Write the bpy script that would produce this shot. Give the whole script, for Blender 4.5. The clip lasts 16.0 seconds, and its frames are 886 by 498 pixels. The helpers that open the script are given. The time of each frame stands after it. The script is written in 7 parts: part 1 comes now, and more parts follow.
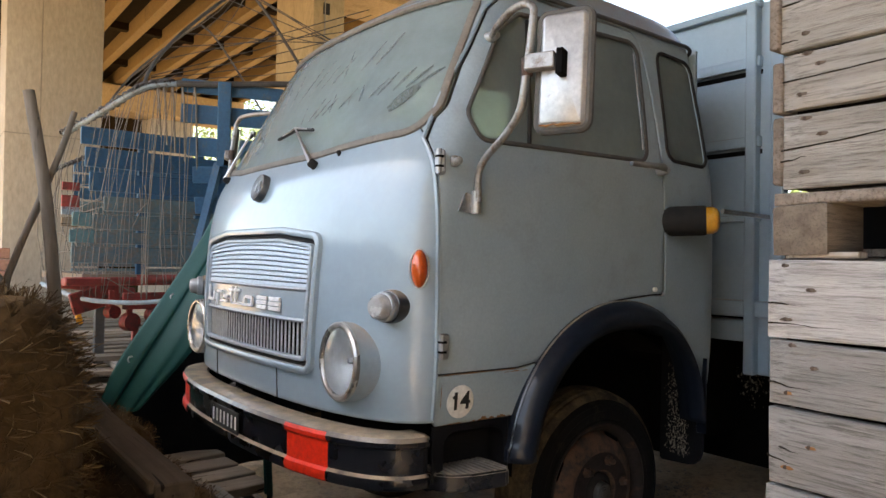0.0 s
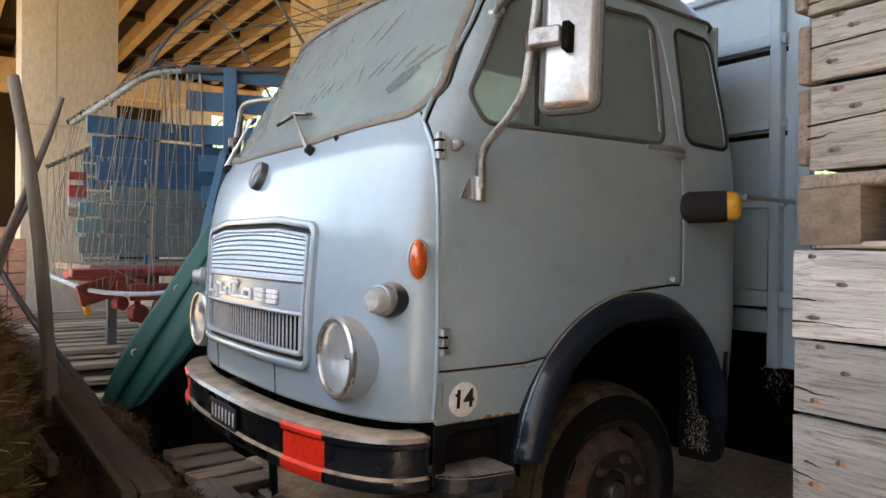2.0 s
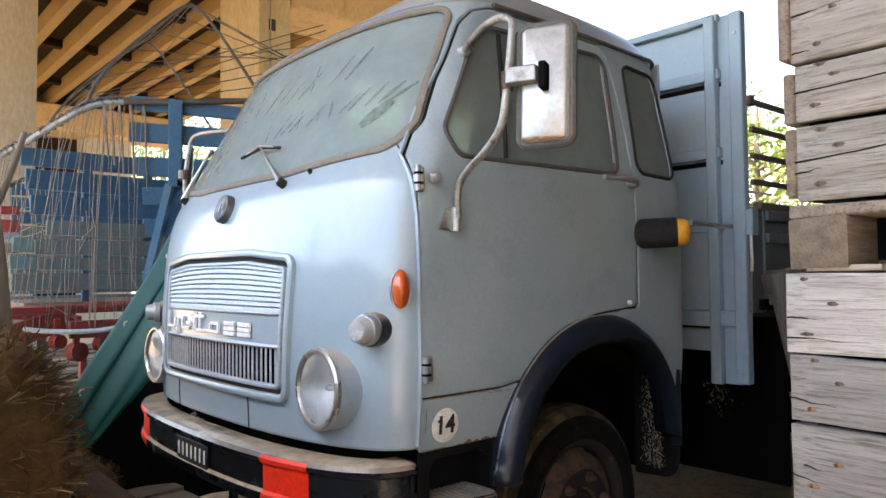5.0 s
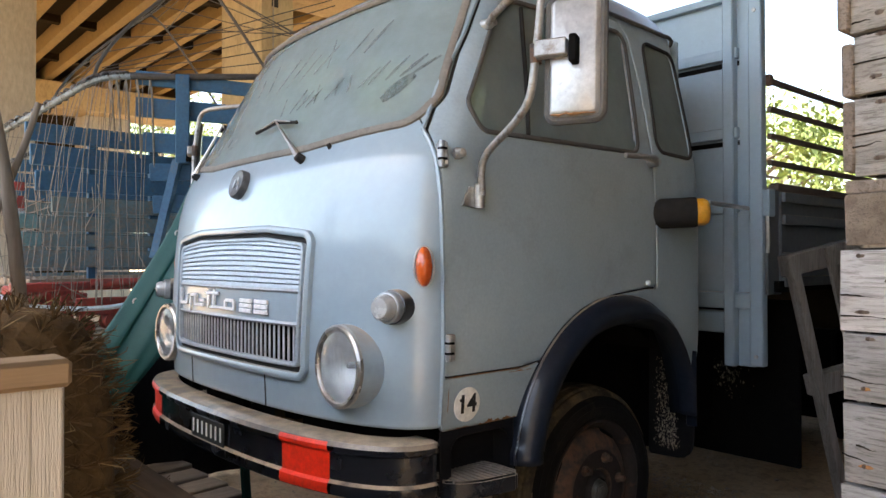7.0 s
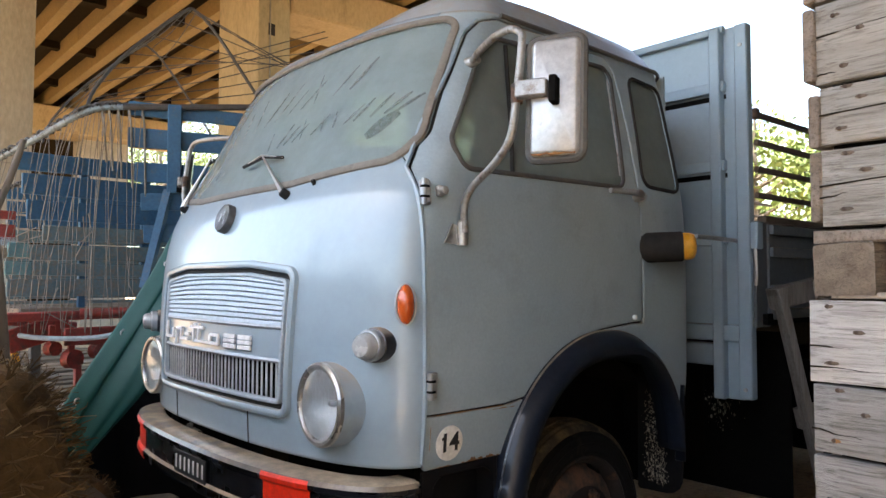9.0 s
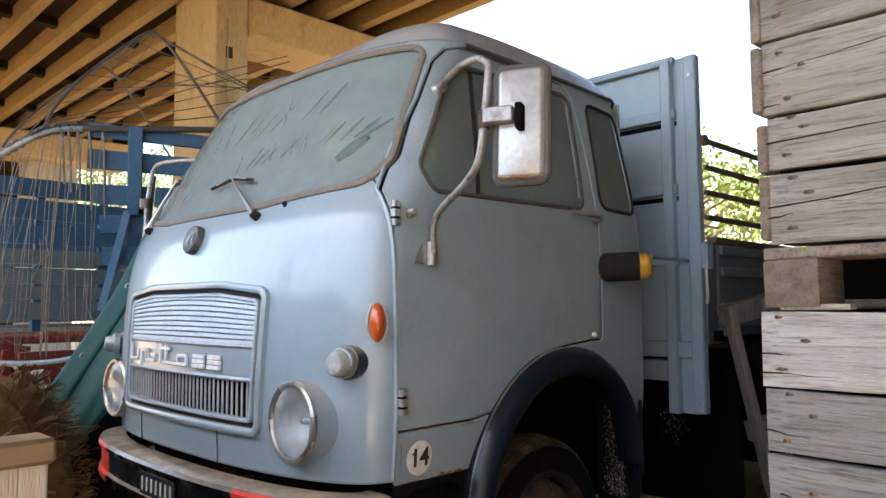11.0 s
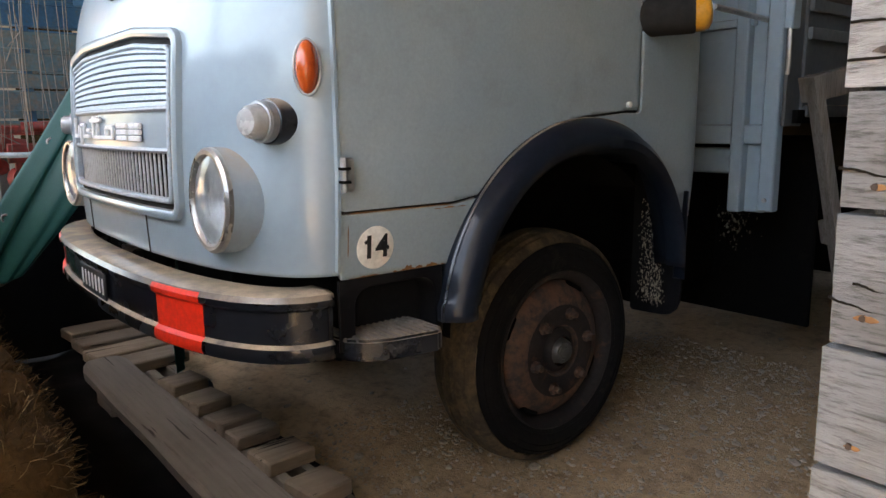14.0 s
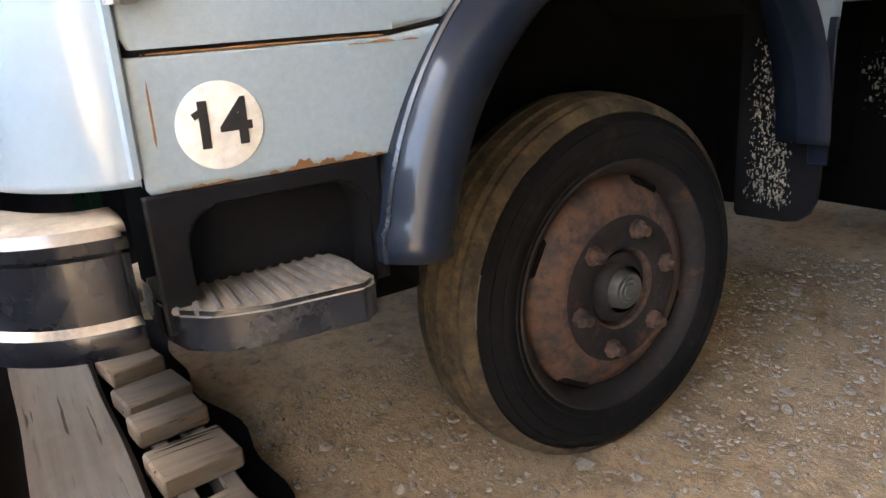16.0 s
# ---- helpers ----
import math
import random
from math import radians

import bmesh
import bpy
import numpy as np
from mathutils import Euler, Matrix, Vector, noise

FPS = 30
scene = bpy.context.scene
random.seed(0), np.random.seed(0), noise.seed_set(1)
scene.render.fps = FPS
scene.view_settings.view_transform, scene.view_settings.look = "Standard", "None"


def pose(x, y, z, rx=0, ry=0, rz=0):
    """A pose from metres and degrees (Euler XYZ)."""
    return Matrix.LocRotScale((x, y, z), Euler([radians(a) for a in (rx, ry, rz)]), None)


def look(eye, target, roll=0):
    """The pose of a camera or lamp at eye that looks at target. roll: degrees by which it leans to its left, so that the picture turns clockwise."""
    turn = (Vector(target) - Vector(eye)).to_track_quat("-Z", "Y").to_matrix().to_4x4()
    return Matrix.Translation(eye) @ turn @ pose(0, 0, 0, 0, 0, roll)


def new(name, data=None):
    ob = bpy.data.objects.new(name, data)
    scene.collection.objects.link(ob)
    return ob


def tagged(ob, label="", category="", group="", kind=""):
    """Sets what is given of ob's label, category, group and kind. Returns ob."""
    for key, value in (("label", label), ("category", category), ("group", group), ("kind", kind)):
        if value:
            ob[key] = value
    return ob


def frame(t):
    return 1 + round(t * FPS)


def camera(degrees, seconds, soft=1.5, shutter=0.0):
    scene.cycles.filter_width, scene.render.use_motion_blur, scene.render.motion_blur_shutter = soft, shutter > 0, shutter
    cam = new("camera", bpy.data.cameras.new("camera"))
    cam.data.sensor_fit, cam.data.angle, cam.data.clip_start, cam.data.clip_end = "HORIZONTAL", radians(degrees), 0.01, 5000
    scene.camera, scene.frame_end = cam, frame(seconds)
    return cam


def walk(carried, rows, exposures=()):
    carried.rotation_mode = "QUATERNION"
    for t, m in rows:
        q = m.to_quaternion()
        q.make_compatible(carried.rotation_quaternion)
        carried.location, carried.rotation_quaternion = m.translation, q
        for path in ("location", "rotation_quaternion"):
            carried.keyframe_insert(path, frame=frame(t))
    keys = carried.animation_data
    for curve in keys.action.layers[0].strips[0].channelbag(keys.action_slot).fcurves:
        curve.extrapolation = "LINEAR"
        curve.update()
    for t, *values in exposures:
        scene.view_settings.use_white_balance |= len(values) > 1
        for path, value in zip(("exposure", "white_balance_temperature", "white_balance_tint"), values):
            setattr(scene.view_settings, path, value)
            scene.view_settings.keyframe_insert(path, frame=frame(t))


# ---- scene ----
cam = camera(62.7, 16.0)
PATH = [
    (0, (2.549, -0.92, 1.198), (0.939, 0.266, 1.232), 1.0),
    (0.5, (2.539, -0.869, 1.206), (0.909, 0.29, 1.222), 0.7),
    (1, (2.53, -0.831, 1.212), (0.885, 0.306, 1.21), 0.6),
    (1.5, (2.509, -0.819, 1.208), (0.863, 0.318, 1.201), 0.7),
    (2, (2.486, -0.805, 1.205), (0.842, 0.334, 1.205), 0.7),
    (2.5, (2.506, -0.79, 1.222), (0.851, 0.333, 1.222), -0.1),
    (3, (2.522, -0.805, 1.226), (0.887, 0.346, 1.25), -0.4),
    (3.5, (2.522, -0.835, 1.22), (0.923, 0.365, 1.277), -0.4),
    (6, (2.378, -1.004, 1.202), (0.881, 0.322, 1.265), -0.7),
    (6.5, (2.371, -1.0, 1.196), (0.862, 0.312, 1.239), -0.5),
    (7, (2.365, -0.996, 1.198), (0.854, 0.314, 1.224), -0.1),
    (7.5, (2.37, -0.975, 1.205), (0.855, 0.33, 1.224), 0.1),
    (8, (2.376, -0.933, 1.204), (0.849, 0.357, 1.234), 0.5),
    (8.5, (2.383, -0.926, 1.211), (0.854, 0.362, 1.263), 0.7),
    (9, (2.395, -0.963, 1.238), (0.888, 0.349, 1.327), 0.0),
    (9.5, (2.404, -1.003, 1.243), (0.93, 0.34, 1.392), -0.1),
    (12, (2.418, -1.043, 1.216), (1.015, 0.377, 1.339), -0.5),
    (12.5, (2.397, -0.988, 1.22), (0.967, 0.409, 1.28), -0.8),
    (13, (2.352, -0.84, 1.183), (0.87, 0.502, 1.134), -0.4),
    (13.5, (2.318, -0.708, 1.134), (0.808, 0.595, 0.936), -0.0),
    (14, (2.208, -0.49, 1.062), (0.67, 0.743, 0.719), -0.6),
    (14.5, (2.04, -0.277, 0.984), (0.461, 0.87, 0.545), -2.1),
    (15, (1.857, -0.081, 0.919), (0.233, 0.966, 0.404), -3.1),
    (15.5, (1.746, 0.061, 0.901), (0.102, 1.026, 0.295), -3.8),
    (16, (1.68, 0.164, 0.877), (0.057, 1.173, 0.286), -4.6),
]
EXPOSURE = [(0, 2.66, 7400, 8), (1.5, 2.78, 7350, 8), (2.5, 2.93, 7150, 8), (3.5, 3.07, 6900, 8), (6.0, 2.93, 7050, 8), (7.5, 2.76, 7150, 8), (8.5, 2.78, 7100, 8), (9.5, 2.75, 7000, 8), (12.0, 2.58, 7050, 8), (12.5, 2.46, 7050, 8), (13.0, 2.5, 7100, 8), (14.0, 3.0, 7250, 8), (14.5, 3.5, 7400, 8), (15.0, 3.92, 7450, 8), (15.5, 4.30, 7000, 8), (16, 4.54, 6900, 8)]
walk(cam, [(t, look(eye, target, roll)) for t, eye, target, roll in PATH], EXPOSURE)

# ---- light ----
SUN_ELEVATION, SUN_AZIMUTH = radians(69), radians(197)
world = bpy.data.worlds.new("sky_world")
scene.world = world
world.use_nodes = True
_wn = world.node_tree.nodes
_sky = _wn.new("ShaderNodeTexSky")
_sky.sky_type = "NISHITA"
_sky.sun_disc = False
_sky.sun_elevation, _sky.sun_rotation = SUN_ELEVATION, SUN_AZIMUTH
_sky.dust_density, _sky.air_density = 3.0, 1.0
_wn["Background"].inputs["Strength"].default_value = 0.15
world.node_tree.links.new(_sky.outputs[0], _wn["Background"].inputs["Color"])
sun_data = bpy.data.lights.new("sun", "SUN")
sun_data.energy, sun_data.angle, sun_data.color = 4.0, radians(0.6), (1.0, 0.95, 0.87)
sun = new("sun", sun_data)
_sd = Vector((math.sin(SUN_AZIMUTH) * math.cos(SUN_ELEVATION), math.cos(SUN_AZIMUTH) * math.cos(SUN_ELEVATION), math.sin(SUN_ELEVATION)))
sun.matrix_world = look(_sd * 40, (0, 0, 0))

# ---- materials ----
def nodes_of(name):
    m = bpy.data.materials.new(name)
    m.use_nodes = True
    nt = m.node_tree
    return m, nt, nt.nodes, nt.links, nt.nodes["Principled BSDF"]


def tex_noise(nt, scale, detail=6.0, rough=0.6, stretch=(1, 1, 1), vary=False, coord="Object", turn=0.0):
    n, l = nt.nodes, nt.links
    tc = n.new("ShaderNodeTexCoord")
    mp = n.new("ShaderNodeMapping")
    mp.inputs["Scale"].default_value = stretch
    if turn:
        rt = n.new("ShaderNodeMapping")
        rt.inputs["Rotation"].default_value = (0, 0, radians(turn))
        l.new(tc.outputs[coord], rt.inputs["Vector"])
        l.new(rt.outputs[0], mp.inputs["Vector"])
    else:
        l.new(tc.outputs[coord], mp.inputs["Vector"])
    if vary:
        oi = n.new("ShaderNodeObjectInfo")
        mul = n.new("ShaderNodeVectorMath")
        mul.operation = "SCALE"
        mul.inputs[0].default_value = (37.0, 53.0, 71.0)
        l.new(oi.outputs["Random"], mul.inputs["Scale"])
        l.new(mul.outputs[0], mp.inputs["Location"])
    t = n.new("ShaderNodeTexNoise")
    t.inputs["Scale"].default_value, t.inputs["Detail"].default_value, t.inputs["Roughness"].default_value = scale, detail, rough
    l.new(mp.outputs[0], t.inputs["Vector"])
    return t.outputs["Fac"]


def ramp(nt, fac, a, b, ca=(0, 0, 0, 1), cb=(1, 1, 1, 1)):
    r = nt.nodes.new("ShaderNodeValToRGB")
    r.color_ramp.elements[0].position, r.color_ramp.elements[1].position = a, b
    r.color_ramp.elements[0].color, r.color_ramp.elements[1].color = ca, cb
    nt.links.new(fac, r.inputs[0])
    return r.outputs[0]


def mixc(nt, fac, a, b):
    m = nt.nodes.new("ShaderNodeMix")
    m.data_type = "RGBA"
    for sock, v in ((m.inputs[0], fac), (m.inputs[6], a), (m.inputs[7], b)):
        if isinstance(v, tuple):
            sock.default_value = (*v, 1) if len(v) == 3 else v
        elif isinstance(v, (int, float)):
            sock.default_value = v
        else:
            nt.links.new(v, sock)
    return m.outputs[2]


def mul(nt, a, b):
    m = nt.nodes.new("ShaderNodeMath")
    m.operation = "MULTIPLY"
    for sock, v in ((m.inputs[0], a), (m.inputs[1], b)):
        if isinstance(v, (int, float)):
            sock.default_value = v
        else:
            nt.links.new(v, sock)
    return m.outputs[0]


def bump(nt, fac, strength, dist, shader):
    b = nt.nodes.new("ShaderNodeBump")
    b.inputs["Strength"].default_value, b.inputs["Distance"].default_value = strength, dist
    nt.links.new(fac, b.inputs["Height"])
    nt.links.new(b.outputs[0], shader.inputs["Normal"])


def upness(nt, lo, hi):
    g = nt.nodes.new("ShaderNodeNewGeometry")
    s = nt.nodes.new("ShaderNodeSeparateXYZ")
    nt.links.new(g.outputs["Normal"], s.inputs[0])
    return ramp(nt, s.outputs[2], lo, hi)


def worn(name, c1, c2, c3=None, rough=(0.5, 0.8), metal=0.0, big=3.0, fine=40.0, cover=(0.55, 0.75), bumps=0.15, dist=0.004,
         stretch=(1, 1, 1), vary=False, dust=None, coat=0.0, spread=(0.3, 0.7), grainy=1.0, coat_ior=1.5, spec=0.5, coat_rough=0.22):
    """Two-tone surface with patches of c3 (stains, rust, dirt) and, if asked, dust on what faces up."""
    m, nt, n, l, p = nodes_of(name)
    f1 = tex_noise(nt, big, 5, 0.6, stretch, vary)
    f2 = tex_noise(nt, fine, 4, 0.65, stretch, vary)
    col = mixc(nt, ramp(nt, f1, *spread), c1, c2)
    if c3:
        f3 = tex_noise(nt, big * 3.1, 8, 0.72, stretch, vary)
        col = mixc(nt, ramp(nt, f3, *cover), col, c3)
    grain = mixc(nt, ramp(nt, f2, 0.3, 0.7), (1 - 0.18 * grainy,) * 3, (1 + 0.12 * grainy,) * 3)
    mm = n.new("ShaderNodeMix")
    mm.data_type, mm.blend_type = "RGBA", "MULTIPLY"
    mm.inputs[0].default_value = 1.0
    l.new(col, mm.inputs[6]), l.new(grain, mm.inputs[7])
    col = mm.outputs[2]
    rg = ramp(nt, f1, 0.3, 0.7, (rough[0],) * 3 + (1,), (rough[1],) * 3 + (1,))
    if dust:
        f4 = tex_noise(nt, 9.0, 7, 0.7)
        up = mul(nt, upness(nt, dust[1], dust[2]), ramp(nt, f4, 0.25, 0.6))
        col = mixc(nt, up, col, dust[0])
        rg = mixc(nt, up, rg, (0.9, 0.9, 0.9))
    l.new(col, p.inputs["Base Color"])
    l.new(rg, p.inputs["Roughness"])
    p.inputs["Metallic"].default_value = metal
    p.inputs["Specular IOR Level"].default_value = spec
    p.inputs["Coat Weight"].default_value = coat
    p.inputs["Coat Roughness"].default_value = coat_rough
    p.inputs["Coat IOR"].default_value = coat_ior
    if bumps:
        bump(nt, f2, bumps, dist, p)
    return m


def wood(name, c1, c2, knot, axis, rough=(0.75, 0.92), bumps=0.5, bleach=None, turn=0.0, fine=34.0):
    """Sawn or weathered timber with its grain along one axis of the world."""
    s = [fine, fine, fine]
    s["xyz".index(axis)] = 1.6
    m, nt, n, l, p = nodes_of(name)
    g = tex_noise(nt, 1.0, 6, 0.65, tuple(s), True, "Object", turn)
    g2 = tex_noise(nt, 3.0, 4, 0.6, tuple(s), True, "Object", turn)
    b = tex_noise(nt, 2.3, 5, 0.6, (1, 1, 1), True)
    col = mixc(nt, ramp(nt, g, 0.32, 0.68), c1, c2)
    col = mixc(nt, ramp(nt, g2, 0.60, 0.78), col, knot)
    col = mixc(nt, mul(nt, ramp(nt, b, 0.5, 0.72), 0.55), col, knot)
    if bleach:
        col = mixc(nt, mul(nt, ramp(nt, tex_noise(nt, 1.4, 4, 0.6, (1, 1, 1), True), 0.45, 0.65), 0.7), col, bleach)
    oi = n.new("ShaderNodeObjectInfo")
    tone = ramp(nt, oi.outputs["Random"], 0.0, 1.0, (0.74, 0.74, 0.76, 1), (1.18, 1.15, 1.1, 1))
    mm = n.new("ShaderNodeMix")
    mm.data_type, mm.blend_type = "RGBA", "MULTIPLY"
    mm.inputs[0].default_value = 1.0
    l.new(col, mm.inputs[6]), l.new(tone, mm.inputs[7])
    l.new(mm.outputs[2], p.inputs["Base Color"])
    l.new(ramp(nt, b, 0.3, 0.7, (rough[0],) * 3 + (1,), (rough[1],) * 3 + (1,)), p.inputs["Roughness"])
    cr = tex_noise(nt, 1.0, 3, 0.5, tuple(k * 1.3 for k in s), True, "Object", turn)
    crack = ramp(nt, cr, 0.665, 0.69)
    mk = n.new("ShaderNodeMix")
    mk.data_type = "RGBA"
    l.new(crack, mk.inputs[0]), l.new(mm.outputs[2], mk.inputs[6])
    mk.inputs[7].default_value = (*(c * 0.35 for c in knot), 1)
    l.new(mk.outputs[2], p.inputs["Base Color"])
    p.inputs["Specular IOR Level"].default_value = 0.2
    bump(nt, g, bumps, 0.004, p)
    return m


def dusty_glass(name, film, amount, tint=(0.75, 0.85, 0.82), streak=(1, 1, 1)):
    m, nt, n, l, p = nodes_of(name)
    p.inputs["Base Color"].default_value = (*tint, 1)
    p.inputs["Transmission Weight"].default_value = 1.0
    p.inputs["Roughness"].default_value = 0.03
    p.inputs["IOR"].default_value = 1.15
    d = n.new("ShaderNodeBsdfDiffuse")
    f = tex_noise(nt, 2.2, 6, 0.65, streak)
    f2 = tex_noise(nt, 14.0, 5, 0.7, streak)
    l.new(mixc(nt, f2, tuple(c * 0.8 for c in film), tuple(min(1, c * 1.15) for c in film)), d.inputs["Color"])
    s = n.new("ShaderNodeMixShader")
    l.new(ramp(nt, f, 0.3, 0.75, (amount[0],) * 3 + (1,), (amount[1],) * 3 + (1,)), s.inputs[0])
    l.new(p.outputs[0], s.inputs[1]), l.new(d.outputs[0], s.inputs[2])
    gl = n.new("ShaderNodeBsdfGlossy")
    gl.inputs["Roughness"].default_value = 0.12
    fr = n.new("ShaderNodeFresnel")
    fr.inputs[0].default_value = 1.35
    s2 = n.new("ShaderNodeMixShader")
    l.new(fr.outputs[0], s2.inputs[0]), l.new(s.outputs[0], s2.inputs[1]), l.new(gl.outputs[0], s2.inputs[2])
    l.new(s2.outputs[0], n["Material Output"].inputs["Surface"])
    return m


DUST = (0.36, 0.29, 0.21)
PAINT = worn("blue_grey_paint", (0.238, 0.318, 0.372), (0.288, 0.362, 0.41), (0.27, 0.335, 0.378), (0.34, 0.48), big=2.2, fine=30, cover=(0.45, 0.95), bumps=0.0, dust=(DUST, 0.93, 1.25), coat=0.8, grainy=0.25, coat_ior=1.55, coat_rough=0.13)
PAINT_DUSTY = worn("dusty_blue_grey_paint", (0.235, 0.315, 0.385), (0.285, 0.36, 0.425), (0.25, 0.30, 0.34), (0.3, 0.45), big=6, fine=40, cover=(0.55, 0.8), bumps=0.02, dust=(DUST, 0.25, 1.0), coat=0.5, grainy=0.4)
PAINT_DARK = worn("weathered_side_paint", (0.25, 0.322, 0.362), (0.335, 0.41, 0.455), (0.225, 0.268, 0.29), (0.36, 0.58), big=2.1, fine=110, cover=(0.52, 0.82), bumps=0.0, dust=(DUST, 0.5, 0.95), coat=0.35, grainy=0.42, coat_rough=0.32)
PAINT_RUST = worn("rusty_edge", (0.17, 0.075, 0.028), (0.27, 0.14, 0.05), (0.16, 0.07, 0.03), (0.8, 0.95), big=20, fine=90, bumps=0.5, dist=0.002)
BLACK = worn("black_enamel", (0.012, 0.013, 0.017), (0.022, 0.024, 0.029), (0.085, 0.08, 0.072), (0.2, 0.38), big=5, fine=50, cover=(0.56, 0.82), bumps=0.05, dust=(DUST, 0.45, 0.85), coat=0.4)
NAVY = worn("dark_blue_enamel", (0.006, 0.009, 0.016), (0.011, 0.016, 0.026), (0.05, 0.05, 0.05), (0.34, 0.46), big=4, fine=60, cover=(0.66, 0.9), bumps=0.02, dust=(DUST, 0.95, 1.2), coat=0.38, coat_rough=0.09, spec=0.15)
RUBBER = worn("tyre_rubber", (0.006, 0.006, 0.007), (0.011, 0.011, 0.011), (0.036, 0.029, 0.021), (0.7, 0.9), big=5, fine=60, cover=(0.56, 0.85), bumps=0.2, spec=0.08)
TREAD = worn("dusty_tread", (0.035, 0.030, 0.024), (0.085, 0.068, 0.047), (0.15, 0.115, 0.07), (0.85, 0.97), big=6, fine=70, cover=(0.45, 0.7), bumps=0.3, spec=0.12)
GASKET = worn("perished_gasket", (0.155, 0.135, 0.115), (0.22, 0.195, 0.165), (0.085, 0.078, 0.074), (0.8, 0.95), big=7, fine=60, bumps=0.2)
SEAM = worn("dark_seal", (0.02, 0.02, 0.02), (0.035, 0.032, 0.03), None, (0.8, 0.95), bumps=0.1, spec=0.12)
STEEL = worn("dull_steel", (0.42, 0.41, 0.39), (0.55, 0.54, 0.52), (0.20, 0.13, 0.08), (0.32, 0.5), metal=0.85, big=8, fine=60, cover=(0.6, 0.75), bumps=0.05)
CHROME = worn("old_chrome", (0.62, 0.62, 0.62), (0.72, 0.72, 0.72), (0.3, 0.27, 0.22), (0.12, 0.3), metal=1.0, big=8, fine=50, cover=(0.62, 0.85), bumps=0.02)
ALU = worn("grey_aluminium", (0.36, 0.37, 0.38), (0.46, 0.47, 0.48), (0.22, 0.19, 0.15), (0.35, 0.55), metal=0.6, big=6, fine=70, cover=(0.62, 0.85), bumps=0.04)
RUST = worn("rusted_iron", (0.075, 0.038, 0.025), (0.135, 0.072, 0.044), (0.028, 0.023, 0.021), (0.65, 0.88), big=7, fine=60, cover=(0.42, 0.60), bumps=0.35)
HUB = worn("dark_wheel_disc", (0.016, 0.015, 0.016), (0.035, 0.029, 0.027), (0.10, 0.052, 0.03), (0.5, 0.8), big=6, fine=60, cover=(0.56, 0.74), bumps=0.2, spec=0.12)
# Near-black for underbody parts and for panels that stand in for deep shade.
DARK = worn("dark_parts_and_shade", (0.004, 0.004, 0.004), (0.007, 0.0065, 0.006), (0.012, 0.010, 0.008), (0.8, 0.95), bumps=0.2, spec=0.05)
WHITE = worn("off_white_enamel", (0.80, 0.80, 0.79), (0.86, 0.86, 0.85), (0.62, 0.6, 0.56), (0.5, 0.65), big=12, fine=60, cover=(0.68, 0.85), bumps=0.02, spec=0.15)
STICKER = worn("sticker_white", (0.74, 0.73, 0.68), (0.8, 0.79, 0.74), (0.62, 0.58, 0.5), (0.45, 0.6), big=16, fine=60, cover=(0.66, 0.85), bumps=0.02)
INK = worn("black_print", (0.012, 0.012, 0.012), (0.02, 0.02, 0.02), None, (0.5, 0.6), bumps=0.02)
RED = worn("red_reflector_paint", (0.82, 0.028, 0.012), (0.88, 0.045, 0.018), (0.6, 0.03, 0.02), (0.35, 0.5), big=9, fine=60, cover=(0.65, 0.9), bumps=0.03)
AMBER = worn("amber_lens", (0.50, 0.075, 0.012), (0.60, 0.10, 0.018), (0.42, 0.05, 0.01), (0.12, 0.25), big=8, bumps=0.1, coat=0.5)
YELLOW = worn("yellow_lens", (0.62, 0.27, 0.02), (0.74, 0.36, 0.04), None, (0.2, 0.35), big=8, bumps=0.02, coat=0.5)
LENS = worn("lamp_glass", (0.33, 0.335, 0.33), (0.48, 0.485, 0.48), (0.4, 0.38, 0.34), (0.15, 0.3), metal=0.15, big=20, fine=30, cover=(0.6, 0.9), bumps=0.25, dist=0.01, coat=0.3)
SCREEN = dusty_glass("dusty_windscreen", (0.278, 0.337, 0.338), (0.62, 0.85))
SIDEGLASS = dusty_glass("dusty_side_glass", (0.215, 0.26, 0.252), (0.64, 0.84), (0.45, 0.53, 0.50))
SMEAR = worn("wiped_dust", (0.09, 0.115, 0.112), (0.15, 0.185, 0.18), None, (0.3, 0.5), big=14, fine=60, bumps=0.0)


def thinned(m, lo, hi):
    """Lets the surface behind show through in patches."""
    nt = m.node_tree
    s, tr = nt.nodes.new("ShaderNodeMixShader"), nt.nodes.new("ShaderNodeBsdfTransparent")
    nt.links.new(ramp(nt, tex_noise(nt, 22.0, 5, 0.7), 0.32, 0.62, (lo,) * 3 + (1,), (hi,) * 3 + (1,)), s.inputs[0])
    nt.links.new(tr.outputs[0], s.inputs[1]), nt.links.new(nt.nodes["Principled BSDF"].outputs[0], s.inputs[2])
    nt.links.new(s.outputs[0], nt.nodes["Material Output"].inputs["Surface"])


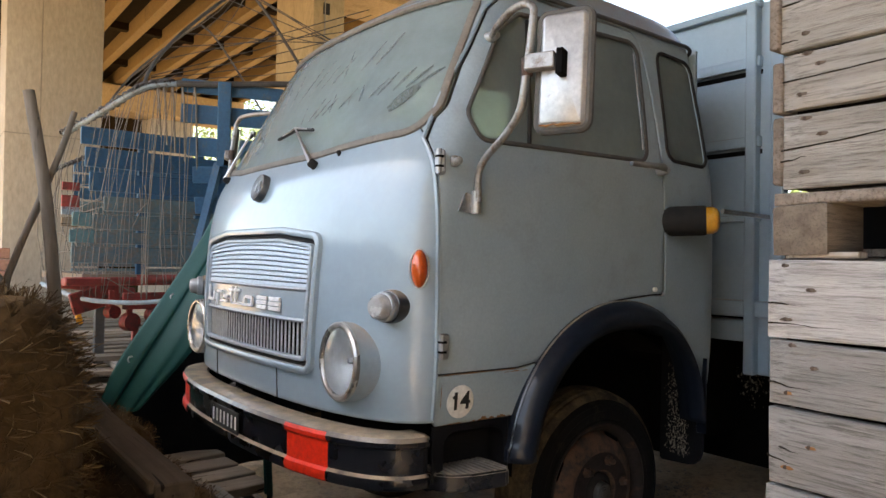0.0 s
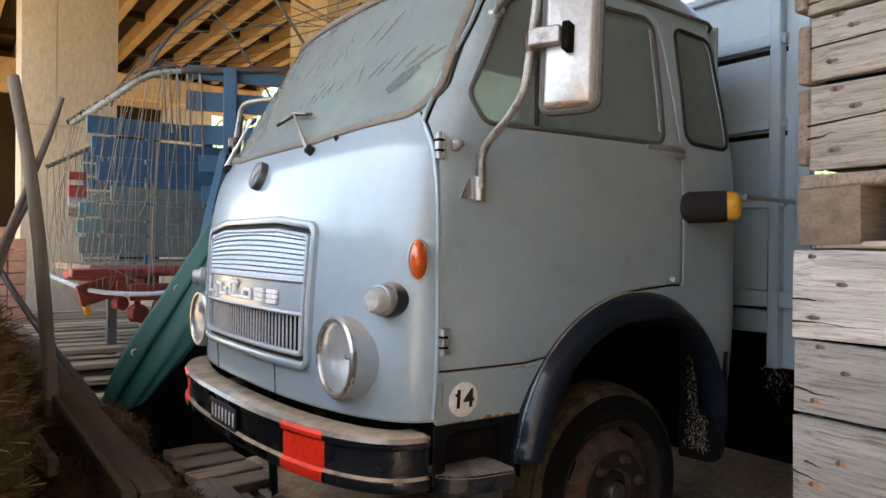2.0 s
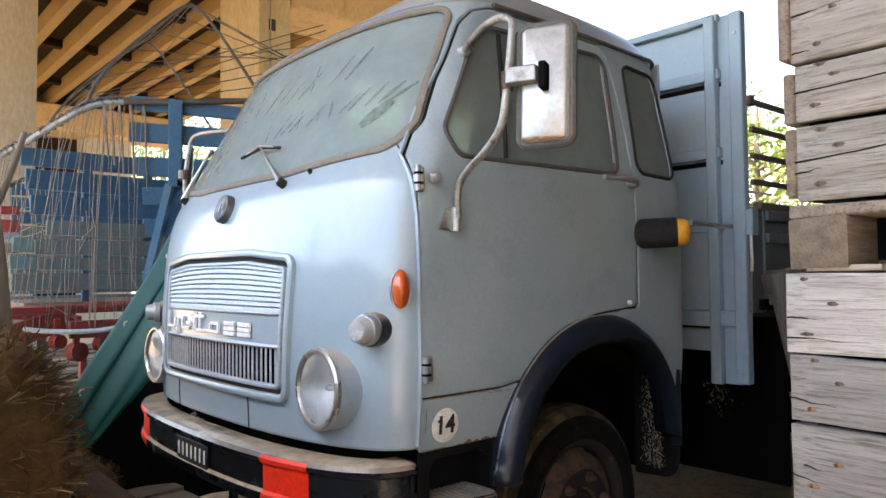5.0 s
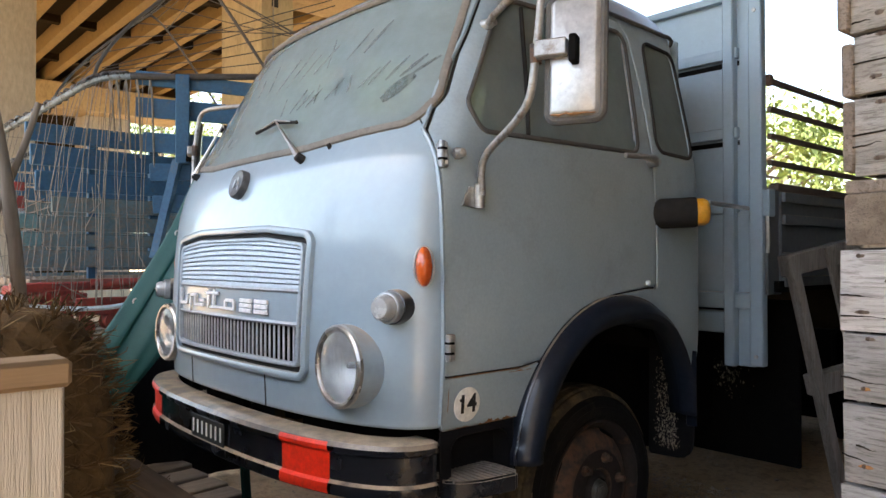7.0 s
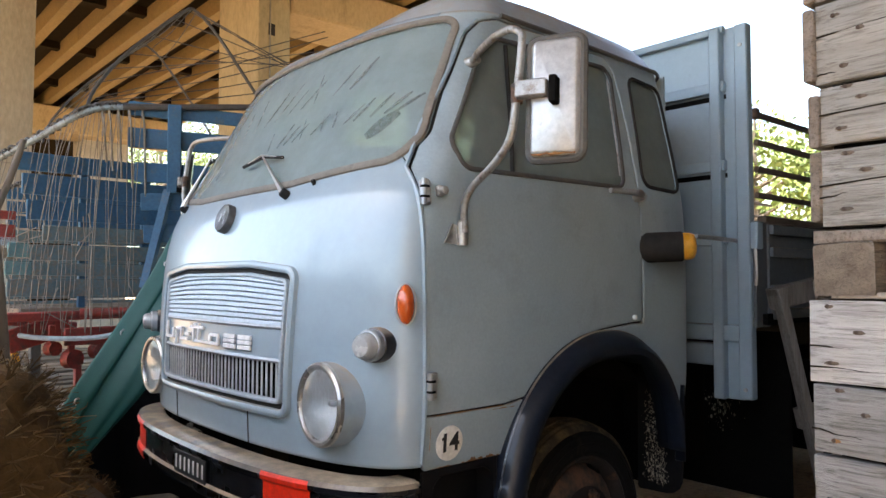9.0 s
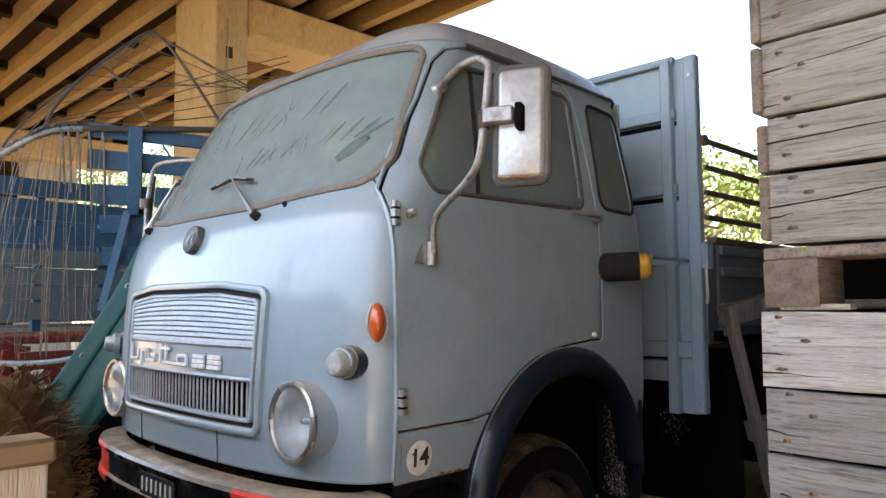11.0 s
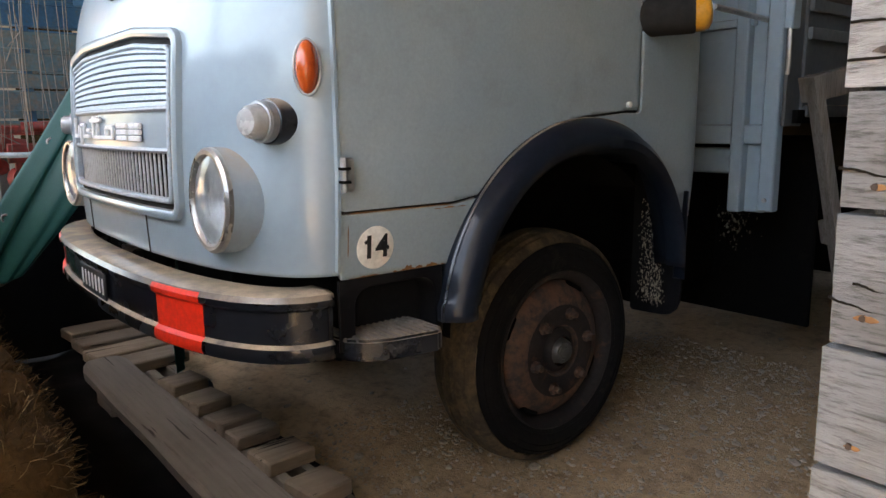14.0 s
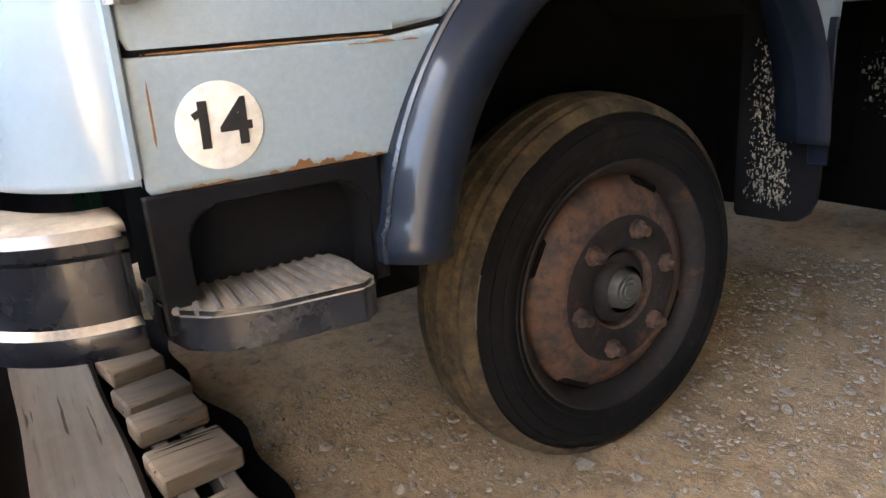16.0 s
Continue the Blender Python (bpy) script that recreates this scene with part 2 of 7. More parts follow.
thinned(SMEAR, 0.25, 0.8)
ARM_STEEL = worn("rust_flecked_steel", (0.26, 0.25, 0.235), (0.36, 0.35, 0.335), (0.13, 0.085, 0.06), (0.35, 0.55), metal=0.5, big=9, fine=60, cover=(0.5, 0.66), bumps=0.08)
FRAME_GREY = worn("dull_window_rubber", (0.06, 0.058, 0.055), (0.095, 0.09, 0.084), (0.14, 0.12, 0.10), (0.7, 0.9), big=7, fine=60, bumps=0.1)
FABRIC = worn("grey_vinyl", (0.25, 0.25, 0.24), (0.33, 0.33, 0.31), None, (0.6, 0.8), bumps=0.1)
HEADBOARD = worn("bed_blue_grey_paint", (0.27, 0.355, 0.42), (0.33, 0.415, 0.475), (0.24, 0.29, 0.32), (0.4, 0.6), big=2.5, fine=30, cover=(0.62, 0.85), bumps=0.0, dust=(DUST, 0.6, 1.0), coat=0.1, grainy=0.25)
BEDSIDE = worn("bed_dark_grey_paint", (0.075, 0.085, 0.09), (0.11, 0.12, 0.125), (0.15, 0.13, 0.11), (0.5, 0.7), bumps=0.05, dust=(DUST, 0.6, 1.0))
CONCRETE = worn("warm_concrete", (0.33, 0.222, 0.112), (0.40, 0.283, 0.15), (0.20, 0.13, 0.06), (0.8, 0.95), big=0.9, fine=25, cover=(0.52, 0.78), bumps=0.15, stretch=(1, 1, 0.5))
RIB = worn("ochre_ribs", (0.175, 0.105, 0.031), (0.228, 0.14, 0.044), (0.10, 0.06, 0.02), (0.8, 0.95), big=0.7, fine=20, cover=(0.58, 0.78), bumps=0.15)
# Shade between the ceiling ribs and on the added walls is put into this brown.
SHADE_BROWN = worn("shade_brown", (0.020, 0.012, 0.005), (0.034, 0.021, 0.009), (0.014, 0.010, 0.006), (0.85, 0.95), big=0.8, fine=20, bumps=0.1, spec=0.12)
def silvered(name, c1, c2, fibre, axis):
    """Timber left out for years: silvery, with fine raised fibres, darker bands and blotches."""
    along = "xyz".index(axis)
    st = lambda a, b: tuple(b if k == along else a for k in range(3))
    m, nt, n, l, p = nodes_of(name)
    band = tex_noise(nt, 1.0, 5, 0.6, st(34.0, 1.3), True)
    grain = tex_noise(nt, 1.0, 9, 0.72, st(230.0, 6.0), True)
    hair = tex_noise(nt, 1.0, 4, 0.6, st(700.0, 34.0), True)
    blot = tex_noise(nt, 5.0, 6, 0.65, (1, 1, 1), True)
    col = mixc(nt, ramp(nt, band, 0.34, 0.66), c1, c2)
    col = mixc(nt, mul(nt, ramp(nt, grain, 0.50, 0.64), 0.75), col, fibre)
    col = mixc(nt, mul(nt, ramp(nt, hair, 0.55, 0.75), 0.45), col, fibre)
    col = mixc(nt, mul(nt, ramp(nt, blot, 0.52, 0.75), 0.35), col, tuple(c * 0.62 for c in c1))
    oi = n.new("ShaderNodeObjectInfo")
    tone = ramp(nt, oi.outputs["Random"], 0.0, 1.0, (0.82, 0.81, 0.80, 1), (1.12, 1.12, 1.12, 1))
    mm = n.new("ShaderNodeMix")
    mm.data_type, mm.blend_type = "RGBA", "MULTIPLY"
    mm.inputs[0].default_value = 1.0
    l.new(col, mm.inputs[6]), l.new(tone, mm.inputs[7])
    l.new(mm.outputs[2], p.inputs["Base Color"])
    p.inputs["Roughness"].default_value = 0.88
    p.inputs["Specular IOR Level"].default_value = 0.2
    bump(nt, mixc(nt, 0.35, grain, hair), 1.0, 0.009, p)
    return m


CRATE_X = silvered("weathered_crate_board", (0.228, 0.217, 0.20), (0.365, 0.352, 0.332), (0.085, 0.076, 0.066), "x")
CRATE_GREY = silvered("grey_crate_board", (0.195, 0.191, 0.186), (0.31, 0.305, 0.298), (0.075, 0.07, 0.065), "x")
CRATE_PALE = silvered("bleached_crate_board", (0.43, 0.425, 0.42), (0.60, 0.595, 0.588), (0.17, 0.162, 0.155), "x")
CRATE_Y = silvered("weathered_crate_end", (0.17, 0.14, 0.115), (0.28, 0.235, 0.20), (0.075, 0.058, 0.045), "y")
PALLET = silvered("grey_pallet_timber", (0.165, 0.145, 0.125), (0.265, 0.24, 0.21), (0.07, 0.058, 0.048), "z")
BLOCK = silvered("sawn_bearer_block", (0.14, 0.115, 0.09), (0.23, 0.19, 0.155), (0.10, 0.08, 0.06), "y")
CRATE_Z = wood("weathered_crate_post", (0.28, 0.25, 0.21), (0.42, 0.38, 0.33), (0.11, 0.09, 0.07), "z")
PLANK_X = wood("dusty_plank", (0.18, 0.158, 0.13), (0.25, 0.22, 0.185), (0.125, 0.10, 0.078), "x", bumps=0.35)
PLANK_Y = wood("dusty_batten", (0.19, 0.15, 0.112), (0.28, 0.225, 0.168), (0.095, 0.072, 0.05), "y")
POLE = wood("grey_pole", (0.15, 0.125, 0.10), (0.24, 0.205, 0.17), (0.07, 0.055, 0.04), "z", bumps=0.3)
BLUEWOOD = worn("blue_painted_boards", (0.018, 0.075, 0.145), (0.03, 0.105, 0.19), (0.075, 0.095, 0.105), (0.55, 0.8), big=5, fine=60, cover=(0.55, 0.7), bumps=0.2, vary=True)
FADEDWOOD = worn("faded_blue_boards", (0.07, 0.125, 0.145), (0.12, 0.18, 0.195), (0.16, 0.145, 0.125), (0.75, 0.9), big=6, fine=70, cover=(0.45, 0.62), bumps=0.3, vary=True)
TURQUOISE = worn("turquoise_boards", (0.07, 0.17, 0.19), (0.12, 0.235, 0.25), (0.17, 0.19, 0.18), (0.7, 0.9), big=6, fine=70, cover=(0.5, 0.68), bumps=0.3, vary=True)
REDIRON = worn("red_painted_iron", (0.25, 0.03, 0.025), (0.33, 0.05, 0.04), (0.10, 0.045, 0.035), (0.5, 0.7), big=6, fine=50, cover=(0.48, 0.66), bumps=0.15)
TARP = worn("green_tarpaulin", (0.008, 0.062, 0.053), (0.014, 0.088, 0.076), (0.022, 0.075, 0.066), (0.38, 0.55), big=3, fine=220, cover=(0.62, 0.85), bumps=0.12, dist=0.002, spec=0.22)
ROPE = worn("net_cord", (0.15, 0.135, 0.115), (0.24, 0.22, 0.19), None, (0.8, 0.95), big=9, bumps=0.2)
PALEROPE = worn("pale_blue_rope", (0.28, 0.36, 0.42), (0.38, 0.45, 0.5), (0.2, 0.2, 0.2), (0.8, 0.95), big=14, bumps=0.3)
PIPE = worn("blue_grey_pipe", (0.12, 0.165, 0.20), (0.20, 0.255, 0.29), (0.07, 0.06, 0.055), (0.35, 0.55), metal=0.2, big=9, fine=60, cover=(0.5, 0.66), bumps=0.05)
PIPE_DARK = worn("dark_grey_pipe", (0.045, 0.042, 0.04), (0.085, 0.08, 0.075), (0.07, 0.045, 0.03), (0.5, 0.7), metal=0.2, big=9, bumps=0.05)
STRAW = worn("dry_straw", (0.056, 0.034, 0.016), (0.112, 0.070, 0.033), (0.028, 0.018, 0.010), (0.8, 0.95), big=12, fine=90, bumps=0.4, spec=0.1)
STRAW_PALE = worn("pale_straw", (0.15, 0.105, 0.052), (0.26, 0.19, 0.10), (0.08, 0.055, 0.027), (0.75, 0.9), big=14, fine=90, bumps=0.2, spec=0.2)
GRILLE_GREY = worn("grille_blue_grey", (0.36, 0.42, 0.47), (0.43, 0.49, 0.54), (0.30, 0.29, 0.26), (0.35, 0.5), big=6, fine=70, cover=(0.62, 0.85), bumps=0.03, metal=0.15)
BLEACHED = silvered("bleached_box_board", (0.38, 0.35, 0.31), (0.50, 0.475, 0.43), (0.30, 0.265, 0.22), "z")
# Near-black for the sheets that stand in for deep shade.
SHADE_SHEET = worn("black_shade_sheet", (0.004, 0.004, 0.005), (0.006, 0.006, 0.007), (0.010, 0.009, 0.007), (0.6, 0.85), big=3, fine=50, bumps=0.1, spec=0.12)
BLACK_SILL = worn("dull_black_sill", (0.005, 0.005, 0.006), (0.009, 0.009, 0.010), (0.022, 0.02, 0.018), (0.4, 0.6), big=8, fine=60, cover=(0.58, 0.85), bumps=0.05, spec=0.15)
BUMPER = worn("dusty_black_bumper", (0.008, 0.009, 0.012), (0.013, 0.015, 0.020), (0.03, 0.03, 0.03), (0.18, 0.34), big=5, fine=50, cover=(0.62, 0.9), bumps=0.04, dust=((0.46, 0.365, 0.26), 0.30, 0.72), coat=0.6, coat_rough=0.12)
SLAT = worn("pale_grille_slat", (0.42, 0.45, 0.47), (0.54, 0.57, 0.59), (0.24, 0.22, 0.19), (0.35, 0.55), metal=0.2, big=9, fine=70, cover=(0.62, 0.85), bumps=0.03)
BRICK = worn("hollow_brick", (0.30, 0.15, 0.10), (0.38, 0.21, 0.15), (0.2, 0.13, 0.1), (0.85, 0.95), big=8, bumps=0.2, vary=True)


# ---- mesh helpers ----
def thing(name, base, label, category, group="", kind=""):
    ob = new(name)
    ob.location = base
    ob.empty_display_size = 0.1
    return tagged(ob, label, category, group, kind)


def mesh_object(name, me, mat, parent=None, label="", smooth=True):
    if smooth:
        me.polygons.foreach_set("use_smooth", [True] * len(me.polygons))
        me.set_sharp_from_angle(angle=radians(38))
    if mat is not None and not me.materials:
        me.materials.append(mat)
    ob = new(name, me)
    if parent is not None:
        ob.parent = parent
        if parent.type == "EMPTY":
            ob.matrix_parent_inverse = Matrix.Translation(-Vector(parent.location))
    if label:
        ob["label"] = label
    return ob


def part(name, bm, mat, parent=None, label="", smooth=True):
    me = bpy.data.meshes.new(name)
    bmesh.ops.recalc_face_normals(bm, faces=bm.faces)
    bm.to_mesh(me)
    bm.free()
    return mesh_object(name, me, mat, parent, label, smooth)


def raw(name, verts, faces, mat, parent=None, label="", smooth=True):
    me = bpy.data.meshes.new(name)
    me.from_pydata([tuple(v) for v in verts], [], faces)
    me.validate()
    return mesh_object(name, me, mat, parent, label, smooth)


def box(bm, centre, size, turn=None, bevel=0.0, seg=1):
    m = Matrix.Translation(centre) @ (turn.to_4x4() if turn is not None else Matrix()) @ Matrix.Diagonal((*size, 1))
    vs = bmesh.ops.create_cube(bm, size=1.0, matrix=m)["verts"]
    if bevel:
        es = {e for v in vs for e in v.link_edges}
        bmesh.ops.bevel(bm, geom=list(es), offset=bevel, segments=seg, affect="EDGES", profile=0.6)
    return bm


def boxed(centre, size, turn=None, bevel=0.0, seg=1):
    return box(bmesh.new(), centre, size, turn, bevel, seg)


def rotz(deg):
    return Matrix.Rotation(radians(deg), 3, "Z")


def tube(bm, pts, radius, segs=8, closed=False, cap=True):
    pts = [Vector(p) for p in pts]
    n = len(pts)
    rad = radius if isinstance(radius, (list, tuple)) else [radius] * n
    tang = []
    for i in range(n):
        a = pts[(i - 1) % n] if (closed or i > 0) else pts[i]
        b = pts[(i + 1) % n] if (closed or i < n - 1) else pts[i]
        tang.append((b - a).normalized())
    ref = Vector((0, 0, 1)) if abs(tang[0].z) < 0.9 else Vector((1, 0, 0))
    u = tang[0].cross(ref).normalized()
    rings = []
    for i in range(n):
        u = (u - tang[i] * u.dot(tang[i])).normalized()
        w = tang[i].cross(u)
        rings.append([bm.verts.new(pts[i] + (u * math.cos(6.28318 * k / segs) + w * math.sin(6.28318 * k / segs)) * rad[i]) for k in range(segs)])
    for i in range(n if closed else n - 1):
        a, b = rings[i], rings[(i + 1) % n]
        for k in range(segs):
            bm.faces.new((a[k], a[(k + 1) % segs], b[(k + 1) % segs], b[k]))
    if cap and not closed:
        bm.faces.new(rings[0]), bm.faces.new(rings[-1])
    return bm


def smooth_path(pts, per=6, closed=False):
    pts = [Vector(p) for p in pts]
    n, out = len(pts), []
    for i in range(n if closed else n - 1):
        g = (lambda k: pts[k % n]) if closed else (lambda k: pts[min(max(k, 0), n - 1)])
        p0, p1, p2, p3 = g(i - 1), g(i), g(i + 1), g(i + 2)
        for j in range(per):
            t = j / per
            out.append(0.5 * ((2 * p1) + (p2 - p0) * t + (2 * p0 - 5 * p1 + 4 * p2 - p3) * t * t + (3 * p1 - p0 - 3 * p2 + p3) * t ** 3))
    if not closed:
        out.append(pts[-1])
    return out


def lathe(bm, centre, axis, profile, segs=32, squash=1.0):
    """Turns (along, radius) pairs round an axis through centre."""
    axis = Vector(axis).normalized()
    ref = Vector((0, 0, 1)) if abs(axis.z) < 0.9 else Vector((1, 0, 0))
    u = axis.cross(ref).normalized()
    w = axis.cross(u) * squash
    rings = []
    for h, r in profile:
        c = Vector(centre) + axis * h
        if r < 1e-5:
            rings.append([bm.verts.new(c)])
        else:
            rings.append([bm.verts.new(c + (u * math.cos(6.28318 * k / segs) + w * math.sin(6.28318 * k / segs)) * r) for k in range(segs)])
    for a, b in zip(rings, rings[1:]):
        for k in range(segs):
            va, vb = [a[k % len(a)], a[(k + 1) % segs % len(a)]], [b[(k + 1) % segs % len(b)], b[k % len(b)]]
            f = list(dict.fromkeys(va + vb))
            if len(f) > 2:
                bm.faces.new(f)
    return bm


def prism(bm, outline, depth, place):
    """A flat outline (list of x, y) drawn out to a depth, set by place (Matrix)."""
    a = [bm.verts.new(place @ Vector((x, y, 0))) for x, y in outline]
    b = [bm.verts.new(place @ Vector((x, y, depth))) for x, y in outline]
    bm.faces.new(a[::-1]), bm.faces.new(b)
    for i in range(len(a)):
        j = (i + 1) % len(a)
        bm.faces.new((a[i], a[j], b[j], b[i]))
    return bm


def inside_poly(poly, r=0.0):
    """Signed distance (positive inside) to a polygon in the plane, for arrays; r rounds its corners."""
    def f(X, Y):
        d = np.full(X.shape, 1e9)
        s = np.ones(X.shape)
        n = len(poly)
        for i in range(n):
            ax, ay = poly[i]
            bx, by = poly[i - 1]
            ex, ey, wx, wy = bx - ax, by - ay, X - ax, Y - ay
            t = np.clip((wx * ex + wy * ey) / (ex * ex + ey * ey), 0, 1)
            d = np.minimum(d, (wx - ex * t) ** 2 + (wy - ey * t) ** 2)
            c1, c2, c3 = Y >= ay, Y < by, ex * wy > ey * wx
            s = np.where((c1 & c2 & c3) | (~c1 & ~c2 & ~c3), -s, s)
        return -s * np.sqrt(d) + r
    return f


def shrink(poly, r):
    """Moves the sides of a convex polygon inwards by r."""
    c = [sum(p[k] for p in poly) / len(poly) for k in (0, 1)]
    lines = []
    for i in range(len(poly)):
        (ax, ay), (bx, by) = poly[i], poly[(i + 1) % len(poly)]
        nx, ny = by - ay, ax - bx
        ln = math.hypot(nx, ny)
        nx, ny = nx / ln, ny / ln
        if (c[0] - ax) * nx + (c[1] - ay) * ny < 0:
            nx, ny = -nx, -ny
        lines.append((nx, ny, nx * ax + ny * ay + r))
    out = []
    for i in range(len(lines)):
        (a, b, e), (c1, d, f) = lines[i - 1], lines[i]
        det = a * d - b * c1
        out.append(((e * d - b * f) / det, (a * f - e * c1) / det))
    return out


def clipped(P, fields):
    """Faces of a grid of points P[i, j] kept where every field is positive, cut cleanly along the fields' zero lines."""
    verts, faces, seen = [], [], {}

    def vid(p):
        key = (round(p[0], 5), round(p[1], 5), round(p[2], 5))
        if key not in seen:
            seen[key] = len(verts)
            verts.append(p)
        return seen[key]

    n, m = P.shape[:2]
    F = np.stack(fields, -1) if fields else np.ones((n, m, 1))
    for i in range(n - 1):
        for j in range(m - 1):
            idx = ((i, j), (i + 1, j), (i + 1, j + 1), (i, j + 1))
            fs = [F[a] for a in idx]
            lo, hi = np.min(fs, 0), np.max(fs, 0)
            if (hi <= 0).any():
                continue
            poly = [(np.array(P[a]), F[a]) for a in idx]
            if (lo < 0).any():
                for k in np.nonzero(lo < 0)[0]:
                    out = []
                    for q in range(len(poly)):
                        (pa, fa), (pb, fb) = poly[q - 1], poly[q]
                        if (fa[k] >= 0) != (fb[k] >= 0):
                            t = fa[k] / (fa[k] - fb[k])
                            out.append((pa + (pb - pa) * t, fa + (fb - fa) * t))
                        if fb[k] >= 0:
                            out.append((pb, fb))
                    poly = out
                    if len(poly) < 3:
                        break
            if len(poly) < 3:
                continue
            f = list(dict.fromkeys(vid(tuple(p)) for p, _ in poly))
            if len(f) > 2:
                faces.append(f)
    return verts, faces

# ---- ground, viaduct, distance ----
def soil_material():
    m, nt, n, l, p = nodes_of("dusty_gravel_soil")
    a = tex_noise(nt, 0.7, 6, 0.6)
    b = tex_noise(nt, 9.0, 8, 0.7)
    c = tex_noise(nt, 70.0, 6, 0.7)
    col = mixc(nt, ramp(nt, a, 0.35, 0.65), (0.41, 0.285, 0.165), (0.51, 0.37, 0.225))
    col = mixc(nt, ramp(nt, b, 0.5, 0.75), col, (0.15, 0.108, 0.068))
    col = mixc(nt, mul(nt, ramp(nt, tex_noise(nt, 30.0, 6, 0.7), 0.5, 0.7), 0.7), col, (0.17, 0.12, 0.072))
    col = mixc(nt, mul(nt, ramp(nt, c, 0.56, 0.72), 0.6), col, (0.42, 0.36, 0.285))
    l.new(col, p.inputs["Base Color"])
    p.inputs["Roughness"].default_value = 0.95
    bump(nt, mixc(nt, 0.5, b, c), 0.9, 0.02, p)
    return m


SOIL = soil_material()


def ground_height(x, y):
    v = 0.010 * noise.noise(Vector((x * 1.7, y * 1.7, 0))) + 0.006 * noise.noise(Vector((x * 6, y * 6, 3)))
    return v if abs(x) < 6 and abs(y) < 8 else v * 0.5


def make_ground():
    def ticks(lo, hi, f0, f1, fine, n):
        core = list(np.arange(f0, f1 + 1e-6, fine))
        left = [f0 - (f0 - lo) * (k / n) ** 3 for k in range(n, 0, -1)]
        right = [f1 + (hi - f1) * (k / n) ** 3 for k in range(1, n + 1)]
        return left + core + right
    xs, ys = ticks(-900, 900, -3, 3.2, 0.045, 14), ticks(-900, 1500, -2.2, 4.5, 0.045, 14)
    verts = [(x, y, ground_height(x, y)) for x in xs for y in ys]
    ny = len(ys)
    faces = [(i * ny + j, (i + 1) * ny + j, (i + 1) * ny + j + 1, i * ny + j + 1) for i in range(len(xs) - 1) for j in range(ny - 1)]
    return tagged(raw("ground", verts, faces, SOIL), "dusty brown soil with fine gravel", "ground", kind="structure")


make_ground()

PEBBLE = worn("pale_pebble", (0.25, 0.205, 0.155), (0.40, 0.345, 0.275), (0.15, 0.13, 0.11), (0.8, 0.95), big=30, fine=90, bumps=0.2)


def make_pebbles():
    random.seed(3)
    verts, faces = [], []
    bm = bmesh.new()
    bmesh.ops.create_icosphere(bm, subdivisions=1, radius=1.0)
    base = [v.co.copy() for v in bm.verts]
    tris = [[v.index for v in f.verts] for f in bm.faces]
    bm.free()
    for k in range(13000):
        if k < 11800:
            x, y = random.uniform(0.05, 2.0), random.uniform(0.35, 2.6)
        else:
            x, y = random.uniform(-1.2, 1.2), random.uniform(0.3, 4.5)
        r = 0.0022 + 0.0075 * random.random() ** 3.2
        if random.random() < 0.014:
            r = random.uniform(0.010, 0.019)
        z = ground_height(x, y) + r * 0.25
        sx, sy, sz = random.uniform(0.7, 1.4), random.uniform(0.7, 1.2), random.uniform(0.5, 0.8)
        a = random.uniform(0, 6.28)
        o = len(verts)
        for c in base:
            j = random.uniform(0.8, 1.15)
            u, v = c.x * sx * j, c.y * sy * j
            verts.append((x + r * (u * math.cos(a) - v * math.sin(a)), y + r * (u * math.sin(a) + v * math.cos(a)), z + r * c.z * sz * j))
        faces += [tuple(o + i for i in t) for t in tris]
    return tagged(raw("gravel", verts, faces, PEBBLE, smooth=False), "loose pale gravel strewn on the soil", "gravel", kind="stuff")


make_pebbles()

DECK_Z, DECK_Y0, DECK_Y1 = 5.0, -3.1, 5.9


def make_deck():
    """Ribbed ceiling: many ribs run along x under one slab; one mesh."""
    bm = bmesh.new()
    # Slab and bridging are painted near-black for the shade between the ribs.
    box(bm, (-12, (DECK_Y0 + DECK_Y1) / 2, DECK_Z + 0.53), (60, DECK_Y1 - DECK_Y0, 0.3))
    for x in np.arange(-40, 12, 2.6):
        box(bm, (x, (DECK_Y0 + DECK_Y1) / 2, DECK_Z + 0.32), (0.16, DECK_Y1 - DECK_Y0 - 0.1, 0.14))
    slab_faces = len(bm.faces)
    y = DECK_Y0 + 0.15
    while y < DECK_Y1:
        box(bm, (-12, y, DECK_Z + 0.25), (60, 0.15, 0.28), None, 0.0)
        y += 0.58
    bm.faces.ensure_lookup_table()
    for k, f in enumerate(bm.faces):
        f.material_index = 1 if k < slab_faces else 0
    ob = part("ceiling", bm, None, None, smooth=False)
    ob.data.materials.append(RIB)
    ob.data.materials.append(SHADE_BROWN)
    return tagged(ob, "ochre ribbed underside of a concrete deck", "ceiling", kind="structure")


make_deck()


PILLAR_GREY = worn("pale_pillar_concrete", (0.33, 0.29, 0.23), (0.41, 0.37, 0.30), (0.24, 0.20, 0.15), (0.8, 0.95), big=0.8, fine=25, cover=(0.56, 0.8), bumps=0.15, stretch=(1, 1, 0.35))
PILLAR_STAIN = worn("stained_joint", (0.2, 0.175, 0.14), (0.28, 0.25, 0.2), None, (0.85, 0.95), big=3, bumps=0.1)


def girder(x, y0, y1, z, w, h):
    bm = boxed((x, (y0 + y1) / 2, z + h / 2), (w, y1 - y0, h), None, 0.03)
    return tagged(part("girder", bm, CONCRETE), "thick concrete cross girder under the deck", "girder", kind="structure")


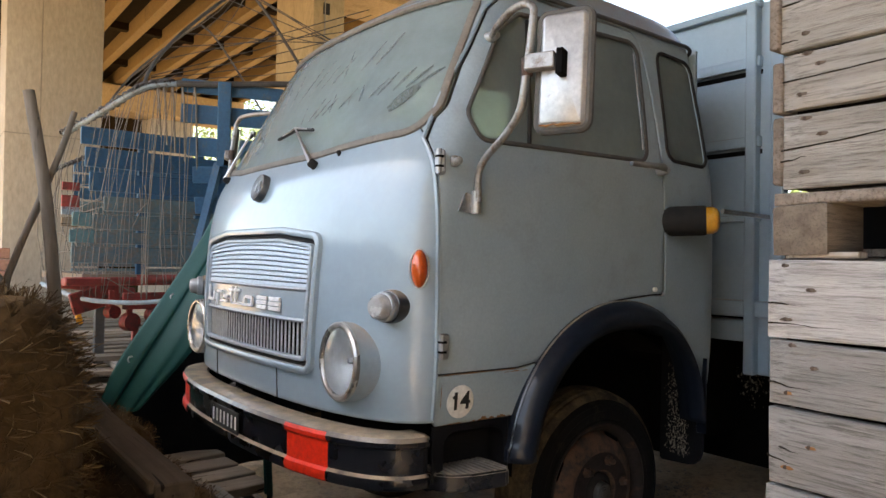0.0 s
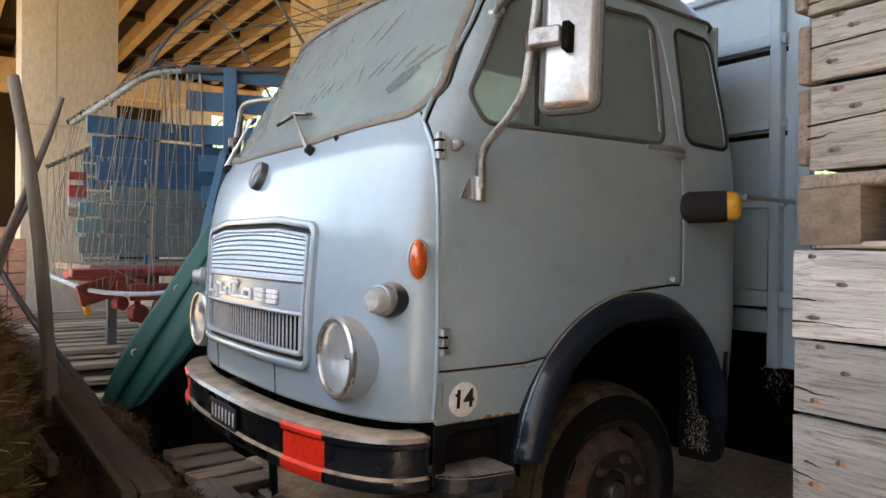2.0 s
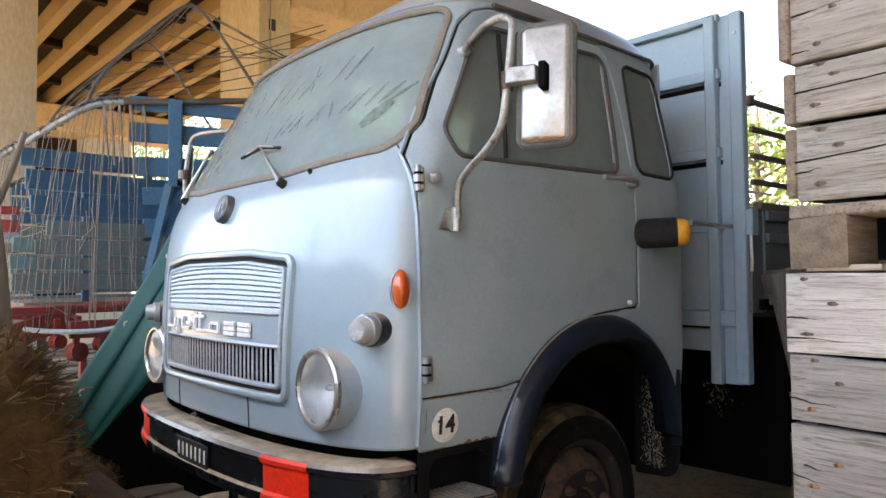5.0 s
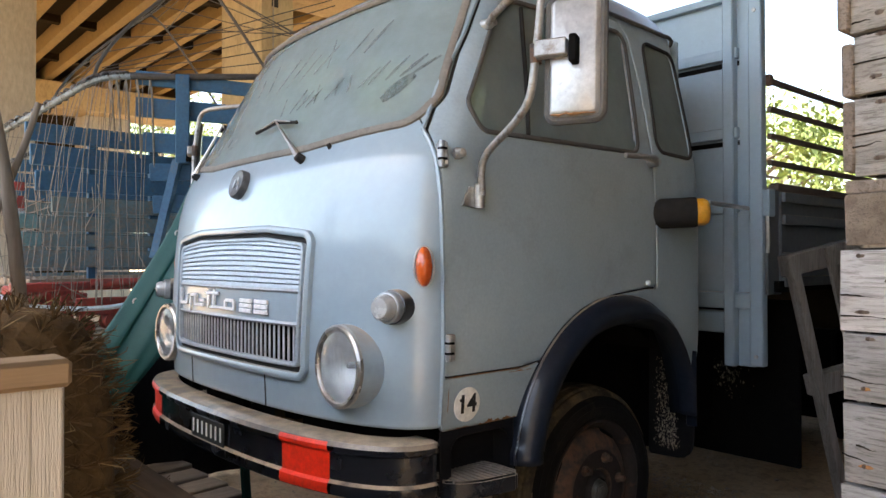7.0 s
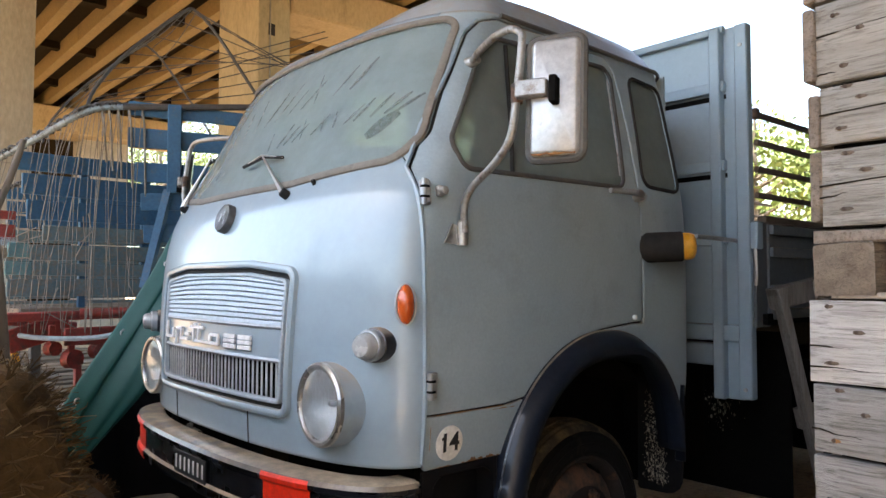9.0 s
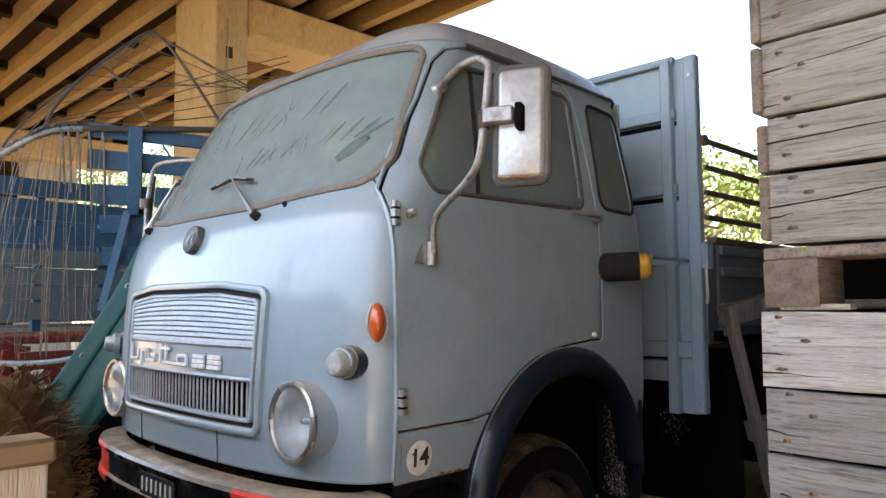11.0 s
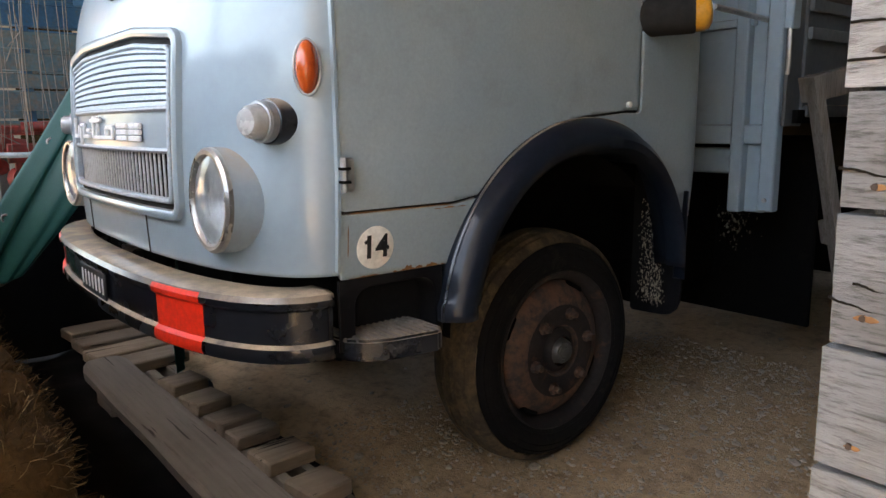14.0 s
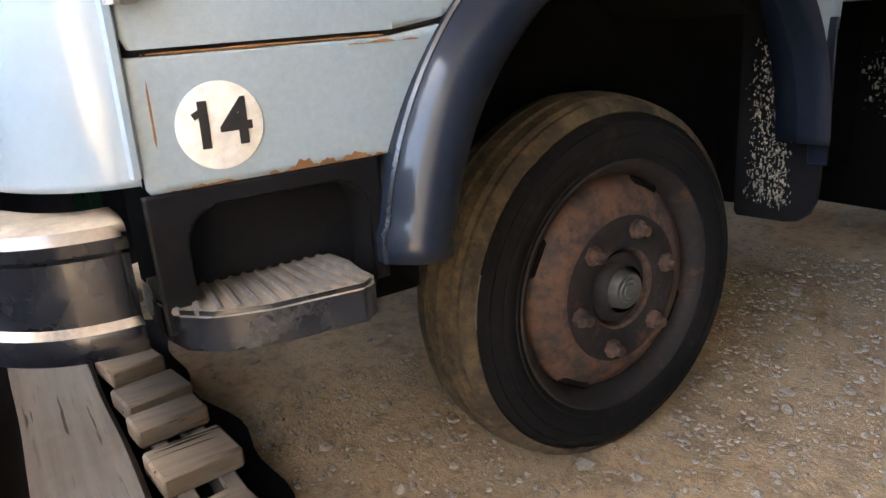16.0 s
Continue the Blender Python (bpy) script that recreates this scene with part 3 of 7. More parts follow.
def pillar(x, y, w, d, h, taper=0.0, mat=None):
    t = thing("pillar", (x, y, 0), "tall pale concrete pillar with stains and joint lines", "pillar", "viaduct pillars", "structure")
    bm = boxed((x, y, h / 2), (w, d, h), None, 0.03, 2)
    for v in bm.verts:
        k = 1 + taper * (v.co.z / h)
        v.co.x, v.co.y = x + (v.co.x - x) * k, y + (v.co.y - y) * k
    part("shaft", bm, mat or PILLAR_GREY, t)
    part("joint", boxed((x, y, 2.7), (w * 1.025, d * 1.025, 0.012)), PILLAR_STAIN, t, "dark casting joint")
    part("groove", boxed((x + w / 2 + 0.004, y - 0.15 * d, 3.6), (0.02, 0.014, 2.2)), PILLAR_STAIN, t, "dark vertical joint")
    return t


pillar(-8.2, 0.553, 0.7, 1.08, 5.2, 0.04)
OLIVE = worn("stained_olive_concrete", (0.32, 0.24, 0.13), (0.41, 0.315, 0.18), (0.24, 0.18, 0.095), (0.8, 0.95), big=0.9, fine=25, cover=(0.5, 0.75), bumps=0.15, stretch=(1, 1, 0.4))
holed = pillar(-6.06, 3.205, 1.12, 0.43, 5.2, 0.0, OLIVE)
part("hole", boxed((-5.497, 3.165, 4.28), (0.02, 0.085, 0.14), None, 0.004), SEAM, holed, "small square hole through the pillar")
pillar(-14.5, -1.3, 0.9, 1.0, 5.2)
pillar(-16.0, 4.2, 0.9, 1.0, 5.2)
girder(-5.9, 3.42, 5.8, 4.55, 0.9, 0.50)
girder(-15.5, -3.6, 5.8, 4.50, 0.9, 0.58)

# Unseen wall, added to cut eastern light and bounce some onto the truck side.
bm = boxed((4.3, 0.95, 2.5), (0.3, 9.3, 5.0))
BOUNCE_PALE = worn("pale_bounce_wall", (0.62, 0.615, 0.60), (0.70, 0.695, 0.68), (0.52, 0.515, 0.50), (0.85, 0.95), big=0.8, fine=20, bumps=0.1)
tagged(part("wall_east", bm, BOUNCE_PALE), "unseen pale wall added to block and bounce light", "wall", kind="structure")

# Dark walls added to block light and darken reflections; most stay out of view.
tagged(part("wall_north", boxed((-1.6, 5.6, 0.52), (4.6, 0.25, 1.04)), SHADE_BROWN), "low dark wall added behind the truck to hold back light", "wall", kind="structure")
tagged(part("wall_south", boxed((-6.0, -13.0, 1.5), (60.0, 0.3, 3.0)), SHADE_BROWN), "unseen dark wall added to darken reflections on the truck", "wall", kind="structure")
tagged(part("wall_low", boxed((-1.75, 3.2, 0.45), (0.2, 4.5, 0.9)), SHADE_BROWN), "unseen low dark wall added to block light under the truck", "wall", kind="structure")
tagged(part("wall_back", boxed((2.45, 5.75, 2.5), (3.4, 0.25, 5.0)), SHADE_BROWN), "unseen dark wall added to block light from behind", "wall", kind="structure")
tagged(part("wall_side", boxed((2.95, 1.45, 2.5), (2.40, 0.2, 5.0)), SHADE_BROWN), "unseen dark wall added to shade the ground past the crates", "wall", kind="structure")
tagged(part("wall_west", boxed((-19.0, 0.95, 2.5), (0.3, 9.3, 5.0)), SHADE_BROWN), "dark wall added to close off light at the far end", "wall", kind="structure")

# ---- trees and hills beyond ----
LEAF = worn("sunlit_leaves", (0.12, 0.17, 0.04), (0.22, 0.27, 0.07), (0.07, 0.11, 0.025), (0.55, 0.75), big=1.2, fine=9, cover=(0.5, 0.7), bumps=0.0)
BARK = worn("tree_bark", (0.10, 0.08, 0.06), (0.16, 0.13, 0.10), None, (0.85, 0.95), big=4, bumps=0.3)
# The hill's haze is put into its pale green colour.
HILL = worn("hazy_wooded_hill", (0.17, 0.24, 0.20), (0.24, 0.31, 0.26), (0.13, 0.19, 0.15), (0.9, 1.0), big=0.03, fine=0.3, bumps=0.0)


def tree(x, y, h, crown, seed):
    random.seed(seed)
    t = thing("tree", (x, y, 0), "broadleaf tree in bright sun beyond the viaduct", "tree", "background trees")
    bm = bmesh.new()
    tube(bm, [(x, y, 0), (x + 0.1, y, h * 0.3), (x - 0.1, y + 0.1, h * 0.6), (x, y, h * 0.9)], [0.16, 0.13, 0.08, 0.02], 8)
    tips = []
    for k in range(14):
        z = h * random.uniform(0.22, 0.8)
        a, r = random.uniform(0, 6.28), crown * random.uniform(0.5, 1.0) * (1.1 - z / h * 0.7)
        e = Vector((x + r * math.cos(a), y + r * math.sin(a), z + r * random.uniform(0.2, 0.7)))
        tube(bm, [(x, y, z), (Vector((x, y, z)) + e) / 2 + Vector((0, 0, 0.1)), e], [0.06, 0.035, 0.012], 5)
        tips.append(e)
    part("trunk", bm, BARK, t)
    verts, faces = [], []
    for k in range(5200):
        e = random.choice(tips)
        c = e + Vector((random.gauss(0, 0.42), random.gauss(0, 0.42), random.gauss(0, 0.34))) * crown * 0.42
        d = Vector((random.gauss(0, 1), random.gauss(0, 1), random.gauss(0, 1))).normalized()
        s = d.cross(Vector((random.gauss(0, 1), random.gauss(0, 1), random.gauss(0, 1)))).normalized()
        L, W = random.uniform(0.06, 0.11), random.uniform(0.03, 0.05)
        o = len(verts)
        verts += [c - d * L, c + s * W, c + d * L, c - s * W]
        faces.append((o, o + 1, o + 2, o + 3))
    raw("crown", verts, faces, LEAF, t, "sunlit yellow-green leaves", False)
    return t


for k, (x, y, h, c) in enumerate(((-1.6, 13.0, 3.6, 1.8), (0.9, 15.0, 4.1, 1.9), (-5.0, 14.5, 5.5, 2.4), (3.6, 16.0, 5.0, 2.2), (-9.5, 15.5, 5.5, 2.6), (-14.5, 16.0, 6.0, 2.8), (-27.0, 9.5, 9.0, 4.0), (-33.0, 11.5, 9.5, 4.2))):
    tree(x, y, h, c, 40 + k)


def hedge():
    random.seed(77)
    verts, faces = [], []
    for k in range(13000):
        x = random.uniform(-40, 14)
        c = Vector((x, 19 + random.uniform(-1.2, 1.2), abs(random.gauss(0, 1.0)) * (1 + 0.4 * math.sin(x * 0.7))))
        d = Vector((random.gauss(0, 1), random.gauss(0, 1), random.gauss(0, 1))).normalized()
        s = d.cross(Vector((random.gauss(0, 1), random.gauss(0, 1), random.gauss(0, 1)))).normalized()
        o = len(verts)
        verts += [c - d * 0.3, c + s * 0.16, c + d * 0.3, c - s * 0.16]
        faces.append((o, o + 1, o + 2, o + 3))
    return tagged(raw("hedge", verts, faces, LEAF, smooth=False), "sunlit bushes along the far side of the yard", "hedge", kind="stuff")


hedge()
verts, faces = [], []
for i in range(101):
    x = -1600 + i * 21
    h = 78 + 26 * noise.noise(Vector((x * 0.006, 1, 0))) + 9 * noise.noise(Vector((x * 0.03, 4, 0))) + 0.15 * max(0.0, -x - 60)
    verts += [(x, 300, -1), (x, 470, h)]
for i in range(100):
    faces.append((2 * i, 2 * i + 2, 2 * i + 3, 2 * i + 1))
tagged(raw("hill", verts, faces, HILL), "distant wooded hillside, its haze put into the colour", "hill", kind="structure")

def clear_cover(name):
    m, nt, n, l, p = nodes_of(name)
    tr = n.new("ShaderNodeBsdfTransparent")
    tr.inputs[0].default_value = (0.93, 0.95, 0.95, 1)
    d = n.new("ShaderNodeBsdfDiffuse")
    d.inputs[0].default_value = (0.75, 0.76, 0.75, 1)
    gl = n.new("ShaderNodeBsdfGlossy")
    gl.inputs["Roughness"].default_value = 0.06
    s1, s2 = n.new("ShaderNodeMixShader"), n.new("ShaderNodeMixShader")
    l.new(ramp(nt, tex_noise(nt, 30.0, 5, 0.7), 0.4, 0.8, (0.12,) * 3 + (1,), (0.30,) * 3 + (1,)), s1.inputs[0])
    l.new(tr.outputs[0], s1.inputs[1]), l.new(d.outputs[0], s1.inputs[2])
    fr = n.new("ShaderNodeFresnel")
    fr.inputs[0].default_value = 1.45
    l.new(fr.outputs[0], s2.inputs[0]), l.new(s1.outputs[0], s2.inputs[1]), l.new(gl.outputs[0], s2.inputs[2])
    l.new(s2.outputs[0], n["Material Output"].inputs["Surface"])
    return m


RIMMETAL = worn("dulled_lamp_rim", (0.36, 0.35, 0.33), (0.46, 0.45, 0.43), (0.22, 0.18, 0.14), (0.22, 0.38), metal=0.7, big=10, fine=60, cover=(0.6, 0.85), bumps=0.04)
HEAD_GLASS = clear_cover("headlight_glass")
REFLECTOR = worn("silver_reflector", (0.88, 0.89, 0.89), (0.94, 0.94, 0.94), None, (0.30, 0.44), metal=1.0, big=14, fine=16, bumps=0.5, dist=0.015, stretch=(9, 9, 0.8), grainy=0.3)
MUD = worn("dried_mud", (0.19, 0.168, 0.13), (0.28, 0.255, 0.205), (0.12, 0.105, 0.08), (0.85, 0.95), big=30, fine=90, bumps=0.2, spec=0.2)
STEP = worn("worn_step_rib", (0.12, 0.11, 0.10), (0.22, 0.19, 0.16), (0.35, 0.33, 0.3), (0.4, 0.6), metal=0.3, big=20, bumps=0.1)
HUBCAP = worn("greasy_hub_cap", (0.06, 0.06, 0.056), (0.10, 0.10, 0.095), (0.03, 0.03, 0.03), (0.4, 0.6), metal=0.4, big=20, bumps=0.1)
MIRRORBACK = worn("scuffed_mirror_back", (0.36, 0.36, 0.355), (0.46, 0.46, 0.455), (0.16, 0.12, 0.09), (0.3, 0.45), metal=0.5, big=7, fine=50, cover=(0.62, 0.70), bumps=0.08)
SEAMETAL = worn("dark_pewter", (0.10, 0.105, 0.11), (0.16, 0.165, 0.17), (0.06, 0.06, 0.06), (0.35, 0.55), metal=0.6, big=20, bumps=0.1)
RACK = wood("dark_rack_timber", (0.10, 0.075, 0.06), (0.16, 0.12, 0.095), (0.06, 0.045, 0.035), "y")

# ---- the truck ----
TRUCK = thing("truck", (0, 1.0, 0), "old blue-grey flatbed truck with rounded dusty cab on soil", "truck")

CAB_Z = [0.70, 0.90, 1.10, 1.25, 1.40, 1.48, 1.55, 1.70, 1.90, 2.05, 2.14]
CAB_Y = [0.085, 0.078, 0.083, 0.093, 0.116, 0.140, 0.175, 0.248, 0.352, 0.435, 0.505]
CAB_W = [0.853, 0.868, 0.870, 0.870, 0.868, 0.864, 0.858, 0.832, 0.787, 0.752, 0.728]
CAB_REAR, CORNER, TOP = 1.80, 0.16, 2.12


def spline(zs, vs):
    """Smooth curve through a few heights."""
    zs, vs = np.array(zs), np.array(vs)
    m = np.gradient(vs, zs)

    def f(z):
        z = np.clip(z, zs[0], zs[-1])
        i = np.clip(np.searchsorted(zs, z) - 1, 0, len(zs) - 2)
        h = zs[i + 1] - zs[i]
        t = (z - zs[i]) / h
        return (2 * t**3 - 3 * t**2 + 1) * vs[i] + (t**3 - 2 * t**2 + t) * h * m[i] + (-2 * t**3 + 3 * t**2) * vs[i + 1] + (t**3 - t**2) * h * m[i + 1]
    return f


front_y, half_w = spline(CAB_Z, CAB_Y), spline(CAB_Z, CAB_W)


def cab_surface(u, z, out=0.0):
    """Cab skin: u runs from the middle of the front (0) along the side to the rear corner (1); negative u is the other side."""
    u, z = np.broadcast_arrays(np.asarray(u, float), np.asarray(z, float))
    s, a = np.sign(u), np.abs(u)
    w, y0, d, e = half_w(z), front_y(z), 0.25, 2 / 2.5
    th = np.clip(a / 0.5, 0, 1) * math.pi / 2
    x, y = w * np.sin(th) ** e, y0 + d * (1 - np.cos(th) ** e)
    t = np.clip((a - 0.5) / 0.4, 0, 1)
    ye = CAB_REAR - CORNER
    y = np.where(a > 0.5, y0 + d + (ye - y0 - d) * t, y)
    x = np.where(a > 0.5, w - 0.035 * t**2, x)
    ph = np.clip((a - 0.9) / 0.1, 0, 1) * math.pi / 2
    x = np.where(a > 0.9, w - 0.035 - CORNER * (1 - np.cos(ph)), x)
    y = np.where(a > 0.9, ye + CORNER * np.sin(ph), y)
    P = np.stack([x * np.where(s == 0, 1, s), y, z], -1)
    if out:
        h = 1e-3
        du = cab_surface(np.clip(u + h, -1, 1), z) - cab_surface(np.clip(u - h, -1, 1), z)
        dz = cab_surface(u, z + h) - cab_surface(u, z - h)
        nrm = np.cross(du, dz)
        nrm /= np.linalg.norm(nrm, axis=-1, keepdims=True) + 1e-12
        P = P + nrm * out
    return P


def skin_point(x, z, out=0.0):
    """The front skin at a sideways place x."""
    r = min(abs(x) / float(half_w(np.array(z))), 1.0)
    u = math.asin(r ** 1.25) / (math.pi / 2) * 0.5 * (1 if x >= 0 else -1)
    return Vector(cab_surface(np.array(u), np.array(z), out))


def side_point(y, z, out=0.0, sgn=1):
    """The side skin at a place y along the truck."""
    y0 = float(front_y(np.array(z))) + 0.25
    ye = CAB_REAR - CORNER
    if y < y0:
        c = max(0.0, 1 - (y - y0 + 0.25) / 0.25)
        u = math.acos(min(1.0, c ** 1.25)) / (math.pi / 2) * 0.5
    elif y < ye:
        u = 0.5 + 0.4 * (y - y0) / (ye - y0)
    else:
        u = 0.9 + 0.1 * math.asin(min(1.0, (y - ye) / CORNER)) / (math.pi / 2)
    return Vector(cab_surface(np.array(u * sgn), np.array(z), out))


U = np.concatenate([np.linspace(0, 0.5, 64)[:-1], np.linspace(0.5, 0.9, 90)[:-1], np.linspace(0.9, 1.0, 12)])
U = np.concatenate([-U[:0:-1], U])
ZS = np.linspace(0.72, TOP, 118)
UU, ZZ = np.meshgrid(U, ZS, indexing="ij")
GRID = cab_surface(UU, ZZ)
GX, GY, GZ = GRID[..., 0], GRID[..., 1], GRID[..., 2]
ON_SIDE = np.abs(UU) > 0.30
far = np.full(GX.shape, -1.0)

# outlines, in (y, z) on the sides and (x, z) on the front
DOOR = [(0.304, 0.871), (0.304, 1.56), (0.372, 1.69), (0.487, 1.87), (0.575, 2.02), (0.635, 2.075), (0.72, 2.10), (1.30, 2.095), (1.345, 2.05), (1.36, 1.9), (1.365, 1.088), (1.30, 1.088), (1.10, 1.072), (0.985, 1.052), (0.88, 1.01), (0.78, 0.95), (0.70, 0.882), (0.62, 0.871)]
DOOR_WIN = [(0.462, 1.566), (0.418, 1.64), (0.60, 1.955), (0.69, 2.022), (1.32, 2.048), (1.268, 1.578)]
QUARTER = [(1.398, 1.598), (1.448, 2.045), (1.685, 2.035), (1.675, 1.592)]
SCREEN_HALF = [(-0.75, 1.585), (-0.783, 1.66), (-0.697, 2.085), (0.697, 2.085), (0.783, 1.66), (0.75, 1.585), (0.70, 1.558), (0.35, 1.545), (-0.35, 1.545), (-0.70, 1.558)]
GRILLE = [(-0.475, 0.855), (-0.488, 1.262), (-0.25, 1.285), (0.25, 1.285), (0.488, 1.262), (0.475, 0.855)]
ARCH_C, ARCH_R = (1.10, 0.545), 0.515

f_door = np.where(ON_SIDE, inside_poly(DOOR)(GY, GZ), far)
f_win = np.where(ON_SIDE, inside_poly(shrink(DOOR_WIN, 0.05), 0.05)(GY, GZ), far)
f_quarter = np.where(ON_SIDE, inside_poly(shrink(QUARTER, 0.05), 0.05)(GY, GZ), far)
f_screen = np.where(np.abs(UU) < 0.515, inside_poly(shrink([SCREEN_HALF[i] for i in (0, 1, 2, 3, 4, 5, 7, 8)], 0.07), 0.07)(GX, GZ), far)
f_grille = np.where(np.abs(UU) < 0.45, inside_poly(shrink(GRILLE, 0.03), 0.03)(GX, GZ), far)
f_arch = np.where(ON_SIDE, np.maximum(ARCH_R - np.hypot(GY - ARCH_C[0], GZ - ARCH_C[1]), np.minimum(ARCH_R - np.abs(GY - ARCH_C[0]), ARCH_C[1] - GZ)), far)
f_lamp = np.where(GY < 0.45, 0.104 - np.hypot(np.abs(GX) - 0.645, GZ - 0.897), far)
f_split = np.where(ON_SIDE, GY - 0.304, far)          # front panel meets the side panels here
low_edge = GZ - np.where(GY > 1.5, 0.60, np.where(ON_SIDE & (GY > 0.304), 0.723, 0.735))

GAP = 0.004
front = clipped(GRID, [-f_door - GAP, -f_screen, -f_grille, -f_lamp, -f_split, low_edge])
cab_front = raw("front_panel", *front, PAINT, TRUCK)
doors, sides = {}, {}
for sgn in (1, -1):
    v, f = clipped(GRID, [-f_door - GAP, -f_screen, -f_win, -f_quarter, -f_arch, np.where(np.sign(UU) == sgn, f_split - 0.003, far), low_edge])
    sides[sgn] = raw("side_panel", v, f, PAINT_DARK, TRUCK, "dull blue-grey cab side panel")
    fs = np.where(np.sign(UU) == sgn, f_door, far)
    v, f = clipped(GRID, [fs - GAP, -f_win, -f_screen - 0.02])
    doors[sgn] = raw("door", v, f, PAINT_DARK, TRUCK, "dull blue-grey cab door")
for ob in (cab_front, *sides.values(), *doors.values()):
    so = ob.modifiers.new("thickness", "SOLIDIFY")
    so.thickness, so.offset = 0.012, -1.0

# dark seal behind the door gap, so that the joint reads as a line
inner = cab_surface(UU, ZZ, -0.014)
for sgn in (1, -1):
    v, f = clipped(inner, [np.where(np.sign(UU) == sgn, np.minimum(f_door + 0.02, 0.02 - f_door), far), -f_win, -f_arch])
    raw("door_seal", v, f, SEAM, TRUCK, "dark rubber door seal")
    lip = [side_point(0.300, z, 0.003, sgn) for z in np.linspace(0.745, 1.56, 30)] + [side_point(y - 0.006, z, 0.003, sgn) for y, z in DOOR[2:6]]
    part("edge_moulding", tube(bmesh.new(), lip, 0.007, 6), PAINT, cab_front, "raised edge of the front panel")

# roof dome and its gutter
RU = np.linspace(-1, 1, 121)
edge = cab_surface(RU, np.full(RU.shape, TOP))
edge = np.vstack([edge, [[-0.2, CAB_REAR, TOP], [0.2, CAB_REAR, TOP]][::-1]])
hub = np.array([0, 1.12, TOP])
verts, faces, NR = [], [], 22
for k in range(NR):
    r = 1 - (k / NR) ** 1.0
    for p in edge:
        q = hub + (p - hub) * r
        w = 1.0 if p[1] > hub[1] else abs(p[0] - hub[0]) / math.hypot(p[0] - hub[0], p[1] - hub[1])
        verts.append((q[0], q[1], TOP + 0.155 * (1 - r ** (1.6 + 8.0 * w * w))))
verts.append((0, 1.12, TOP + 0.155))
ne = len(edge)
for k in range(NR - 1):
    for i in range(ne):
        j = (i + 1) % ne
        faces.append((k * ne + i, k * ne + j, (k + 1) * ne + j, (k + 1) * ne + i))
for i in range(ne):
    faces.append(((NR - 1) * ne + i, (NR - 1) * ne + (i + 1) % ne, len(verts) - 1))
roof = raw("roof", verts, faces, PAINT_DUSTY, TRUCK, "blue-grey cab roof under a coat of dust")
gut = [side_point(y, TOP - 0.015, 0.012) for y in np.linspace(0.72, 1.64, 18)] + [Vector(cab_surface(np.array(a), np.array(TOP - 0.015), 0.014)) for a in np.linspace(0.905, 1.0, 8)]
for sgn in (1, -1):
    bm = tube(bmesh.new(), [(p.x * sgn, p.y, p.z) for p in gut], 0.008, 6)
    part("gutter", bm, FRAME_GREY, roof, "rusty rain gutter")

# back wall and floor of the cab
part("back_wall", boxed((0, CAB_REAR - 0.006, 1.565), (1.36, 0.012, 1.11)), PAINT_DARK, TRUCK)
# Extra near-black panel puts the cab's inner shade behind the windows.
part("inner_back", boxed((0, CAB_REAR - 0.12, 1.40), (1.40, 0.012, 1.22)), DARK, TRUCK)
part("cab_floor", boxed((0, 0.55, 0.80), (1.56, 0.62, 0.02)), DARK, TRUCK)
part("engine_cover", boxed((0, 1.15, 1.0), (0.62, 1.2, 0.5), None, 0.05, 3), DARK, TRUCK)


def loop_on_front(poly, r, out, n=10):
    """A rounded closed line on the front skin."""
    pts = []
    q = shrink(poly, r) if r else poly
    m = len(q)
    for i in range(m):
        a, b, c = Vector(q[i - 1]), Vector(q[i]), Vector(q[(i + 1) % m])
        d0, d1 = (b - a).normalized(), (c - b).normalized()
        s = -1 if d0.cross(d1) < 0 else 1
        n0, n1 = Vector((d0.y, -d0.x)) * s, Vector((d1.y, -d1.x)) * s
        a0, a1 = math.atan2(n0.y, n0.x), math.atan2(n1.y, n1.x)
        da = (a1 - a0 + math.pi) % (2 * math.pi) - math.pi
        for k in range(n):
            an = a0 + da * k / (n - 1)
            pts.append((b.x + r * math.cos(an), b.y + r * math.sin(an)))
    dense = []
    for i in range(len(pts)):
        (ax, az), (bx, bz) = pts[i], pts[(i + 1) % len(pts)]
        k = max(1, int(math.hypot(bx - ax, bz - az) / 0.03))
        dense += [(ax + (bx - ax) * j / k, az + (bz - az) * j / k) for j in range(k)]
    return dense


def ribbon(bm, pts, nrm, width, height):
    """A flat-topped band along a closed line, raised along nrm."""
    n = len(pts)
    rings = []
    for i in range(n):
        t = (pts[(i + 1) % n] - pts[i - 1]).normalized()
        s = t.cross(nrm[i]).normalized()
        prof = ((-0.5, 0.0), (-0.42, 0.8), (-0.2, 1.0), (0.2, 1.0), (0.42, 0.8), (0.5, 0.0))
        rings.append([bm.verts.new(pts[i] + s * width * a + nrm[i] * height * b) for a, b in prof])
    for i in range(n):
        a, b = rings[i], rings[(i + 1) % n]
        for k in range(5):
            bm.faces.new((a[k], a[k + 1], b[k + 1], b[k]))
    return bm


def band_front(name, poly, r, width, height, mat, parent, label="", lift=-0.002):
    ln = loop_on_front(poly, r, 0)
    pts = [skin_point(x, z, lift) for x, z in ln]
    nrm = [(skin_point(x, z, lift + 0.02) - p).normalized() for (x, z), p in zip(ln, pts)]
    return part(name, ribbon(bmesh.new(), pts, nrm, width, height), mat, parent, label)


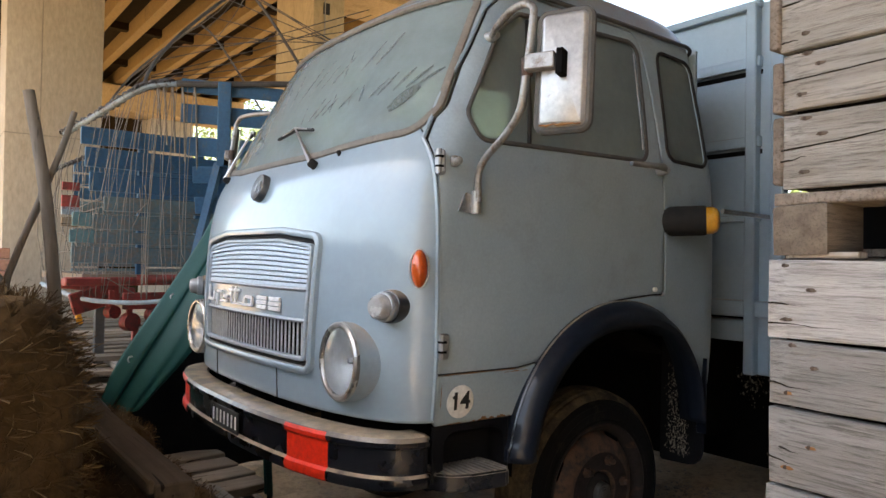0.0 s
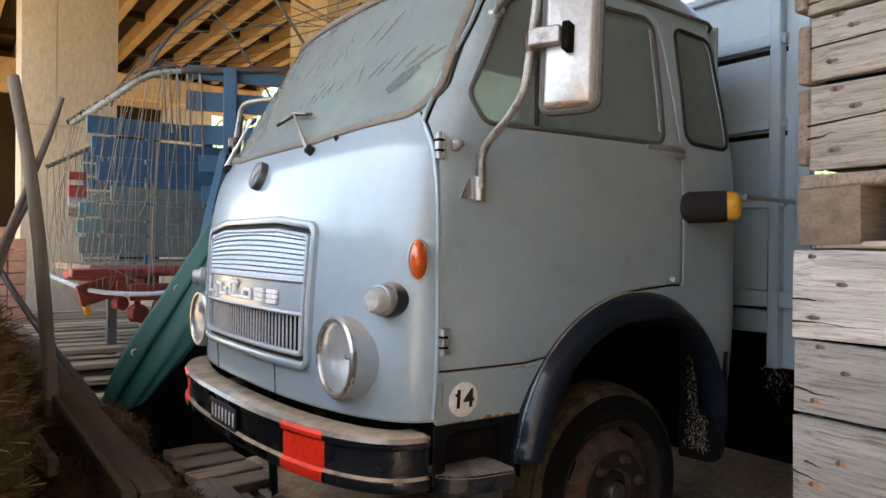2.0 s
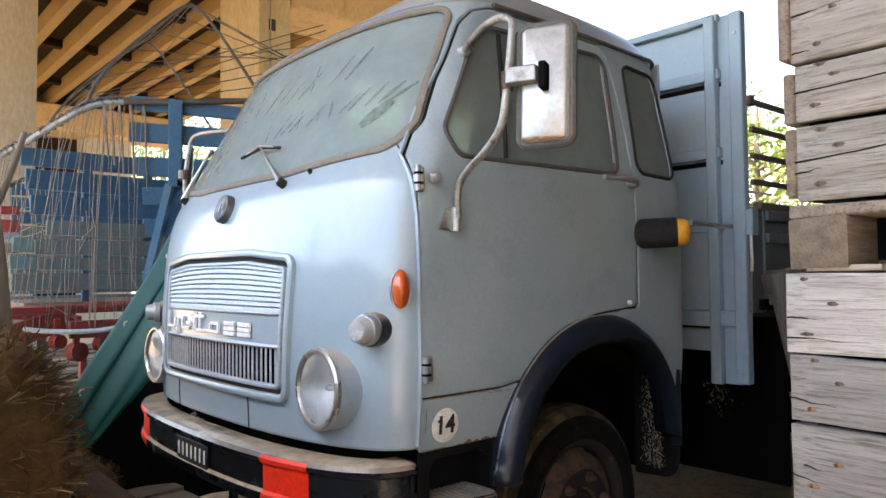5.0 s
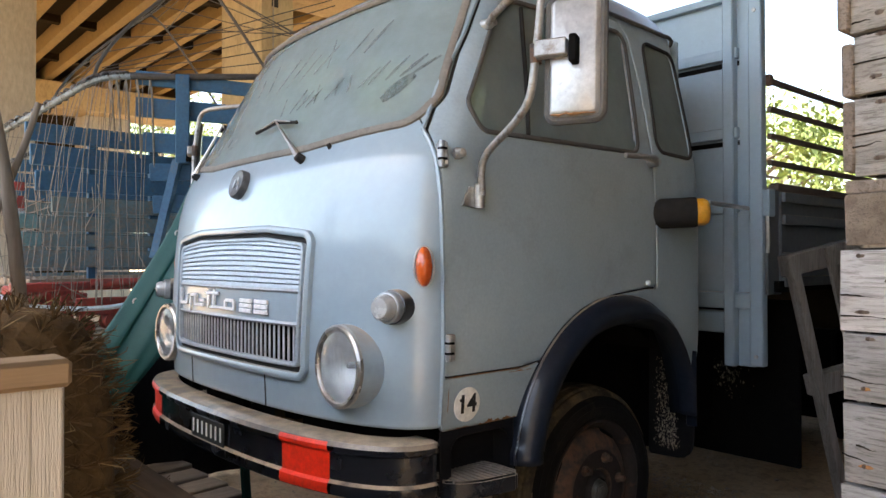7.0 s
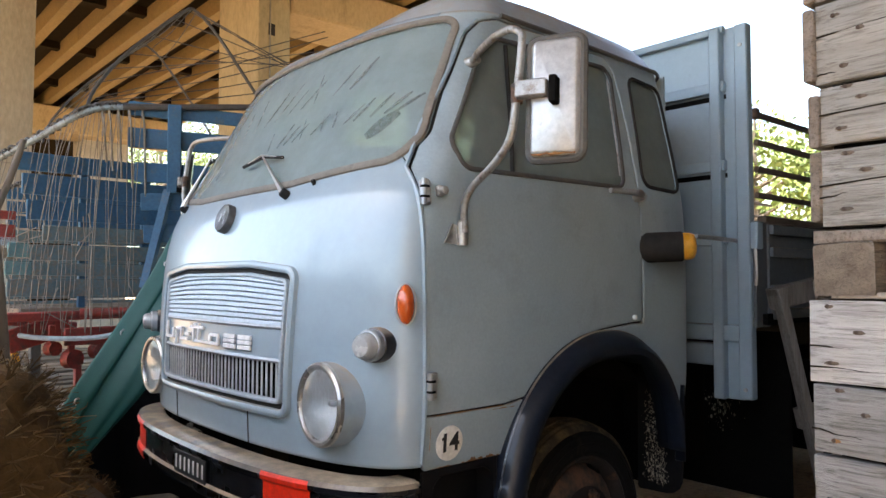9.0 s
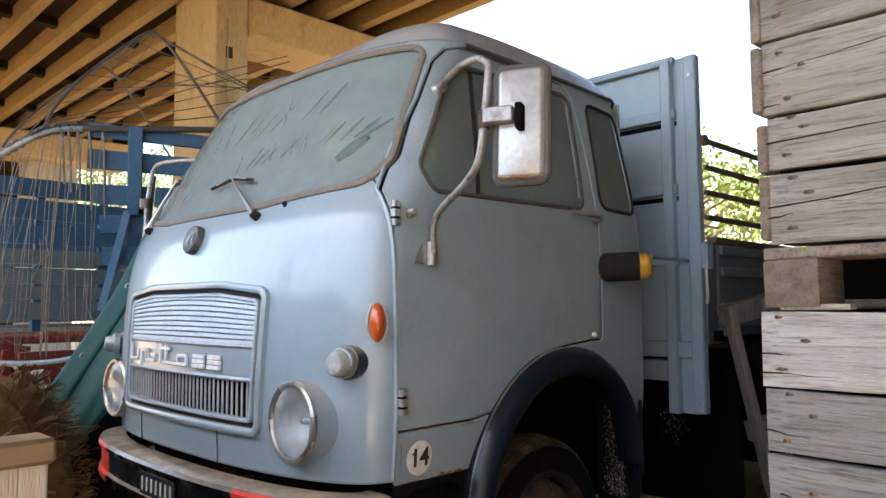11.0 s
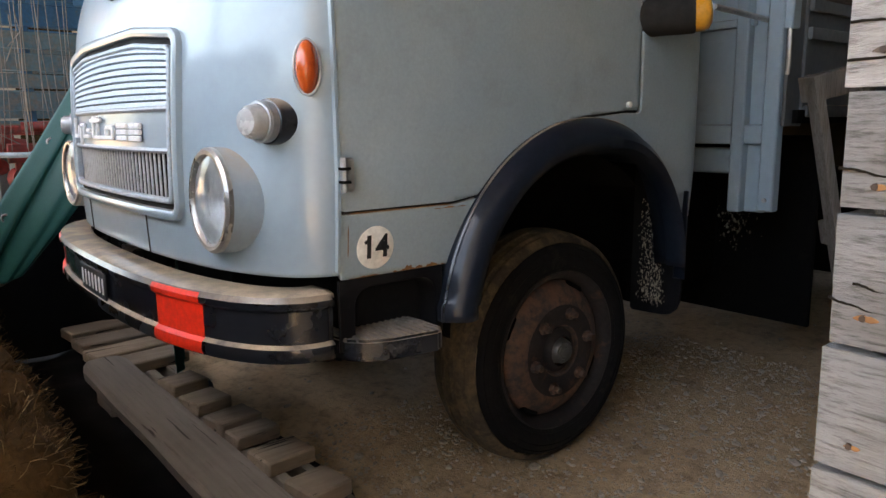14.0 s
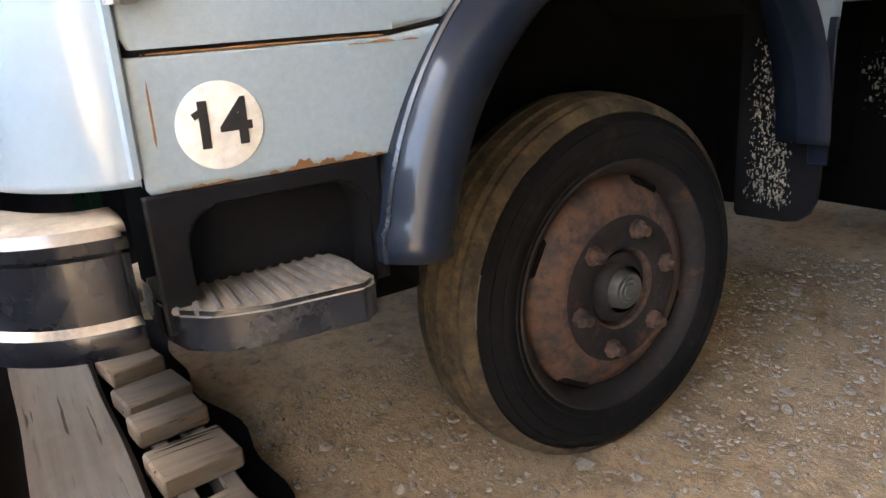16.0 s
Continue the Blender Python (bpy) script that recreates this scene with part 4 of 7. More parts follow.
def band_side(name, poly, r, width, height, mat, parent, label="", sgn=1, lift=-0.002):
    ln = loop_on_front(poly, r, 0)
    pts = [side_point(y, z, lift, sgn) for y, z in ln]
    nrm = [(side_point(y, z, lift + 0.02, sgn) - p).normalized() for (y, z), p in zip(ln, pts)]
    return part(name, ribbon(bmesh.new(), pts, nrm, width, height), mat, parent, label)


# windscreen
SCREEN_POLY = [SCREEN_HALF[i] for i in (0, 1, 2, 3, 4, 5, 7, 8)]
glass_grid = cab_surface(UU, ZZ, -0.008)
v, f = clipped(glass_grid, [f_screen + 0.012])
windscreen = raw("windscreen", v, f, SCREEN, TRUCK, "dust-coated windscreen with finger-drawn marks")
windscreen.visible_shadow = False
band_front("gasket", SCREEN_POLY, 0.07, 0.027, 0.011, GASKET, windscreen, "tan perished rubber gasket")

# side windows
for sgn in (1, -1):
    for nm, poly, fld, par in (("door_window", DOOR_WIN, f_win, doors[sgn]), ("quarter_window", QUARTER, f_quarter, TRUCK)):
        fs = np.where(np.sign(UU) == sgn, fld, far)
        v, f = clipped(glass_grid, [fs + 0.012])
        g = raw(nm, v, f, SIDEGLASS, par, "dusty side window glass")
        g.visible_shadow = False
        if par is TRUCK:
            band_side("gasket", poly, 0.05, 0.014, 0.009, SEAM, g, "dark rubber gasket", sgn)
        else:
            band_side("window_frame", poly, 0.05, 0.015, 0.009, FRAME_GREY, doors[sgn], "dusty window frame", sgn)
    ch = [side_point(1.246 + 0.036 * (z - 1.64) / 0.35, z, 0.006, sgn) for z in np.linspace(1.62, 2.0, 12)]
    part("chrome_strip", tube(bmesh.new(), ch, 0.0028, 6), ARM_STEEL, doors[sgn], "thin bright chrome strip")
    dv = [side_point(0.665 + 0.065 * t, 1.578 + 0.43 * t, -0.002, sgn) for t in np.linspace(0, 1, 8)]
    part("divider", tube(bmesh.new(), dv, 0.007, 6), SEAM, doors[sgn])

# marks drawn with a finger in the dust
random.seed(5)
def finger_mark(x0, z0, x1, z1, w):
    a = [skin_point(x0 + (x1 - x0) * t, z0 + (z1 - z0) * t, -0.0045) for t in np.linspace(0, 1, 8)]
    nr = (skin_point((x0 + x1) / 2, (z0 + z1) / 2, 0.02) - skin_point((x0 + x1) / 2, (z0 + z1) / 2, 0)).normalized()
    bm = bmesh.new()
    prev = None
    for i, p in enumerate(a):
        t = (a[min(i + 1, 7)] - a[max(i - 1, 0)]).normalized()
        s = t.cross(nr).normalized() * w * (0.35 + 0.65 * math.sin(math.pi * (i + 0.7) / 8.4))
        cur = (bm.verts.new(p + s), bm.verts.new(p - s))
        if prev:
            bm.faces.new((prev[0], prev[1], cur[1], cur[0]))
        prev = cur
    part("dust_mark", bm, SMEAR, windscreen, "dark bar wiped in the dust")


for k in range(9):
    x = -0.26 + k * 0.082 + random.uniform(-0.012, 0.012)
    z = 1.80 + k * 0.009
    lean = random.choice((0.07, 0.09, -0.03))
    finger_mark(x, z, x + lean, z + random.uniform(0.09, 0.15), random.uniform(0.005, 0.009))
for k in range(13):
    x = 0.05 + k * 0.052 + random.uniform(-0.008, 0.008)
    z = 1.70 + k * 0.0045
    lean = random.choice((0.05, 0.06, -0.02))
    finger_mark(x, z, x + lean, z + random.uniform(0.05, 0.085), random.uniform(0.004, 0.008))
finger_mark(0.60, 1.675, 0.68, 1.75, 0.026)
for k in range(4):
    finger_mark(-0.44 + k * 0.05, 1.62, -0.42 + k * 0.05, 1.665, 0.007)

# grille: frame, louvred panel, badge strip and slatted vent
grille = band_front("grille_surround", shrink(GRILLE, -0.007), 0.036, 0.026, 0.020, PAINT, TRUCK, "raised grille surround")
band_front("grille_gap", shrink(GRILLE, 0.0125), 0.025, 0.016, 0.004, SEAM, grille, "dark gap inside the surround")
band_front("grille_frame", shrink(GRILLE, 0.0265), 0.02, 0.015, 0.016, GRILLE_GREY, grille, "grey metal frame")


def front_panel_mesh(x0, x1, zf0, zf1, out, nx=40, nz=4):
    xs = np.linspace(x0, x1, nx)
    verts, faces = [], []
    for j in range(nz + 1):
        for x in xs:
            z = zf0(x) + (zf1(x) - zf0(x)) * j / nz
            verts.append(skin_point(x, z, out(j / nz)))
    for j in range(nz):
        for i in range(nx - 1):
            faces.append((j * nx + i, j * nx + i + 1, (j + 1) * nx + i + 1, (j + 1) * nx + i))
    return verts, faces


top_curve = lambda x: 1.262 - 0.024 * (abs(x) / 0.46) ** 2
LOUVRES = 9
for k in range(LOUVRES):
    lo = lambda x, k=k: 1.105 + (top_curve(x) - 1.105) * k / LOUVRES
    hi = lambda x, k=k: 1.105 + (top_curve(x) - 1.105) * (k + 1) / LOUVRES
    v, f = front_panel_mesh(-0.455, 0.455, lo, hi, lambda s: 0.010 - 0.004 * s - 0.008 * (s > 0.84) - 0.007 * (s < 0.05), 36, 6)
    raw("louvre", v, f, GRILLE_GREY, grille, smooth=False)
v, f = front_panel_mesh(-0.455, 0.455, lambda x: 1.005, lambda x: 1.097, lambda s: 0.003, 36, 3)
badge = raw("badge_strip", v, f, PAINT, grille, "blue-grey strip with raised white badge")
for z in (1.101, 1.001):
    part("bar", tube(bmesh.new(), [skin_point(x, z, 0.004) for x in np.linspace(-0.46, 0.46, 30)], 0.007, 6), ALU, grille)
# Near-black sheet paints the shade between the vent slats.
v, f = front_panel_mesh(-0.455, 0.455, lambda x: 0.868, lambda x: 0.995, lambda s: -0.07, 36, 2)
raw("vent_back", v, f, DARK, grille, "near-black sheet for the shade behind the slats")
for k in range(34):
    x = -0.44 + 0.88 * k / 33
    a, b = skin_point(x, 0.868, -0.006), skin_point(x, 0.995, -0.006)
    part("slat", boxed((a + b) / 2, (0.0068, 0.004, (b - a).length), None, 0.0), SLAT, grille)
# raised badge as plain joined shapes
for x, dz, w, h in ((-0.435, 0.004, 0.011, 0.066), (-0.40, -0.024, 0.08, 0.010), (-0.355, -0.008, 0.011, 0.040), (-0.318, -0.022, 0.011, 0.062), (-0.285, 0.010, 0.06, 0.010),
                    (-0.265, -0.012, 0.011, 0.04), (-0.225, -0.024, 0.07, 0.010), (-0.20, -0.006, 0.04, 0.010), (-0.14, 0.002, 0.012, 0.072), (-0.095, 0.002, 0.012, 0.072), (-0.115, 0.022, 0.11, 0.010),
                    (-0.06, -0.026, 0.12, 0.010), (0.0, -0.014, 0.012, 0.036), (0.035, 0.002, 0.06, 0.010), (0.065, -0.014, 0.012, 0.036), (0.035, -0.026, 0.06, 0.010),
                    (0.15, 0.006, 0.075, 0.012), (0.15, -0.010, 0.075, 0.012), (0.15, -0.026, 0.075, 0.012), (0.25, 0.006, 0.075, 0.012), (0.25, -0.010, 0.075, 0.012), (0.25, -0.026, 0.075, 0.012)):
    p = skin_point(x, 1.055 + dz, 0.010)
    n = (skin_point(x, 1.055 + dz, 0.03) - p).normalized()
    turn = n.to_track_quat("-Y", "Z").to_matrix()
    part("badge_shape", boxed(p, (w * 1.06, 0.009, h * 0.92 if h > 0.02 else h * 1.15), turn, 0.002), WHITE, badge, "raised white plain shape")
# creases in the lower front panel
for x in (-0.33, 0.26):
    pts = [skin_point(x, z, 0.0005) for z in np.linspace(0.735, 0.835, 8)]
    part("panel_joint", tube(bmesh.new(), pts, 0.0025, 5), SEAM, cab_front)

# round emblem
p = skin_point(0.0, 1.452, 0.0)
n = (skin_point(0.0, 1.452, 0.03) - p).normalized()
em = part("emblem", lathe(bmesh.new(), p, n, [(-0.01, 0.052), (0.018, 0.052), (0.024, 0.048), (0.020, 0.042), (0.019, 0.0)], 36), SEAMETAL, TRUCK, "round dark metal emblem")
for a, b, w in ((-0.014, 0.0, 0.006), (0.012, 0.006, 0.006), (0.012, -0.01, 0.006)):
    part("emblem_shape", boxed(p + n * 0.022 + Vector((a, 0, b)), (w, 0.004, 0.03), n.to_track_quat("-Y", "Z").to_matrix(), 0.001), ALU, em)

# headlights
def headlight(sgn):
    c = Vector((0.645 * sgn, 0.160, 0.897))
    d = Vector((-0.01 * sgn, -1, 0.02)).normalized()
    hl = part("headlight", lathe(bmesh.new(), c, d, [(-0.09, 0.121), (-0.05, 0.1205), (-0.02, 0.120), (-0.012, 0.120), (-0.008, 0.1195), (0.04, 0.1165), (0.05, 0.116), (0.054, 0.110)], 48), PAINT_DUSTY, TRUCK, "round headlight in a dusty painted housing")
    part("rim", lathe(bmesh.new(), c, d, [(0.044, 0.1165), (0.054, 0.116), (0.060, 0.110), (0.059, 0.102), (0.053, 0.097), (0.050, 0.096)], 48), RIMMETAL, hl, "dull chrome headlight rim")
    part("lens", lathe(bmesh.new(), c, d, [(0.052, 0.099), (0.056, 0.085), (0.060, 0.06), (0.0625, 0.03), (0.063, 0.0)], 40), HEAD_GLASS, hl, "clear ribbed headlight lens")
    part("reflector", lathe(bmesh.new(), c, d, [(0.050 - 0.060 * (1 - (q / 10) ** 2), 0.0098 * q) for q in range(10, -1, -1)], 40), REFLECTOR, hl, "silvered reflector bowl")
    part("bulb", lathe(bmesh.new(), c, d, [(-0.012, 0.010), (0.014, 0.009), (0.020, 0.006), (0.022, 0.0)], 20), LENS, hl, "frosted bulb")
    q = Vector((0.790 * sgn, 0.208, 1.067))
    d2 = Vector((0.30 * sgn, -1, 0.0)).normalized()
    sl = part("side_lamp", lathe(bmesh.new(), q, d2, [(-0.04, 0.049), (0.024, 0.048), (0.031, 0.046), (0.033, 0.042)], 32), BLACK, TRUCK, "small round side lamp on a black base")
    part("housing", lathe(bmesh.new(), q, d2, [(0.028, 0.043), (0.046, 0.042), (0.050, 0.0435), (0.056, 0.041), (0.057, 0.037)], 32), ALU, sl)
    part("lens", lathe(bmesh.new(), q, d2, [(0.055, 0.036), (0.078, 0.033), (0.087, 0.026), (0.090, 0.012), (0.0905, 0.0)], 28), LENS, sl, "frosted clear lens")
    # oval orange indicator
    s = side_point(0.252, 1.176, 0.0, sgn)
    nn = (side_point(0.252, 1.176, 0.03, sgn) - s).normalized()
    bm = bmesh.new()
    bmesh.ops.create_uvsphere(bm, u_segments=20, v_segments=14, radius=1.0)
    t = nn.to_track_quat("Z", "Y").to_matrix().to_4x4()
    up = t.inverted() @ Vector((0, 0, 1))
    for vtx in bm.verts:
        co = vtx.co
        vtx.co = Vector((co.x * 0.024, co.y * 0.055, co.z * 0.036))
    bm.transform(Matrix.Translation(s + nn * 0.004) @ t)
    ind = part("indicator", bm, AMBER, TRUCK, "oval orange turn indicator")
    bm = tube(bmesh.new(), [Matrix.Translation(s + nn * 0.004) @ t @ Vector((0.028 * math.cos(a), 0.055 * math.sin(a), 0.002)) for a in np.linspace(0, 6.2832, 25)[:-1]], 0.003, 6, True)
    part("rim", bm, ALU, ind)


for sgn in (1, -1):
    headlight(sgn)

# bumper
def bumper_line(x, y0=0.0):
    r = min(abs(x) / 0.875, 1.0)
    return y0 + 0.275 * (1 - max(0.0, 1 - r**2.5) ** 0.4)


def sweep_bumper(prof, u0=-1.0, u1=1.0, n=81, out=0.0):
    rings = []
    for k in range(n):
        u = u0 + (u1 - u0) * k / (n - 1)
        th = abs(u) * math.pi / 2
        x = 0.875 * math.sin(th) ** 0.8 * (1 if u >= 0 else -1)
        y = 0.275 * (1 - max(0.0, math.cos(th)) ** 0.8)
        e = 1e-3
        th2 = min(math.pi / 2, th + e) if th < math.pi / 2 - e else th - e
        dx = 0.875 * math.sin(th2) ** 0.8 * (1 if u >= 0 else -1) - x
        dy = 0.275 * (1 - max(0.0, math.cos(th2)) ** 0.8) - y
        t = Vector((dx, dy, 0)).normalized()
        nrm = Vector((t.y, -t.x, 0))
        if nrm.dot(Vector((x * 0.4, y - 0.6, 0))) < 0:
            nrm = -nrm
        rings.append([(x + nrm.x * (o + out), y + nrm.y * (o + out), z) for o, z in prof])
    m = len(prof)
    verts = [p for r in rings for p in r]
    faces = [(k * m + i, (k + 1) * m + i, (k + 1) * m + i + 1, k * m + i + 1) for k in range(n - 1) for i in range(m - 1)]
    return verts, faces


PROF = [(-0.095, 0.688), (-0.09, 0.704), (-0.02, 0.706), (0.0, 0.702), (0.006, 0.692), (0.004, 0.680), (-0.006, 0.672), (-0.007, 0.598), (0.003, 0.590), (0.005, 0.574), (0.0, 0.562), (-0.02, 0.556), (-0.06, 0.556)]
v, f = sweep_bumper(PROF, n=121)
bumper = raw("bumper", v, f, BUMPER, TRUCK, "curved black bumper with dusty top")
so = bumper.modifiers.new("thickness", "SOLIDIFY")
so.thickness, so.offset = 0.006, 0.0
for sgn in (1, -1):
    a = [math.asin((x / 0.875) ** 1.25) / (math.pi / 2) for x in (0.476, 0.665)]
    v, f = sweep_bumper(PROF[3:11], a[0] * sgn, a[1] * sgn, 14, 0.0045)
    raw("reflector_patch", v, f, RED, bumper, "bright red reflector patch")
# number plate with plain bars
def plate_at(x0, x1):
    bm = bmesh.new()
    pc = Vector(((x0 + x1) / 2, bumper_line((x0 + x1) / 2) - 0.004, 0.634))
    part("number_plate", boxed(pc, (x1 - x0, 0.006, 0.075), rotz(0), 0.002), INK, bumper, "black number plate with pale bars")
    for k in range(7):
        part("plate_bar", boxed(pc + Vector((-(x1 - x0) / 2 + 0.022 + k * (x1 - x0 - 0.04) / 6, -0.004, 0.0)), (0.009, 0.003, 0.044)), WHITE, bumper)


plate_at(-0.10, 0.155)

# black fender flare
def arch_path(r_extra=0.0):
    pts = []
    for z in np.linspace(0.585, 0.64, 4)[:-1]:
        pts.append((ARCH_C[0] - ARCH_R - r_extra + 0.0, z, -1.0, 0.0))
    for a in np.linspace(170, 4, 60):
        pts.append((ARCH_C[0] + (ARCH_R + r_extra) * math.cos(radians(a)), ARCH_C[1] + (ARCH_R + r_extra) * math.sin(radians(a)), math.cos(radians(a)), math.sin(radians(a))))
    return pts


for sgn in (1, -1):
    prof = [(0.006, 0.80), (0.008, 0.868), (0.004, 0.885), (-0.02, 0.912), (-0.045, 0.920), (-0.07, 0.912), (-0.085, 0.890), (-0.088, 0.86), (-0.075, 0.80), (-0.05, 0.66), (-0.04, 0.45)]
    rings = []
    for y, z, ny, nz in arch_path():
        if y > 1.38:
            prof = prof[:8] + [(-0.087, 0.857), (-0.086, 0.855), (-0.085, 0.853)]
        k = 1 - 0.90 * min(1.0, max(0.0, (y - 1.15) / 0.42))
        rings.append([((x - 0.055 * max(0.0, (y - 1.22) / 0.4) ** 1.5) * sgn, y + ny * o * k, z + nz * o * k) for o, x in prof])
    m = len(prof)
    verts = [p for r in rings for p in r]
    faces = [(k * m + i, (k + 1) * m + i, (k + 1) * m + i + 1, k * m + i + 1) for k in range(len(rings) - 1) for i in range(m - 1)]
    fen = raw("fender", verts, faces, NAVY, TRUCK, "dark blue-black rounded wheel arch fender")
    so = fen.modifiers.new("thickness", "SOLIDIFY")
    so.thickness, so.offset = 0.006, 0.0
    bead = [((0.876 - 0.055 * max(0.0, (y - 1.22) / 0.4) ** 1.5) * sgn, y + ny * 0.007, z + nz * 0.007) for y, z, ny, nz in arch_path()]
    part("bead", tube(bmesh.new(), bead, 0.006, 6), BLACK, fen)
    if sgn > 0:
        drip = [((0.905 - 0.014 * q + 0.002 * math.sin(q * 9)), ARCH_C[1 - 1] - 0.012 + 0.006 * math.sin(q * 7), ARCH_C[1] + ARCH_R - 0.028 - 0.038 * q) for q in np.linspace(0, 1, 7)]
        part("dropping", tube(bmesh.new(), drip, [0.002, 0.005, 0.003, 0.0025, 0.002, 0.0015, 0.001], 6), STICKER, fen, "dried white bird dropping")
    # mud flap behind the wheel
    bm = bmesh.new()
    outl = [(-0.098, 0.36), (-0.104, -0.155), (-0.095, -0.165), (0.03, -0.160), (0.06, -0.153), (0.082, -0.135), (0.096, -0.105), (0.10, -0.06), (0.10, 0.30)]
    prism(bm, outl, 0.012, Matrix.Translation((0.725 * sgn, 1.665, 0.55)) @ Matrix.Rotation(radians(90), 4, "X"))
    fl = part("mud_flap", bm, BLACK_SILL, TRUCK, "black mud flap with dried mud streaks")
    if sgn > 0:
        random.seed(61)
        mv, mf = [], []
        for k in range(1100):
            col = random.choice((-0.052, -0.03, -0.008, 0.008, 0.018))
            x, z = 0.725 + col + random.gauss(0, 0.010), random.uniform(0.435, 0.80) - 0.02 * random.random()
            if random.random() > 0.35 + 0.65 * (0.80 - z) / 0.36:
                continue
            w, h, o = 0.0008 + 0.0034 * random.random() ** 2, 0.0012 + 0.0065 * random.random() ** 2, len(mv)
            mv += [(x + w * math.cos(a) * random.uniform(0.6, 1.2), 1.6525, z + h * math.sin(a) * random.uniform(0.6, 1.2)) for a in (0.2, 1.2, 2.2, 3.3, 4.3, 5.4)] + [(x, 1.6495, z)]
            mf += [(o + q, o + (q + 1) % 6, o + 6) for q in range(6)]
        tagged(raw("dried_mud", mv, mf, MUD, fl, "pale dried mud splashes", False), "pale dried mud splashes", kind="stuff")
    part("flap_edge", boxed((0.822 * sgn, 1.648, 0.68), (0.045, 0.006, 0.30), None, 0.002), NAVY, fl, "dark clean edge strip")
    # dark valance and cab step
    ya, yb, za, zb = 0.300, 0.590, 0.560, 0.7225
    VY, VZ = np.meshgrid(np.linspace(ya, yb, 60), np.linspace(za, zb, 36), indexing="ij")
    hollow = [(0.340, 0.52), (0.340, 0.700), (0.570, 0.700), (0.570, 0.52)]
    sheet = np.stack([np.full(VY.shape, 0.856 * sgn), VY, VZ], -1)
    v, f = clipped(sheet, [-inside_poly(shrink(hollow, 0.045), 0.045)(VY, VZ)])
    val = raw("valance", v, f, BLACK_SILL, TRUCK, "black sill panel with a hollow over the step")
    so = val.modifiers.new("thickness", "SOLIDIFY")
    so.thickness = 0.004
    rim = [(y, z) for y, z in loop_on_front(hollow, 0.045, 0) if z > 0.545]
    rim.sort(key=lambda q: math.atan2(q[1] - 0.58, q[0] - 0.455))
    verts = [(x * sgn, y, z) for x in (0.857, 0.79) for y, z in rim]
    m = len(rim)
    raw("hollow", verts, [(i, i + 1, m + i + 1, m + i) for i in range(m - 1)] + [tuple(range(m, 2 * m))], BLACK_SILL, val, "dark hollow over the step")
    # Added near-black box fills the gap behind the bumper end with shade.
    part("skirt", boxed((0.60 * sgn, 0.36, 0.62), (0.34, 0.03, 0.22)), DARK, TRUCK)
    outl = [(0.305, 0.70), (0.302, 0.80), (0.31, 0.865), (0.34, 0.90), (0.40, 0.925), (0.515, 0.94), (0.535, 0.925), (0.54, 0.84), (0.53, 0.70)]
    bm = bmesh.new()
    prism(bm, [(x * sgn, y) for y, x in (outl if sgn > 0 else outl[::-1])], 0.050, Matrix.Translation((0, 0, 0.540)))
    bmesh.ops.bevel(bm, geom=[e for e in bm.edges], offset=0.006, segments=2, affect="EDGES")
    st = part("step", bm, BLACK, TRUCK, "black ribbed cab step, worn bright at the corners")
    edge_y, edge_x = [q[0] for q in outl[1:7]], [q[1] for q in outl[1:7]]
    for k in range(12):
        y = 0.330 + k * 0.0168
        yf = min(0.530, max(0.310, y + (k - 5.5) * 0.0032))
        xf = float(np.interp(yf, edge_y, edge_x)) - 0.010
        t = tube(bmesh.new(), [(0.775 * sgn, y, 0.5885), ((0.775 + xf) / 2 * sgn, (y + yf) / 2, 0.5905), (xf * sgn, yf, 0.5875)], [0.004, 0.0062, 0.0055], 7)
        part("rib", t, STEP, st)

# wheels
HUB_Y, HUB_Z = 1.150, 0.360


